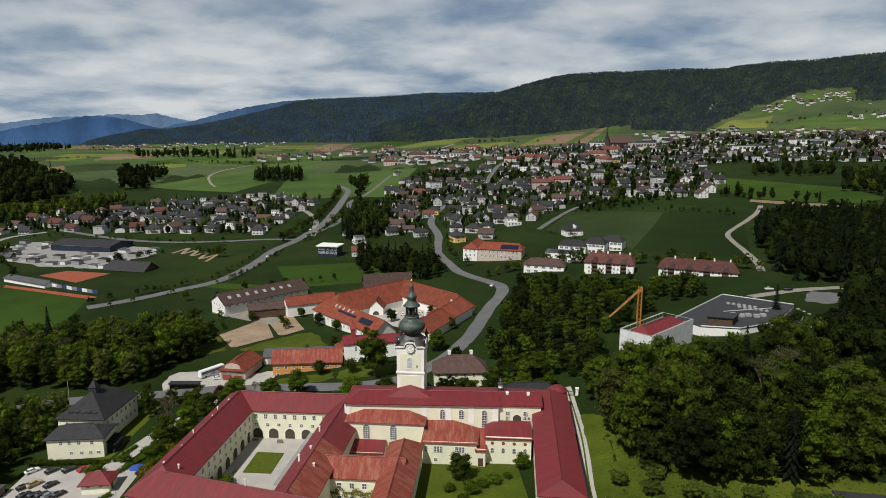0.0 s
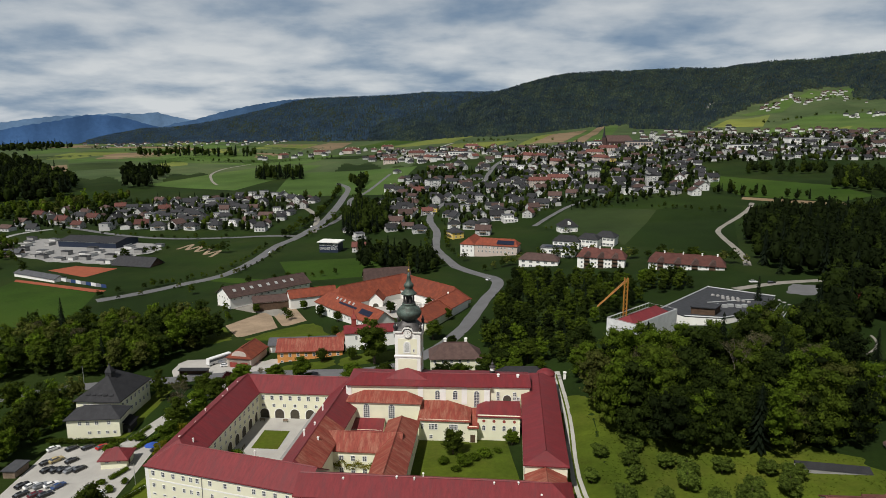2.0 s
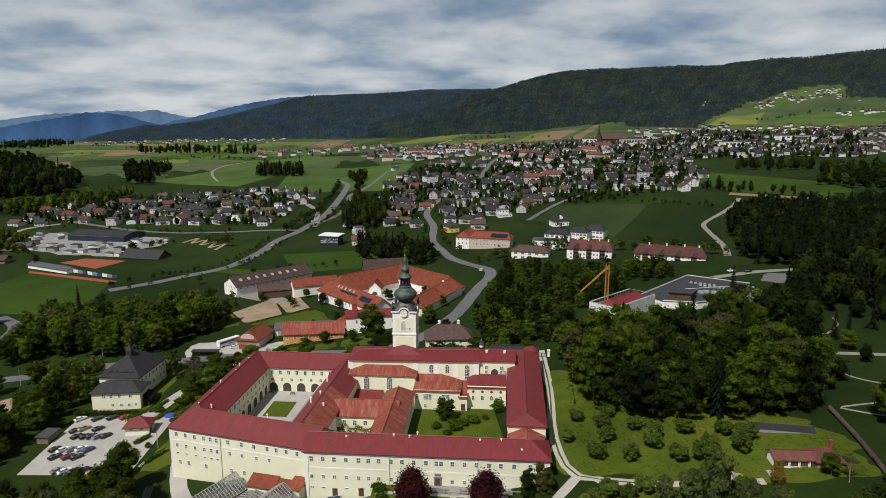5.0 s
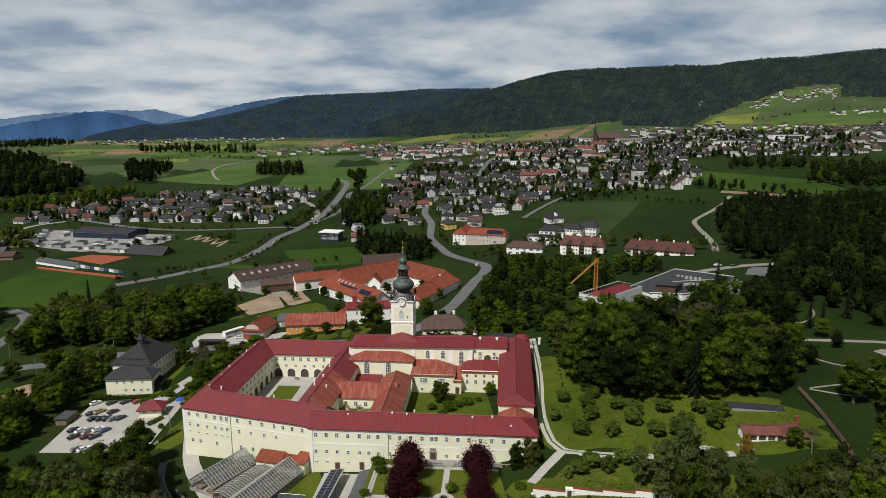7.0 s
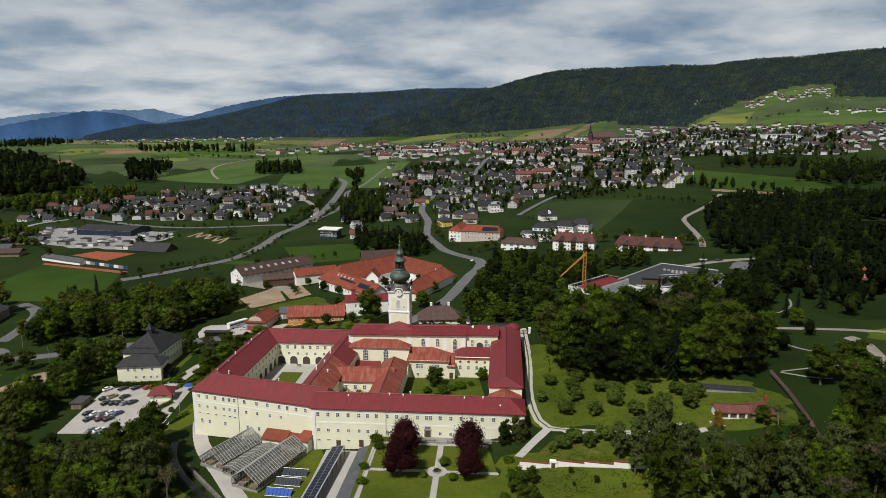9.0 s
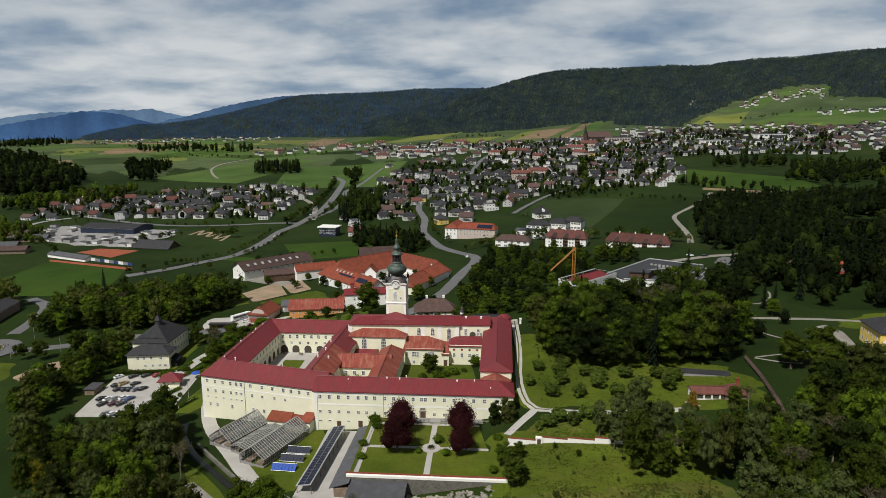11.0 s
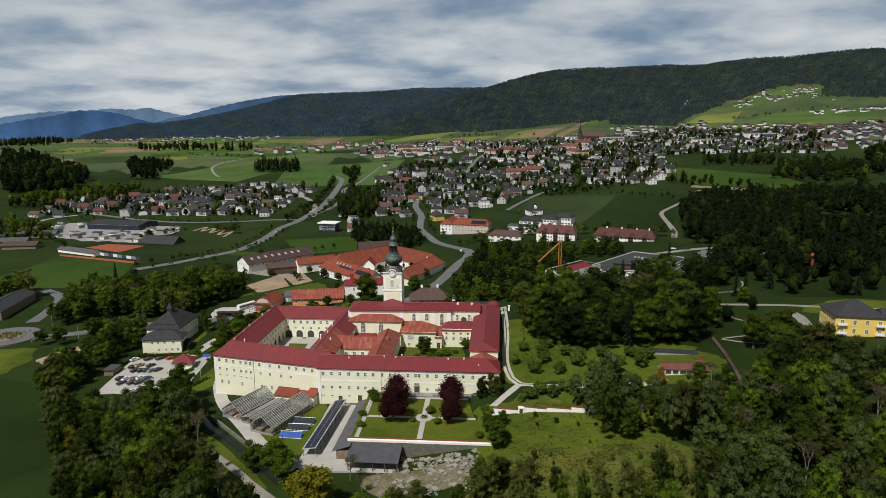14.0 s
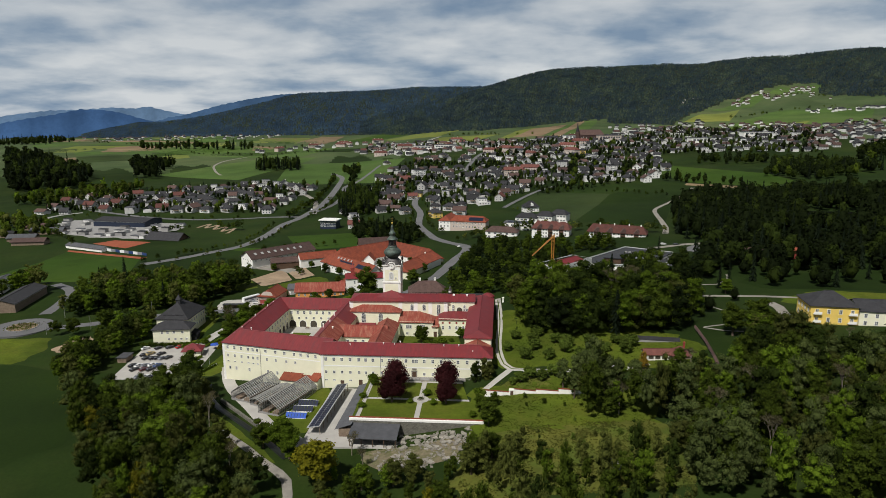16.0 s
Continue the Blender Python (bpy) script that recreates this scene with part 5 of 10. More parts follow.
# home farm round its yard
farm = thing("home_farm", (0, 0, 0), "large farmstead with orange tile roofs round a yard", "farmstead")
wing(farm, (-47.9, 210.6), (-7.2, 170.1), 13, -4, 6.0, 11.3, (5, 0), wall="white", roof="roof_orange", over=0.6)
wing(farm, (-43.5, 200), (-7.5, 239), 15, -4, 6.4, 14.8, (8, 0), wall="white", roof="roof_orange", over=0.6)
wing(farm, (-7.5, 239), (30, 204.5), 15, -4, 8.5, 15.0, (0, 5), wall="white", roof="roof_orange", over=0.6)
wing(farm, (27.2, 202.8), (19.2, 183.7), 15, -4, 11.0, 14.8, (0, 0), wall="white", roof="roof_orange", over=0.6)
wing(farm, (19.2, 183.7), (9.5, 160.4), 15, -4, 10.5, 14.3, (0, 3), wall="cream", roof="roof_orange", over=0.6)
for z in (9.0, 7.0):
    windows_along(farm, (34.1, 199.9), (26.1, 180.8), even(7, 0.08, 0.92), z, 0.8, 1.0)
windows_along(farm, (26.1, 180.8), (16.4, 157.5), even(6, 0.08, 0.92), 8.3, 0.8, 1.1)
windows_along(farm, (26.1, 180.8), (16.4, 157.5), (0.1, 0.3, 0.75), 6.2, 0.8, 1.0)
windows_along(farm, (-52.5, 206), (-11.8, 165.5), even(14, 0.06, 0.95), 3.4, 0.9, 1.3)
chimney(farm, 12.4, 172.5, 13.0, 2.2, 1.1)
chimney(farm, 23.5, 194.5, 14.2, 1.2, 0.8)
cg = thing("yard_gable", (-19, 217, 0), "white gabled entrance with a dark arch", "gable")
wing(cg, (0, -6), (0, 8), 8, -2, 6, 10, (0, 0), wall="white", roof="roof_orange")
part("arch", arch_mesh(3.4, 3.8), None, cg, at=Matrix.Translation((0, -6.02, 0)))
for u in (0.28, 0.34, 0.41, 0.49, 0.56):
    p = Vector((-47.9, 210.6)).lerp(Vector((-7.2, 170.1)), u)
    part("skylight", Geo().box(-0.7, -0.8, -0.05, 0.7, 0.8, 0.12), M["rail"], farm, at=pose(p.x - 1.2, p.y - 1.2, 10.05, 39, 0, -45))
# the first is a thin dark strip along the slope, the second a panel field
for u, d, z, hw, hd in ((0.5, 3.2, 8.85, 8.5, 0.6), (0.8, 3.4, 8.7, 5.0, 1.6)):
    p = Vector((-47.9, 210.6)).lerp(Vector((-7.2, 170.1)), u)
    part("solar_field", Geo().box(-hw, -hd, -0.1, hw, hd, 0.1), M["pv"], farm, at=pose(p.x - d * 0.707, p.y - d * 0.707, z, 39, 0, -45))
tagged(patch("farm_yard", [(-30, 205), (2, 182), (14, 215), (-4, 232)], M["gravel"], "pale gravel farm yard", "yard", cell=3), kind="structure")
for k in range(10):
    x, y = -8 + 4.5 * (k % 5), 206 + 5 * (k // 5)
    tb = thing("beer_table", pose(x, y, on_ground(x, y) + 0.08, 0, 0, 30), "white garden table with benches in the yard", "table", "tables in the yard")
    part("tabletop", Geo().box(-1.1, -0.35, 0.7, 1.1, 0.35, 0.78), M["frame_white"], tb)
    for s in (-1, 1):
        part("bench", Geo().box(-1.1, s * 0.8 - 0.15, 0.4, 1.1, s * 0.8 + 0.15, 0.47), M["frame_white"], tb)
    for s in (-0.8, 0.8):
        part("leg", Geo().box(s - 0.05, -0.7, 0, s + 0.05, 0.7, 0.7), M["dark_metal"], tb)
ob_, L = placed("old_barn", (-36, 262), (-8, 272), 1, "dark weathered barn behind the farm", "barn")
wing(ob_, (0, 0), (L, 0), 13, -3, 5, 11, (0, 0), wall="wood_dark", roof="roof_brown")
st_, L = placed("stable", (-113, 222), (-77, 263), -1.0, "long white stable with a brown roof", "stable")
wing(st_, (0, 0), (L, 0), 17, -3, 5, 9.6, (0, 0), wall="white", roof="roof_brown", over=0.9)
windows_along(st_, (0, -8.5), (L, -8.5), even(12, 0.05, 0.95), 3.2, 1.0, 0.8)
windows_along(st_, (0, 8.5), (0, -8.5), even(4, 0.2, 0.8), 3.2, 0.9, 1.0)
for k in range(8):
    part("skylight", Geo().box(-0.9, -1.2, -0.06, 0.9, 1.2, 0.08), M["rail"], st_, at=pose(5 + 5.6 * k, -4.2, 7.45, 28))
sh2, L = placed("wooden_shed", (-92, 214), (-70, 224), -1.0, "brown open timber shed", "shed")
wing(sh2, (0, 0), (L, 0), 9, -2, 4, 6.5, (0, 0), wall="wood_dark", roof="roof_brown")
sh3, L = placed("farm_building", (-72, 218), (-48, 232), 0, "low white farm building with an orange tile roof", "farm building")
wing(sh3, (0, 0), (L, 0), 10, -3, 5, 8.6, (0, 0), wall="white", roof="roof_orange")
hr, L = placed("priest_house", (22.5, 110), (42.5, 112.5), 5.5, "cream two-storey house with a brown hipped roof", "house")
wing(hr, (0, 0), (L, 0), 11, -4, 6.6, 11.0, (5, 5), roof="roof_brown", over=0.7)
for z in (1.6, 4.8):
    windows_along(hr, (0, -5.5), (L, -5.5), even(6, 0.08, 0.92), z, 0.9, 1.3)
for x in (6, 14.5):
    chimney(hr, x, 0.5, 10.6, 1.8, 1.1)

# brewery with flat roofs, scaffolded building and crane
br = thing("brewery_hall", (0, 0, 0), "large flat-roofed dark grey industrial hall", "hall")
out = [(125.6, 156.5), (159.7, 199.3), (187.4, 182.7), (166.2, 152.3), (148.7, 142.9), (133.1, 144.8)]
part("wall", Geo().prism(out, 4, 19.6), M["white"], br)
part("roof", Geo().prism([(x, y) for x, y in out], 19.6, 20.0), M["roof_bitumen"], br)
part("parapet", Geo().bar((125.6, 156.5, 20.2), (159.7, 199.3, 20.2), 0.3).bar((159.7, 199.3, 20.2), (187.4, 182.7, 20.2), 0.25).bar((148.7, 142.9, 20.2), (133.1, 144.8, 20.2), 0.25).bar((148.7, 142.9, 20.2), (166.2, 152.3, 20.2), 0.25).bar((150, 168, 20.2), (176, 176, 20.2), 0.2), M["rail"], br)
part("shed_wall", Geo().prism([(188.2, 184.6), (199.5, 178.8), (182.5, 150.5), (167.4, 151.9)], 4, 18.2), M["concrete"], br)
part("shed_roof", Geo().prism([(188.0, 185.2), (200.3, 179.2), (182.8, 149.8), (166.9, 151.3)], 18.2, 18.6), M["roof_bitumen"], br)
for u in (0.3, 0.5, 0.7, 0.9):
    a, b = Vector((188.0, 184.4)).lerp(Vector((199.6, 178.8)), u), Vector((168.4, 152.0)).lerp(Vector((182.2, 150.6)), u)
    part("seam", Geo().bar((a.x, a.y, 18.65), (b.x, b.y, 18.65), 0.16), M["rail"], br)
for k in range(7):
    p = Vector((188.0, 183.0)).lerp(Vector((168.6, 153.0)), (k + 0.5) / 7) + Vector((1.6 + 3.4 * (k % 3), -1.0))
    part("roof_vent", Geo().lathe([(0.9, 18.5), (0.9, 19.0), (0.4, 19.3)], 10, p.x, p.y), M["concrete"], br)
part("penthouse", Geo().prism([(136.8, 148.7), (146.6, 146.4), (151.2, 153.2), (141.4, 155.4)], 20, 23.2), M["wood_dark"], br)
part("penthouse_roof", Geo().prism([(136.2, 148.2), (146.8, 145.8), (151.9, 153.6), (141.2, 156.0)], 23.2, 23.6), M["roof_bitumen"], br)
for k in range(12):
    part("rooflight", Geo().lathe([(0.9, 20), (0.9, 20.5), (0.5, 20.9)], 10, 160 + 2.0 * (k % 6) - 3 * (k // 6), 176 - 1.2 * (k % 6) + 6 * (k // 6)), M["concrete"], br)
for k in range(6):
    part("roof_unit", Geo().box(148 + 3.2 * k, 160 + 1.2 * (k % 2), 20, 150.4 + 3.2 * k, 162 + 1.2 * (k % 2), 21.2), M["rail"], br)
scf, L = placed("scaffolded_house", (101.5, 119.5), (121.5, 141.3), 10, "house under repair wrapped in white scaffold sheeting", "house")
wing(scf, (0, 0), (L, 0), 11.6, -4, 13.2, 16.4, (4, 4), wall="white", roof="roof_red")
sc = Geo()
for k in range(14):
    u = -1.5 + (L + 3) * k / 13
    for s in (-6.9, 6.9):
        sc.bar((u, s, -3), (u, s, 15.4), 0.06)
for s in range(9):
    z = 0 + 1.9 * s
    for q in (-6.9, 6.9):
        sc.bar((-1.5, q, z), (L + 1.5, q, z), 0.06)
        sc.box(-1.5, min(q, q * 0.9), z - 0.05, L + 1.5, max(q, q * 0.9), z)
    sc.bar((-1.5, -6.9, z), (-1.5, 6.9, z), 0.06)
    sc.bar((L + 1.5, -6.9, z), (L + 1.5, 6.9, z), 0.06)
part("scaffold", sc, M["rail"], scf)
M["net"] = material("scaffold_net", (0.62, 0.63, 0.63), 0.8, 0.12, 0.5, 6)
part("netting", Geo().box(-1.6, -7.02, 0, L + 1.6, -6.98, 15.2).box(-1.62, -7.0, 1, -1.58, 7.0, 15.0), M["net"], scf)
for k in range(6):
    for z in (3, 6.4, 9.8):
        window(scf, 2.5 + 4.9 * k, -5.8, z, 0, 1.1, 1.6)
cr = thing("tower_crane", (104, 131, 9), "small yellow self-erecting tower crane", "crane")
mast = Geo()
for x, y in ((-0.7, -0.7), (0.7, -0.7), (0.7, 0.7), (-0.7, 0.7)):
    mast.bar((x, y, 0), (x, y, 31.4), 0.1)
for k in range(16):
    z = 1.9 * k
    for a, b in (((-0.7, -0.7), (0.7, -0.7)), ((0.7, -0.7), (0.7, 0.7)), ((0.7, 0.7), (-0.7, 0.7)), ((-0.7, 0.7), (-0.7, -0.7))):
        mast.bar((*a, z), (*b, z + 1.9), 0.06)
part("mast", mast, M["crane"], cr)
jib = Geo()
tip = Vector((-12, -2, 18.8))
for d in (Vector((0, 0.5, 0)), Vector((0, -0.5, 0)), Vector((0, 0, 0.9))):
    jib.bar(Vector((0.5, 0, 30.4)) + d, tip + d * 0.5, 0.1)
for k in range(11):
    a, b = Vector((0.5, 0, 30.4)).lerp(tip, k / 11), Vector((0.5, 0, 30.4)).lerp(tip, (k + 1) / 11)
    jib.bar(a + Vector((0, 0.5, 0)), b + Vector((0, 0, 0.8)), 0.06)
    jib.bar(a + Vector((0, 0, 0.8)), b + Vector((0, -0.5, 0)), 0.06)
part("jib", jib, M["crane"], cr)
part("ballast", Geo().box(-1.6, -1.6, 0, 1.6, 1.6, 1.4), M["concrete"], cr)


# housing blocks with brown roofs and gabled dormers
def housing(p0, p1, z, n):
    hb, L = placed("housing_block", p0, p1, z, "white housing block with a red-brown roof and gabled balconies", "apartment block", "housing blocks")
    wing(hb, (0, 0), (L, 0), 13, -4, 8.0, 12.6, (3, 3), wall="white", roof="roof_town", over=0.8)
    for k in range(n):
        u = L * (k + 0.7) / (n + 0.4)
        d = part("dormer", Geo().add([(u - 2.2, -7.4, 7.6), (u + 2.2, -7.4, 7.6), (u, -7.4, 10.4), (u - 2.2, -2.5, 10.2), (u + 2.2, -2.5, 10.2), (u, -2.5, 10.9)], [(0, 1, 2), (0, 2, 5, 3), (2, 1, 4, 5)]), M["roof_brown"], hb)
        for fl in range(3):
            part("balcony", Geo().box(u - 1.8, -7.6, 2.6 * fl - 0.1, u + 1.8, -6.5, 2.6 * fl + 0.1).box(u - 1.8, -7.65, 2.6 * fl + 0.1, u + 1.8, -7.55, 2.6 * fl + 1.0), M["wood_dark"], hb)
            # a dark sheet on the wall paints the shade behind the balcony
            part("recess", Geo().box(u - 1.7, -6.6, 2.6 * fl + 0.1, u + 1.7, -6.48, 2.6 * fl + 2.3), M["arch_dark"], hb)
        for fl in range(3):
            for s in (-3.3, 3.3):
                window(hb, u + s, -6.5, 1.2 + 2.6 * fl, 0, 1.0, 1.2)
    for x in (0.2, 0.45, 0.7, 0.9):
        chimney(hb, L * x, 0, 12.2, 1.3, 0.8)
    return hb


housing((146, 271), (188, 258), 12.0, 4)
housing((104, 289), (133, 281), 11.0, 3)
vl, L = placed("villa", (103, 420), (117, 424), 12.5, "white villa with a dark mansard roof", "villa")
wing(vl, (0, 0), (L, 0), 12, -3, 5.4, 10.4, (5, 5), wall="white", roof="roof_dark", over=0.8)
box_windows(vl, L, 12, (1.6,), 4, 2)
part("dormer", Geo().add([(5.5, -5.6, 6), (8.5, -5.6, 6), (8.5, -5.6, 8), (7, -5.6, 9), (5.5, -5.6, 8), (7, -1.5, 9)], [(0, 1, 2, 3, 4), (3, 2, 5), (4, 3, 5)]), M["frame_white"], vl)
sc1, L = placed("school", (34, 352), (66, 345), 7, "cream school with a red tile roof and arched windows", "school")
wing(sc1, (0, 0), (L, 0), 14, -3, 7, 11, (3, 3), wall="pink", roof="roof_orange")
box_windows(sc1, L, 14, (1.8, 5.0), 10, 3, sides="sew")
part("solar_field", Geo().box(0, 0, 0, 13, 4.6, 0.15), M["pv"], sc1, at=pose(17, -6.4, 7.6, 29.7))
sc2, L = placed("school_wing", (27, 346), (33, 372), 7, "white school wing with a red tile roof", "school")
wing(sc2, (0, 0), (L, 0), 11, -3, 7, 11, (3, 3), wall="white", roof="roof_orange")
box_windows(sc2, L, 11, (1.8, 5.0), 7, 3)
for p0, p1, W, zt, rf in (((82, 330), (106, 324), 12, 7, "flat"), ((93, 352), (112, 347), 12, 7.5, "roof_dark"), ((112, 352), (126, 346), 11, 8, "roof_dark"), ((126, 360), (140, 354), 13, 7.5, "roof_dark"), ((66, 306), (92, 300), 12, 6, "roof_brown")):
    cb, L = placed("office_building", p0, p1, on_ground(*p0), "white modern building with wide windows", "office")
    if rf == "flat":
        part("wall", Geo().box(0, -W / 2, -3, L, W / 2, zt), M["white"], cb)
        part("roof", Geo().box(-0.3, -W / 2 - 0.3, zt, L + 0.3, W / 2 + 0.3, zt + 0.4), M["roof_grey"], cb)
        part("solar_field", Geo().box(3, -3, zt + 0.5, L - 3, 3, zt + 0.7), M["pv"], cb)
    else:
        wing(cb, (0, 0), (L, 0), W, -3, zt, zt + 3.4, (4, 4), wall="white", roof=rf)
    windows_along(cb, (0, -W / 2), (L, -W / 2), even(5, 0.12, 0.88), zt * 0.72, 2.2, 1.3)
    windows_along(cb, (0, -W / 2), (L, -W / 2), even(5, 0.12, 0.88), zt * 0.25, 2.2, 1.3)
# works, barn and station in the west
hg, L = placed("works_hall", (-348, 428), (-288, 420), -10, "long dark blue-grey works hall", "hall")
wing(hg, (0, 0), (L, 0), 30, -3, 9, 11.5, (0, 0), wall="hall_blue", roof="roof_dark")
part("gate", Geo().box(L + 0.02, -6, 0, L + 0.1, 6, 5), M["frame_white"], hg)
b2, L = placed("field_barn", (-251, 345), (-218, 340), -9, "dark timber barn with a white gable foot", "barn")
wing(b2, (0, 0), (L, 0), 16, -3, 4.2, 9.4, (0, 0), wall="wood_dark", roof="roof_dark", over=1.2)
part("plinth", Geo().box(-0.1, -8.1, -2, L + 0.1, 8.1, 1.6), M["white"], b2)
pt, L = placed("service_station", (-96, 383), (-80, 381), 1.0, "blue two-storey pavilion with a white roof", "pavilion")
part("wall", Geo().box(0, -6, -2, L, 6, 6.5), M["hall_blue"], pt)
part("roof", Geo().box(-1.2, -7.5, 6.5, L + 1.2, 7.2, 7.3), M["frame_white"], pt)
windows_along(pt, (0, -6), (L, -6), even(5, 0.1, 0.9), 4.6, 2.2, 1.6)
windows_along(pt, (0, -6), (L, -6), even(5, 0.1, 0.9), 1.6, 2.2, 1.6)
ch2, L = placed("clubhouse", (-306, 306), (-262, 288), -8.0, "low grey clubhouse by the tennis courts", "clubhouse")
wing(ch2, (0, 0), (L, 0), 9, -2, 3.4, 5.2, (0, 0), wall="white", roof="roof_grey")
for k in range(40):
    u, v = (k % 8 + 0.5 + 0.25 * math.sin(k * 2.3)) / 8, (k // 8 + 0.5 + 0.2 * math.sin(k * 1.7)) / 5
    x, y = (-357 * (1 - u) - 252 * u) * (1 - v) + (-412 * (1 - u) - 250 * u) * v, (363 * (1 - u) + 340 * u) * (1 - v) + (460 * (1 - u) + 424 * u) * v
    if -356 < x < -282 and 398 < y < 446 or -258 < x and y < 356:
        continue
    tr_ = thing("storage_shed", pose(x, y, on_ground(x, y), 0, 0, -12 + 90 * (k % 3 == 1)), "low white storage shed on the works yard", "shed", "works sheds")
    part("wall", Geo().box(-4, -2.5, -2, 4, 2.5, 2.2 + 0.6 * (k % 3)), M[("town", "town", "concrete")[k % 3]], tr_)
    part("roof", Geo().box(-4.3, -2.8, 2.2 + 0.6 * (k % 3), 4.3, 2.8, 2.5 + 0.6 * (k % 3)), M[("roof_grey", "concrete", "roof_dark")[k % 3]], tr_)
for k in range(9):
    bn_ = part("banner", Geo().box(-2.6, -0.06, 0.2, 2.6, 0.06, 2.6), M[("paint_white", "paint_grey", "paint_blue")[k % 3]], at=pose(-259 + 5.0 * k, 287 - 2.0 * k, on_ground(-259 + 5.0 * k, 287 - 2.0 * k), 0, 0, -22))
    tagged(bn_, "printed banner along the sports pitch fence", "banner", "banners along the pitch")
wsh, L = placed("depot_shed", (-224, 114), (-233, 156), -9, "brown depot shed with a dark sloping roof", "shed")
wing(wsh, (0, 0), (L, 0), 15, -3, 6, 8.5, (0, 0), wall="wood", roof="roof_dark")
wsh2, L = placed("depot_shed", (-262, 150), (-272, 184), -9, "white depot shed with a grey roof", "shed")
wing(wsh2, (0, 0), (L, 0), 16, -3, 5, 7, (0, 0), wall="white", roof="roof_grey")
bus_sh, L = placed("bus_shelter", (-88, 116), (-76, 117), on_ground(-82, 116), "small dark bus shelter", "shelter")
part("wall", Geo().box(0, 1.0, 0, L, 1.2, 2.6).box(0, -1.2, 0, 0.2, 1.2, 2.6).box(L - 0.2, -1.2, 0, L, 1.2, 2.6), M["wood_dark"], bus_sh)
part("roof", Geo().box(-0.4, -1.8, 2.6, L + 0.4, 1.6, 2.85), M["roof_dark"], bus_sh)
# sloping wall in the park
pw_ = tagged(part("park_wall", Geo(), M["white"]), "long narrow garden wall running downhill with a red coping", "wall", kind="structure")
for (xa, ya), (xb, yb_) in (((155.6, 31), (155, 15)), ((155, 15), (153.4, -1)), ((153.4, -1), (151, -16))):
    dd = Vector((xb - xa, yb_ - ya))
    za, zb = on_ground(xa, ya), on_ground(xb, yb_)
    part("panel", Geo().bar((xa, ya, za + 0.9), (xb, yb_, zb + 0.9), 0.38), M["stone_dark"], pw_)
    part("coping", Geo().bar((xa, ya, za + 1.4), (xb, yb_, zb + 1.4), 0.45), M["roof_brown"], pw_)
# yellow institute in the east
yb, L = placed("yellow_institute", (203.5, 39.0), (222, 37), 17, "yellow three-storey building with a dark hipped roof", "building")
wing(yb, (0, 0), (L, 0), 16, -4, 12.6, 17.0, (7.5, 7.5), wall="yellow", roof="roof_dark", over=0.6)
for z in (2.6, 6.2, 9.8):
    windows_along(yb, (0, -8), (L, -8), even(4, 0.14, 0.88), z, 1.1, 1.7)
    windows_along(yb, (0, 8), (0, -8), even(4, 0.15, 0.85), z, 1.1, 1.7)
part("plinth", Geo().box(-0.1, -8.1, -4, L + 0.1, 8.1, 0.8), M["stone_dark"], yb)
for u in (0.14, 0.88):
    for z in (5.2, 8.8):
        part("balcony", Geo().box(L * u - 1.6, -9.2, z - 0.2, L * u + 1.6, -8.0, z).box(L * u - 1.6, -9.25, z, L * u + 1.6, -9.15, z + 1), M["white"], yb)
yb2, L = placed("cream_institute", (222.5, 36.5), (253, 33), 17, "pale yellow wing with a dark roof", "building")
wing(yb2, (0, 0), (L, 0), 15, -4, 11, 14, (0, 5), roof="roof_dark")
for z in (2.4, 5.6, 8.8):
    windows_along(yb2, (0, -7.5), (L, -7.5), even(7, 0.08, 0.92), z, 1.1, 1.6)
rh, L = placed("red_cottage", (244, 164), (258, 163), on_ground(250, 163), "small red cottage with a red tile roof", "cottage")
wing(rh, (0, 0), (L, 0), 9, -3, 5, 7.6, (3, 3), wall="red_paint", roof="roof_orange")
windows_along(rh, (0, -4.5), (L, -4.5), even(3, 0.2, 0.8), 2.6, 1.0, 1.4)
rh2, L = placed("red_shed", (222, 172), (242, 170), on_ground(230, 170), "low dull red timber shed", "shed")
wing(rh2, (0, 0), (L, 0), 7, -3, 3.6, 5.6, (0, 0), wall="red_paint", roof="roof_brown")
hu, L = placed("bowling_hut", (127.6, 3.6), (140.5, 3.9), 13.9, "low white garden house with a red-brown tile roof", "garden house")
wing(hu, (0, 0), (L, 0), 5.0, -3, 3.1, 4.3, (0, 2.0), wall="white", roof="roof_town", over=0.5)
wing(hu, (L - 2.5, 0), (L + 4.5, 0), 6.6, -3, 3.2, 5.2, (2.6, 2.6), wall="wood", roof="roof_town", over=0.5)
for k in range(5):
    part("post", Geo().box(1.0 + 2.6 * k, -2.85, 0, 1.2 + 2.6 * k, -2.65, 2.9), M["white"], hu)
    # a dark sheet on the wall stands for each shaded opening
    part("opening", Geo().box(1.4 + 2.6 * k, -2.58, 1.0, 3.3 + 2.6 * k, -2.5, 2.4), M["arch_dark"], hu)
chimney(hu, L + 3, 1.5, 4.9, 1.6, 0.7, "red_paint")
tagged(part("terrace", Geo().box(125, -3.0, 11, 147, 0.2, 14.0), M["gravel"]), "gravel terrace before the garden house", "terrace", kind="structure")
ph, L = placed("cold_frame", (128, 21), (146, 19), on_ground(137, 20) - 0.3, "long low glazed plant frame at the wood's edge", "plant frame")
part("frame", Geo().box(0, -1.3, 0, L, 1.3, 1.0), M["concrete"], ph)
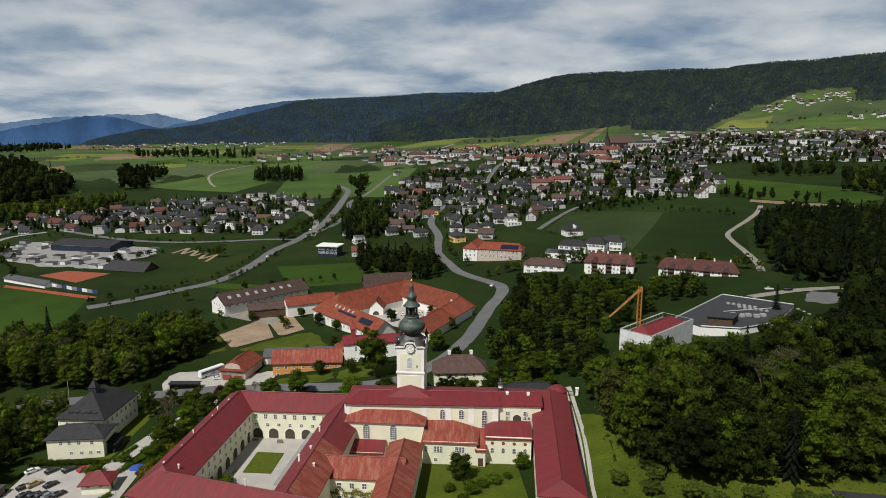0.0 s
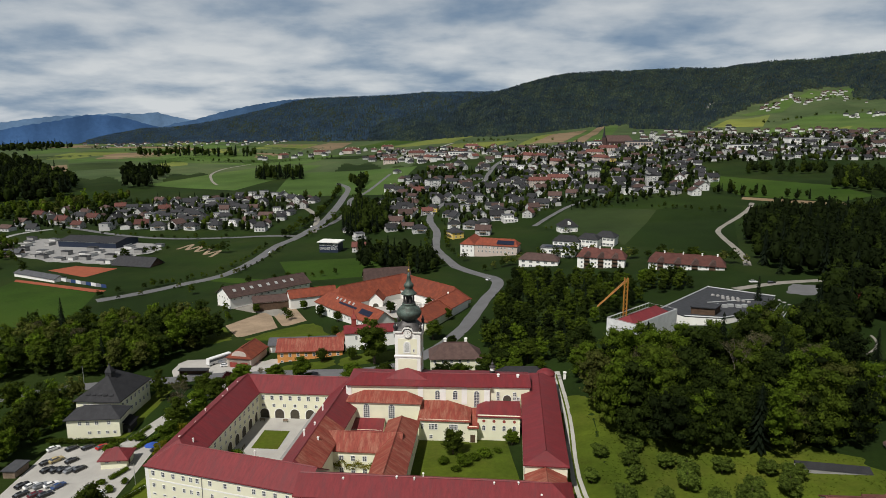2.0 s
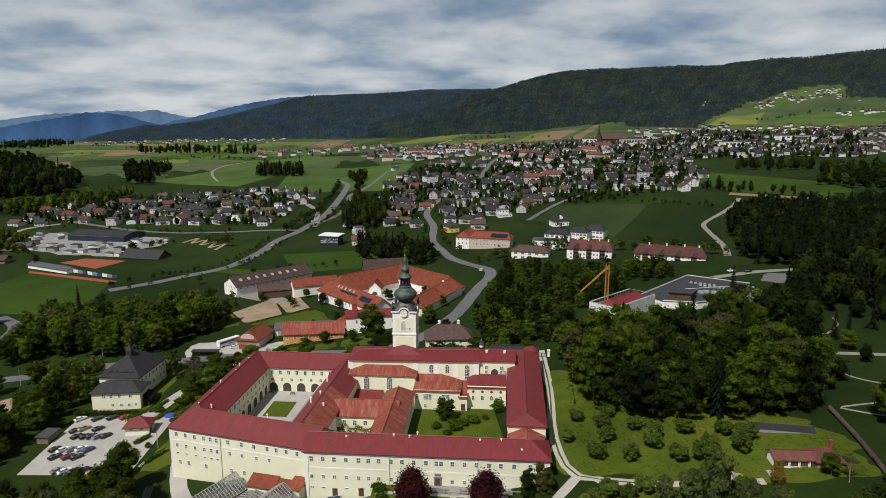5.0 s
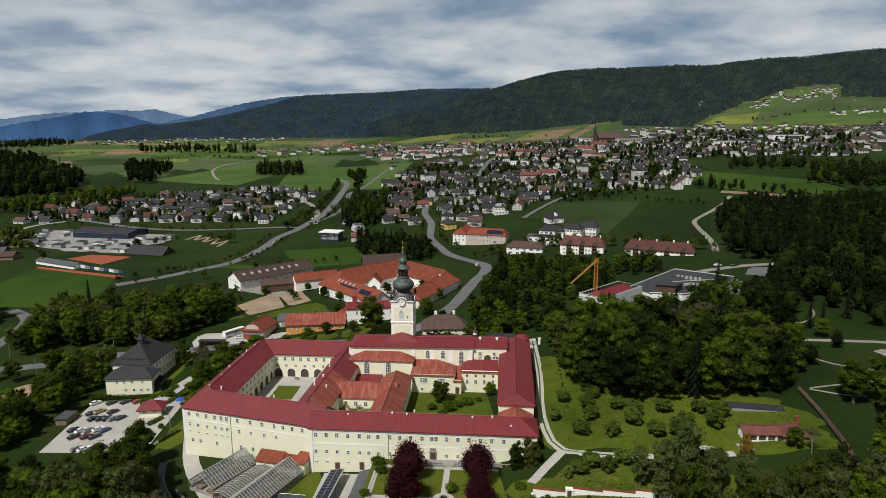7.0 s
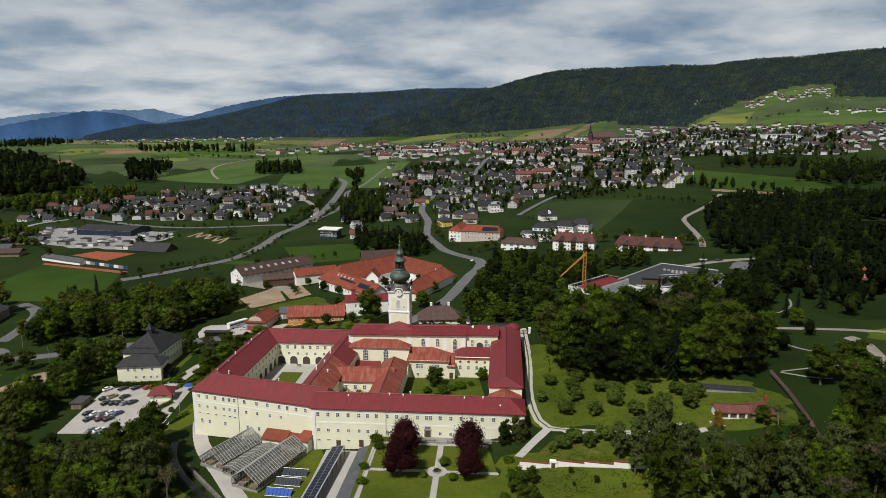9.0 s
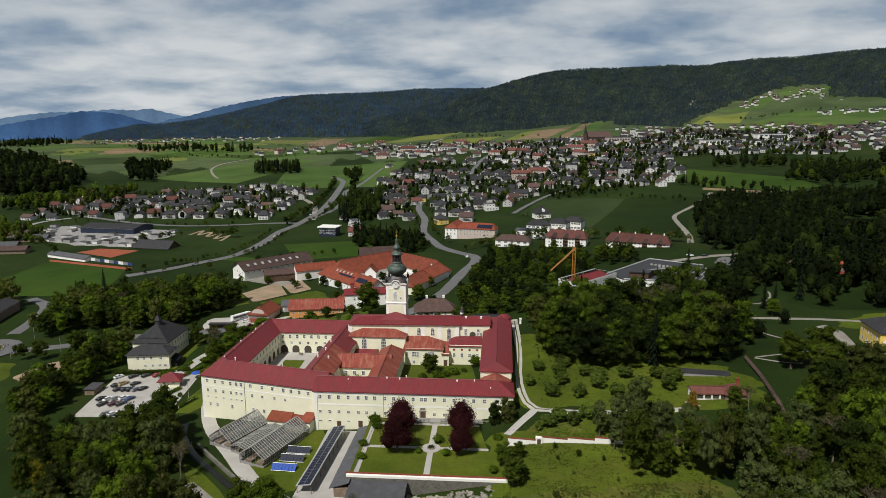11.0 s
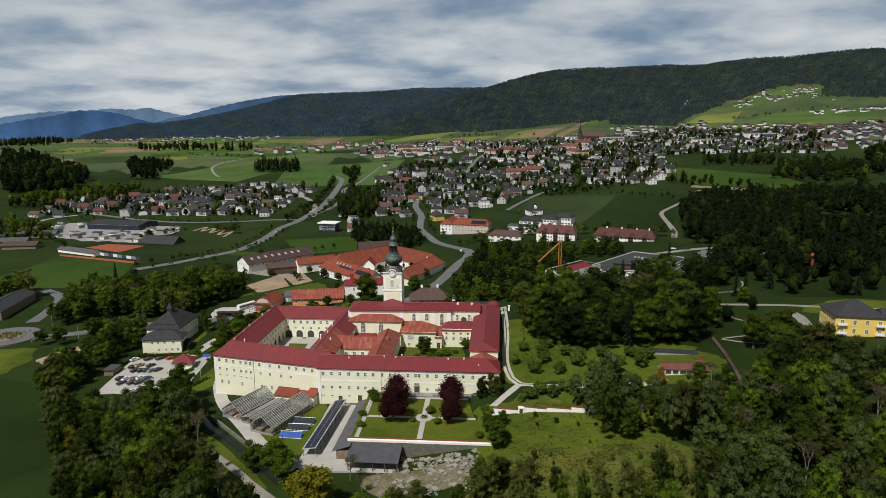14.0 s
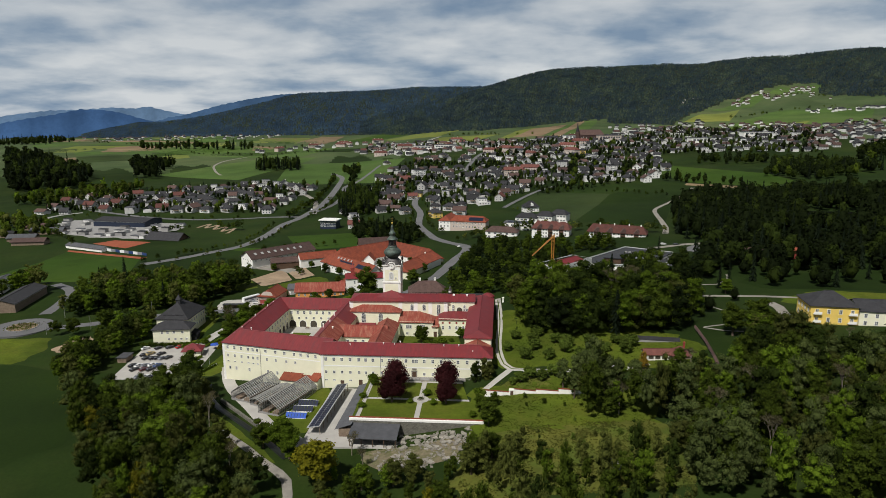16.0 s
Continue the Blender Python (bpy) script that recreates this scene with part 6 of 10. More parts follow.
part("glazing", Geo().add([(0, -1.4, 1.05), (L, -1.4, 1.05), (L, 1.4, 1.9), (0, 1.4, 1.9), (0, 1.4, 1.0), (L, 1.4, 1.0)], [(0, 1, 2, 3), (3, 2, 5, 4)]), M["roof_dark"], ph)


# ---- trees ----
def leaf_cloud(rng, lobes, n, size, droop=0.0):
    """Small three-cornered sprays of leaves over the boughs (centre, radii), thickest on their upper, outer side."""
    weights = np.array([r[0] * r[2] for _, r in lobes])
    pick = rng.choice(len(lobes), n, p=weights / weights.sum())
    d = rng.normal(size=(n, 3))
    d /= np.linalg.norm(d, axis=1)[:, None]
    d[:, 2] = np.where(d[:, 2] < -0.25, -d[:, 2], d[:, 2])
    C = np.array([c for c, _ in lobes])[pick]
    R = np.array([r for _, r in lobes])[pick]
    P = C + d * R * np.clip(0.92 + 0.20 * rng.normal(size=(n, 1)), 0.4, 1.45)
    nrm = d / R
    nrm = nrm / np.linalg.norm(nrm, axis=1)[:, None] + rng.normal(size=(n, 3)) * 0.50
    nrm[:, 2] += 0.25
    nrm /= np.linalg.norm(nrm, axis=1)[:, None]
    t = np.cross(nrm, rng.normal(size=(n, 3)))
    t /= np.linalg.norm(t, axis=1)[:, None] + 1e-9
    b = np.cross(nrm, t)
    s = size * (0.55 + 0.9 * rng.random((n, 1)))
    tri = np.stack([P - t * s - b * s * 0.62, P + t * s - b * s * 0.5, P + t * s * 0.2 * rng.normal(size=(n, 1)) + b * s * 1.15], 1)
    tri[:, 2, 2] -= droop * s[:, 0]
    return tri.reshape(-1, 3), np.arange(n * 3).reshape(-1, 3)


def core(lobes, k=0.66, n=6):
    """Closed dark lumps inside the boughs, so that no light falls straight through the crown."""
    g = Geo()
    for c, r in lobes:
        gg = Geo().lathe([(0.5, -0.8), (1.0, -0.05), (0.5, 0.8)], n)
        g.add([(c[0] + x * r[0] * k, c[1] + y * r[1] * k, c[2] + z * r[2] * k) for x, y, z in gg.v], gg.f)
    return g


def fast_mesh(name, V, quads, mat, extra=None):
    """A mesh from numpy quads, with further faces from a Geo."""
    V = np.asarray(V, np.float32)
    me = bpy.data.meshes.new(name)
    ev = np.array(extra.v, np.float32).reshape(-1, 3) if extra and extra.v else np.zeros((0, 3), np.float32)
    allv = np.concatenate([V, ev])
    loops = [quads.reshape(-1).astype(np.int32)]
    sizes = [np.full(len(quads), quads.shape[1], np.int32)]
    if extra and extra.f:
        loops.append(np.array([i + len(V) for f in extra.f for i in f], np.int32))
        sizes.append(np.array([len(f) for f in extra.f], np.int32))
    loops, sizes = np.concatenate(loops), np.concatenate(sizes)
    me.vertices.add(len(allv))
    me.vertices.foreach_set("co", allv.reshape(-1))
    me.loops.add(len(loops))
    me.loops.foreach_set("vertex_index", loops)
    me.polygons.add(len(sizes))
    me.polygons.foreach_set("loop_start", np.concatenate([[0], np.cumsum(sizes)[:-1]]).astype(np.int32))
    me.polygons.foreach_set("loop_total", sizes)
    me.update(calc_edges=True)
    me.validate()
    if mat:
        me.materials.append(mat)
    return me


def broad_lobes(rng, h=12.0, r=4.2, k=9):
    """The crown's inner mass, then boughs spread over a rounded, lopsided dome."""
    lobes = [((0, 0, h * 0.52), (r * 0.62, r * 0.62, h * 0.30))]
    k = int(k * 2.4)
    lean, ph = rng.uniform(0, 6.28), rng.uniform(0, 6.28)
    for i in range(k):
        a = 2 * math.pi * (i * 0.618 + rng.random() * 0.15)
        c = -0.75 + 1.68 * (i + 0.5) / k
        reach = r * math.sqrt(max(0.02, 1 - c * c)) * (1 + 0.16 * math.cos(a - lean) + 0.12 * math.sin(2 * a + ph)) * rng.uniform(0.72, 0.98)
        z = h * (0.54 + 0.36 * c) + 0.05 * h * rng.normal()
        s = r * rng.uniform(0.24, 0.40)
        lobes.append(((reach * 0.82 * math.cos(a), reach * 0.82 * math.sin(a), z), (s * rng.uniform(0.9, 1.3), s * rng.uniform(0.9, 1.2), s * rng.uniform(0.6, 0.9))))
    return lobes


def trunk_geo(rng, h, r0, lobes):
    g = Geo()
    g.lathe([(r0 * 1.3, -0.6), (r0, 0.6), (r0 * 0.75, h * 0.35), (r0 * 0.4, h * 0.62), (r0 * 0.12, h * 0.85)], 7)
    for c, r in lobes[1:6]:
        g.bar((0, 0, h * 0.33), (c[0] * 0.85, c[1] * 0.85, c[2]), r0 * 0.22)
    return g


PROTO = {}


def tree_meshes(kind, seed, h, r, n, size, mat, lobes=None):
    rng = np.random.default_rng(seed)
    lobes = lobes or broad_lobes(rng, h, r)
    V, Q = leaf_cloud(rng, lobes, n, size)
    crown = fast_mesh("crown", V, Q, M[mat], core(lobes, 0.8))
    trunk = trunk_geo(rng, h, 0.03 * h, lobes).mesh("trunk", M["bark"])
    PROTO[kind] = (trunk, crown)


for i in range(3):
    tree_meshes("green%d" % i, 10 + i, 12, 4.4, 3600, 0.25, "leaf")
    tree_meshes("light%d" % i, 20 + i, 11, 4.0, 3600, 0.25, "leaf_light")
    tree_meshes("deep%d" % i, 30 + i, 13, 4.4, 3600, 0.25, "leaf_dark")
tree_meshes("olive", 40, 12, 4.6, 3600, 0.25, "leaf_olive")
tree_meshes("birch", 47, 12, 3.0, 2200, 0.22, "leaf_birch")
tree_meshes("gold", 41, 10, 4.0, 3600, 0.25, "leaf_gold")
tree_meshes("purple", 42, 13, 4.3, 5200, 0.24, "leaf_purple", [((0, 0, 6.0), (4.2, 4.2, 5.0)), ((2.7, 1.0, 4.2), (2.6, 2.6, 2.8)), ((-2.6, 1.2, 4.8), (2.6, 2.6, 3.0)), ((0.6, -2.7, 4.2), (2.6, 2.6, 2.9)), ((-0.8, 2.6, 5.4), (2.4, 2.4, 2.8)), ((-0.5, 0.4, 9.6), (2.4, 2.4, 2.6)), ((1.8, -0.8, 8.2), (2.0, 2.0, 2.2)), ((-1.9, -1.2, 7.6), (2.0, 2.0, 2.2)), ((2.2, 1.6, 7.0), (1.8, 1.8, 2.0))])
tree_meshes("orchard", 44, 5.0, 2.7, 1700, 0.19, "leaf_orchard", broad_lobes(np.random.default_rng(5), 4.6, 2.6, 7))
tree_meshes("bush", 45, 2.4, 1.7, 500, 0.22, "leaf_light", [((0, 0, 0.9), (1.5, 1.5, 1.1)), ((0.8, 0.4, 1.1), (1.0, 1.0, 0.9)), ((-0.8, -0.3, 0.8), (0.9, 0.9, 0.8))])
tree_meshes("clipped", 46, 6.0, 2.5, 1200, 0.24, "leaf", [((0, 0, 3.3), (2.4, 2.4, 2.7))])
# a bare tree: forked branches with a thin haze of opening leaves
def bare_tree(seed, h=12.0):
    rng = random.Random(seed)
    g, tips = Geo(), []

    def grow(p, d, length, r, level):
        q = p + d * length
        g.bar(p, q, r)
        if level == 0:
            tips.append(q)
            return
        for _ in range(3 if level > 1 else 2):
            nd = (d + Vector((rng.uniform(-1, 1), rng.uniform(-1, 1), rng.uniform(-0.25, 0.7))) * 0.62).normalized()
            grow(p + d * length * rng.uniform(0.55, 1.0), nd, length * rng.uniform(0.58, 0.8), r * 0.55, level - 1)
    grow(Vector((0, 0, -0.5)), Vector((0.03, 0.02, 1)).normalized(), h * 0.36, 0.15, 4)
    return g, tips


M["bark_pale"] = material("pale_bark", (0.20, 0.175, 0.135), 0.95, 0.25, 1.0, 8)
bare_g, bare_tips = bare_tree(5)
Vt, Qt = leaf_cloud(np.random.default_rng(7), [(tuple(p), (0.75, 0.75, 0.6)) for p in bare_tips], 1100, 0.13)
PROTO["twiggy"] = (bare_g.mesh("trunk", M["bark_pale"]), fast_mesh("crown", Vt, Qt, M["leaf_brown"]))


def conifer_geo(rng, h, r, tiers=13, arms=11):
    g = Geo()
    for k in range(tiers):
        u = k / tiers
        z = h * (0.10 + 0.86 * u)
        R = r * (1 - u) ** 0.85 + 0.15
        drop = h / tiers * 1.15
        for a in range(arms):
            an = 2 * math.pi * (a + 0.5 * (k % 2) + 0.4 * rng.random()) / arms
            q = R * (0.75 + 0.4 * rng.random())
            w = 2.6 / arms
            tip = (q * math.cos(an), q * math.sin(an), z - drop * (0.35 + 0.3 * rng.random()))
            g.add([(0, 0, z + drop * 0.55), (0.62 * q * math.cos(an - w), 0.62 * q * math.sin(an - w), z - drop * 0.1), tip, (0.62 * q * math.cos(an + w), 0.62 * q * math.sin(an + w), z - drop * 0.1)], [(0, 1, 2, 3)])
    return g


for i in range(2):
    rng_c = np.random.default_rng(60 + i)
    PROTO["spruce%d" % i] = (Geo().lathe([(0.3, -0.5), (0.22, 6), (0.05, 17)], 7).mesh("trunk", M["bark"]), conifer_geo(rng_c, 18, 3.3).mesh("crown", M["needle"]))
PROTO["thuja"] = (Geo().lathe([(0.15, -0.3), (0.1, 2)], 6).mesh("trunk", M["bark"]), None)
rng_c = np.random.default_rng(70)
Vc, Qc = leaf_cloud(rng_c, [((0, 0, 2.2), (1.5, 1.5, 2.2)), ((0, 0, 4.2), (1.0, 1.0, 2.0))], 900, 0.2)
PROTO["thuja"] = (PROTO["thuja"][0], fast_mesh("crown", Vc, Qc, M["yellow_thuja"], core([((0, 0, 2.2), (1.5, 1.5, 2.2)), ((0, 0, 4.2), (1.0, 1.0, 2.0))])))

NAMES = {"birch": ("birch", "slender grey-green birch in young leaf"), "green": ("broadleaf_tree", "leafy green broadleaf tree"), "light": ("young_tree", "tree in fresh light green leaf"), "deep": ("shade_tree", "dense dark green broadleaf tree"),
         "olive": ("willow", "olive green willow-like tree"), "gold": ("maple", "tree with yellow-green spring leaves"), "purple": ("copper_beech", "dark purple copper beech"),
         "twiggy": ("bare_tree", "sparse brown twiggy tree coming into leaf"), "orchard": ("fruit_tree", "low rounded orchard tree"), "bush": ("bush", "rounded light green bush"),
         "clipped": ("clipped_tree", "neatly clipped round tree"), "spruce": ("spruce", "tall dark spruce"), "thuja": ("thuja", "golden upright thuja")}
tree_rng = random.Random(3)


def tree(kind, x, y, s=1.0, z=None, where="by the abbey", tall=1.0):
    base = kind.rstrip("0123456789")
    if kind not in PROTO:
        kind = kind + str(tree_rng.randrange(2 if base == "spruce" else 3))
    nm, lab = NAMES[base]
    z = on_ground(x, y) if z is None else z
    m = pose(x, y, z, 0, 0, tree_rng.uniform(0, 360)) @ Matrix.Diagonal((s, s, s * tall, 1))
    ob = thing(nm, m, lab + " " + where, "bush" if base == "bush" else "tree", nm.replace("_", " ") + "s")
    tk, cw = PROTO[kind]
    part("trunk", tk, None, ob)
    part("crown", cw, None, ob)
    return ob


GT = 5.0    # level of the garden terrace
for x, y, s in ((31.5, -10.5, 0.95), (31.8, -23, 1.0), (51.2, -10.5, 0.95), (51.6, -23, 0.78)):
    tree("purple", x, y, s, GT, "on the garden terrace", 1.0)
tree("deep", 62, -5, 0.5, GT, "at the garden corner", 1.5)
tree("olive", 66.5, -4, 0.62, GT, "at the garden corner", 1.35)
for x, y, s in ((64.5, -30, 0.6), (67, -41, 0.75), (69, -27, 0.45)):
    tree("green", x, y, s, None, "beside the garden wall")
for x, y, s in ((21.5, -4, 1.3), (23, -8, 1.0), (44, -16, 1.1), (38.5, -23, 0.7), (47, -24, 0.9), (20.5, -20, 0.9), (21.5, -28, 0.9), (63, -14, 1.1), (61.5, -33, 0.9)):
    tree("bush", x, y, s, GT, "on the garden terrace")
tree("green", 36.5, 39, 0.78, 6, "in the cloister court", 0.85)
tree("light", 54.5, 45.5, 0.52, 6, "in the cloister court", 0.95)
for x, y, s in ((43, 36, 1.0), (46, 38, 1.3), (40, 33, 1.4), (34, 33, 1.0), (38, 29, 0.8), (50, 41, 0.7)):
    tree("bush", x, y, s, 6, "in the cloister court")
tree("bush", -29, 33, 1.4, 4.6, "in the abbey courtyard")
for x, y, s in ((-56, 106, 0.7), (-42, 106, 0.62), (-31, 106, 0.75)):
    tree("light", x, y, s * 1.5, None, "before the orange house", 0.8)
tree("purple", -62, 106, 0.6, None, "by the fire station", 0.8)
tree("twiggy", -49, 108, 0.55, None, "before the orange house")
for x, y, s in ((-27.5, 126, 1.0), (-14, 126, 1.0), (-35, 186, 0.9), (-20, 183, 1.1)):
    tree("clipped", x, y, s, None, "by the road")
tree("green", -3, 121, 1.5, None, "before the gatehouse", 1.05)
tree("light", -8, 100, 1.1, None, "behind the church", 0.8)
tree("green", 5, 98, 1.0, None, "behind the church", 0.8)
for x, y, k, s in ((28, 95, "deep", 0.65), (35, 97, "light", 0.7), (45, 100, "green", 0.7), (44, 93, "deep", 0.6), (56, 92, "light", 0.72), (52, 104, "deep", 0.7), (62, 108, "green", 0.8), (20, 145, "green", 0.7)):
    tree(k, x, y, s * 1.3, None, "behind the abbey", 0.85)
tree("spruce", -36, 212, 0.85, None, "in the farm yard")
for x, y, k, s in ((-60, 52, "light", 0.85), (-63, 64, "green", 0.95), (-61, 76, "light", 0.9), (-59, 88, "green", 0.8), (-67, 70, "twiggy", 1.0), (-70, 80, "twiggy", 1.05), (-56, 96, "light", 0.7), (-66, 92, "green", 0.8), (-58, 58, "gold", 0.62), (-60, 46, "gold", 0.55)):
    tree(k, x, y, s * 1.15, None, "along the drive")
for x, y, s in ((-80, 50.5, 1.5), (-75, 59, 1.2), (-71, 30, 0.8), (-66, 26, 0.9), (-64, 31, 0.7)):
    tree("bush", x, y, s, None, "by the drive")
for x, y in ((76, 20), (85, 24), (95, 22.5), (87, 17), (98.5, 13), (113.5, 11.5), (108.7, 19.5), (122.5, 11), (82, 9), (91, 8), (104, 6.5), (119.5, 20), (79, 30), (88, 31), (112, 5), (126, 16), (100, 19)):
    tree("orchard", x + tree_rng.uniform(-1, 1), y + tree_rng.uniform(-1, 1), tree_rng.uniform(0.8, 1.3), None, "in the orchard")
for x, y, s in ((83, -9, 1.0), (87, -11, 0.9), (92, -8, 1.0), (79, -12, 0.9), (99, -13, 0.8), (76, -12.5, 0.6)):
    tree("orchard", x, y, s, None, "on the slope below the path")
for x, y, sc_ in ((96, 62, 1.5), (110, 48, 1.4), (126, 60, 1.6), (138, 74, 1.5), (150, 60, 1.4), (-150, 140, 1.2), (-130, 150, 1.3), (-180, 150, 1.2), (-112, 160, 1.1)):
    tree("twiggy", x, y, sc_, None, "in the wood", 1.2)
tree("thuja", 125.4, -6.0, 1.1, None, "beside the garden house")
tree("green", 140, -3, 0.55, None, "beside the garden house")
tree("twiggy", 143, -6, 0.7, None, "beside the garden house")
for x, y, sc_ in ((94, -19, 0.8), (99, -21, 1.0), (104, -20, 1.05), (108, -23, 0.9), (113, -21, 0.8), (97, -27, 0.7), (118, -26, 0.9)):
    tree("birch", x, y, sc_, None, "by the white garden wall", 1.35)
tree("bush", 117, -7, 1.3, None, "on the slope below the path")
for x, y, k, s in ((186, 92, "spruce", 0.75), (189, 88, "spruce", 0.8), (185, 80, "light", 0.75), (174, 12, "light", 1.25), (178, 22, "green", 1.3), (168, 22, "green", 1.15), (186, 6, "deep", 1.0), (200, 10, "green", 0.5), (210, 14, "twiggy", 0.5)):
    tree(k, x, y, s, None, "in the park")
for x, y, k in ((176, 175, "spruce"), (205, 172, "spruce"), (208, 168, "spruce"), (157, 126, "spruce")):
    tree(k, x, y, 0.85, None, "by the brewery hall")


for k, x, y, sc_ in (("gold", 16, -70, 1.5), ("light", -1, -50, 1.1), ("light", 3, -55, 0.9), ("green", -8, -48, 0.85), ("light", 30, -73, 0.75), ("olive", 39, -71, 0.72), ("olive", 45, -70, 0.7), ("olive", 62, -70, 0.85), ("twiggy", 23, -53, 0.75), ("twiggy", 28, -60, 0.6), ("twiggy", -14, -62, 0.9), ("twiggy", -22, -58, 1.0), ("green", 68, -62, 0.7), ("olive", 74, -66, 0.75)):
    tree(k, x, y, sc_, None, "by the stream")


for k, x, y, sc_ in (("green", -56, 3, 1.1), ("light", -52, -4, 1.05), ("green", -57, -6, 0.9), ("green", -47, -16, 1.1), ("olive", -41, -22, 1.0), ("deep", -50, -10, 1.1), ("twiggy", -33, -33, 1.0), ("green", -63, -8, 0.95)):
    tree(k, x, y, sc_, None, "beside the mill stream", 1.25)
for k, x, y, sc_ in (("green", -88, 208, 0.5), ("light", -62, 214, 0.55), ("deep", -47, 196, 0.6), ("green", -30, 160, 0.5), ("green", -24, 152, 0.45), ("light", -40, 150, 0.45), ("green", -16, 170, 0.5), ("deep", -8, 196, 0.6), ("olive", 12, 205, 0.5), ("green", 25, 176, 0.55), ("deep", 30, 130, 0.6), ("green", 12, 128, 0.5)):
    tree(k, x, y, sc_, None, "round the home farm", 0.95)


def tufts(name, poly, count, lo, hi, mat, label, seed):
    """Tussocks of longer grass: small three-bladed clumps."""
    rng = random.Random(seed)
    xs, ys = [p[0] for p in poly], [p[1] for p in poly]
    V, F = [], []
    for _ in range(count):
        x, y = rng.uniform(min(xs), max(xs)), rng.uniform(min(ys), max(ys))
        if not inside(poly, x, y) or math.sin(x * 0.31 + seed) * math.sin(y * 0.37) + 0.4 * math.sin(x * 0.9 + y * 0.7) < rng.uniform(-0.9, 0.5):
            continue
        z, h = on_ground(x, y), rng.uniform(lo, hi)
        for k in range(3):
            a = rng.uniform(0, 6.28)
            c, s_ = math.cos(a) * h * 0.8, math.sin(a) * h * 0.8
            n = len(V)
            V += [(x - c, y - s_, z - 0.05), (x + c, y + s_, z - 0.05), (x + c * 0.9 + rng.uniform(-0.3, 0.3) * h, y + s_ * 0.9, z + h), (x - c * 0.7, y - s_ * 0.7 + rng.uniform(-0.3, 0.3) * h, z + h * 0.8)]
            F.append((n, n + 1, n + 2, n + 3))
    tagged(part(name, fast_mesh(name, np.array(V), np.array(F), M[mat]), None), label, "grass", kind="stuff")


# woods: many trees merged, thinner ones far off
def lod(seed, n, size, h=12.0, r=4.4):
    rng = np.random.default_rng(seed)
    h, r = h * rng.uniform(0.9, 1.2), r * rng.uniform(0.8, 1.12)
    lobes = broad_lobes(rng, h, r, 8 if n > 600 else 4)
    V, Q = leaf_cloud(rng, lobes, n, size)
    c = core(lobes if n > 600 else lobes[:1], 0.7 if n > 600 else 1.3, 5)
    return V, Q, np.array(c.v), c.f


def inside(poly, x, y):
    c = False
    for i in range(len(poly)):
        (x0, y0), (x1, y1) = poly[i], poly[i - 1]
        if (y0 > y) != (y1 > y) and x < (x1 - x0) * (y - y0) / (y1 - y0) + x0:
            c = not c
    return c


ROADS = [ob for ob in bpy.data.objects if ob.name.split(".")[0] in ("paddock", "pond", "tennis_court", "road", "lane", "footpath", "car_park", "yard", "bare_field", "works_yard", "tennis_court", "stream")]
BUSY = {}
for ob in ROADS:
    for v in ob.data.vertices:
        BUSY[(int(v.co.x // 4), int(v.co.y // 4))] = True
BOXES = []
for ob in bpy.data.objects:
    if ob.name.split(".")[0] == "wall" and ob.parent is not None:
        bpy.context.view_layer.update()
        break
for ob in bpy.data.objects:
    if ob.name.split(".")[0] in ("wall", "terrace", "frame") and ob.type == "MESH":
        pts = [ob.matrix_world @ Vector(c) for c in ob.bound_box]
        BOXES.append((min(p.x for p in pts), max(p.x for p in pts), min(p.y for p in pts), max(p.y for p in pts)))


def free(x, y, pad=2.5):
    gx, gy = int(x // 4), int(y // 4)
    if any((gx + i, gy + j) in BUSY for i in (-1, 0, 1) for j in (-1, 0, 1)):
        return False
    return not any(a - pad < x < b + pad and c - pad < y < d + pad for a, b, c, d in BOXES)


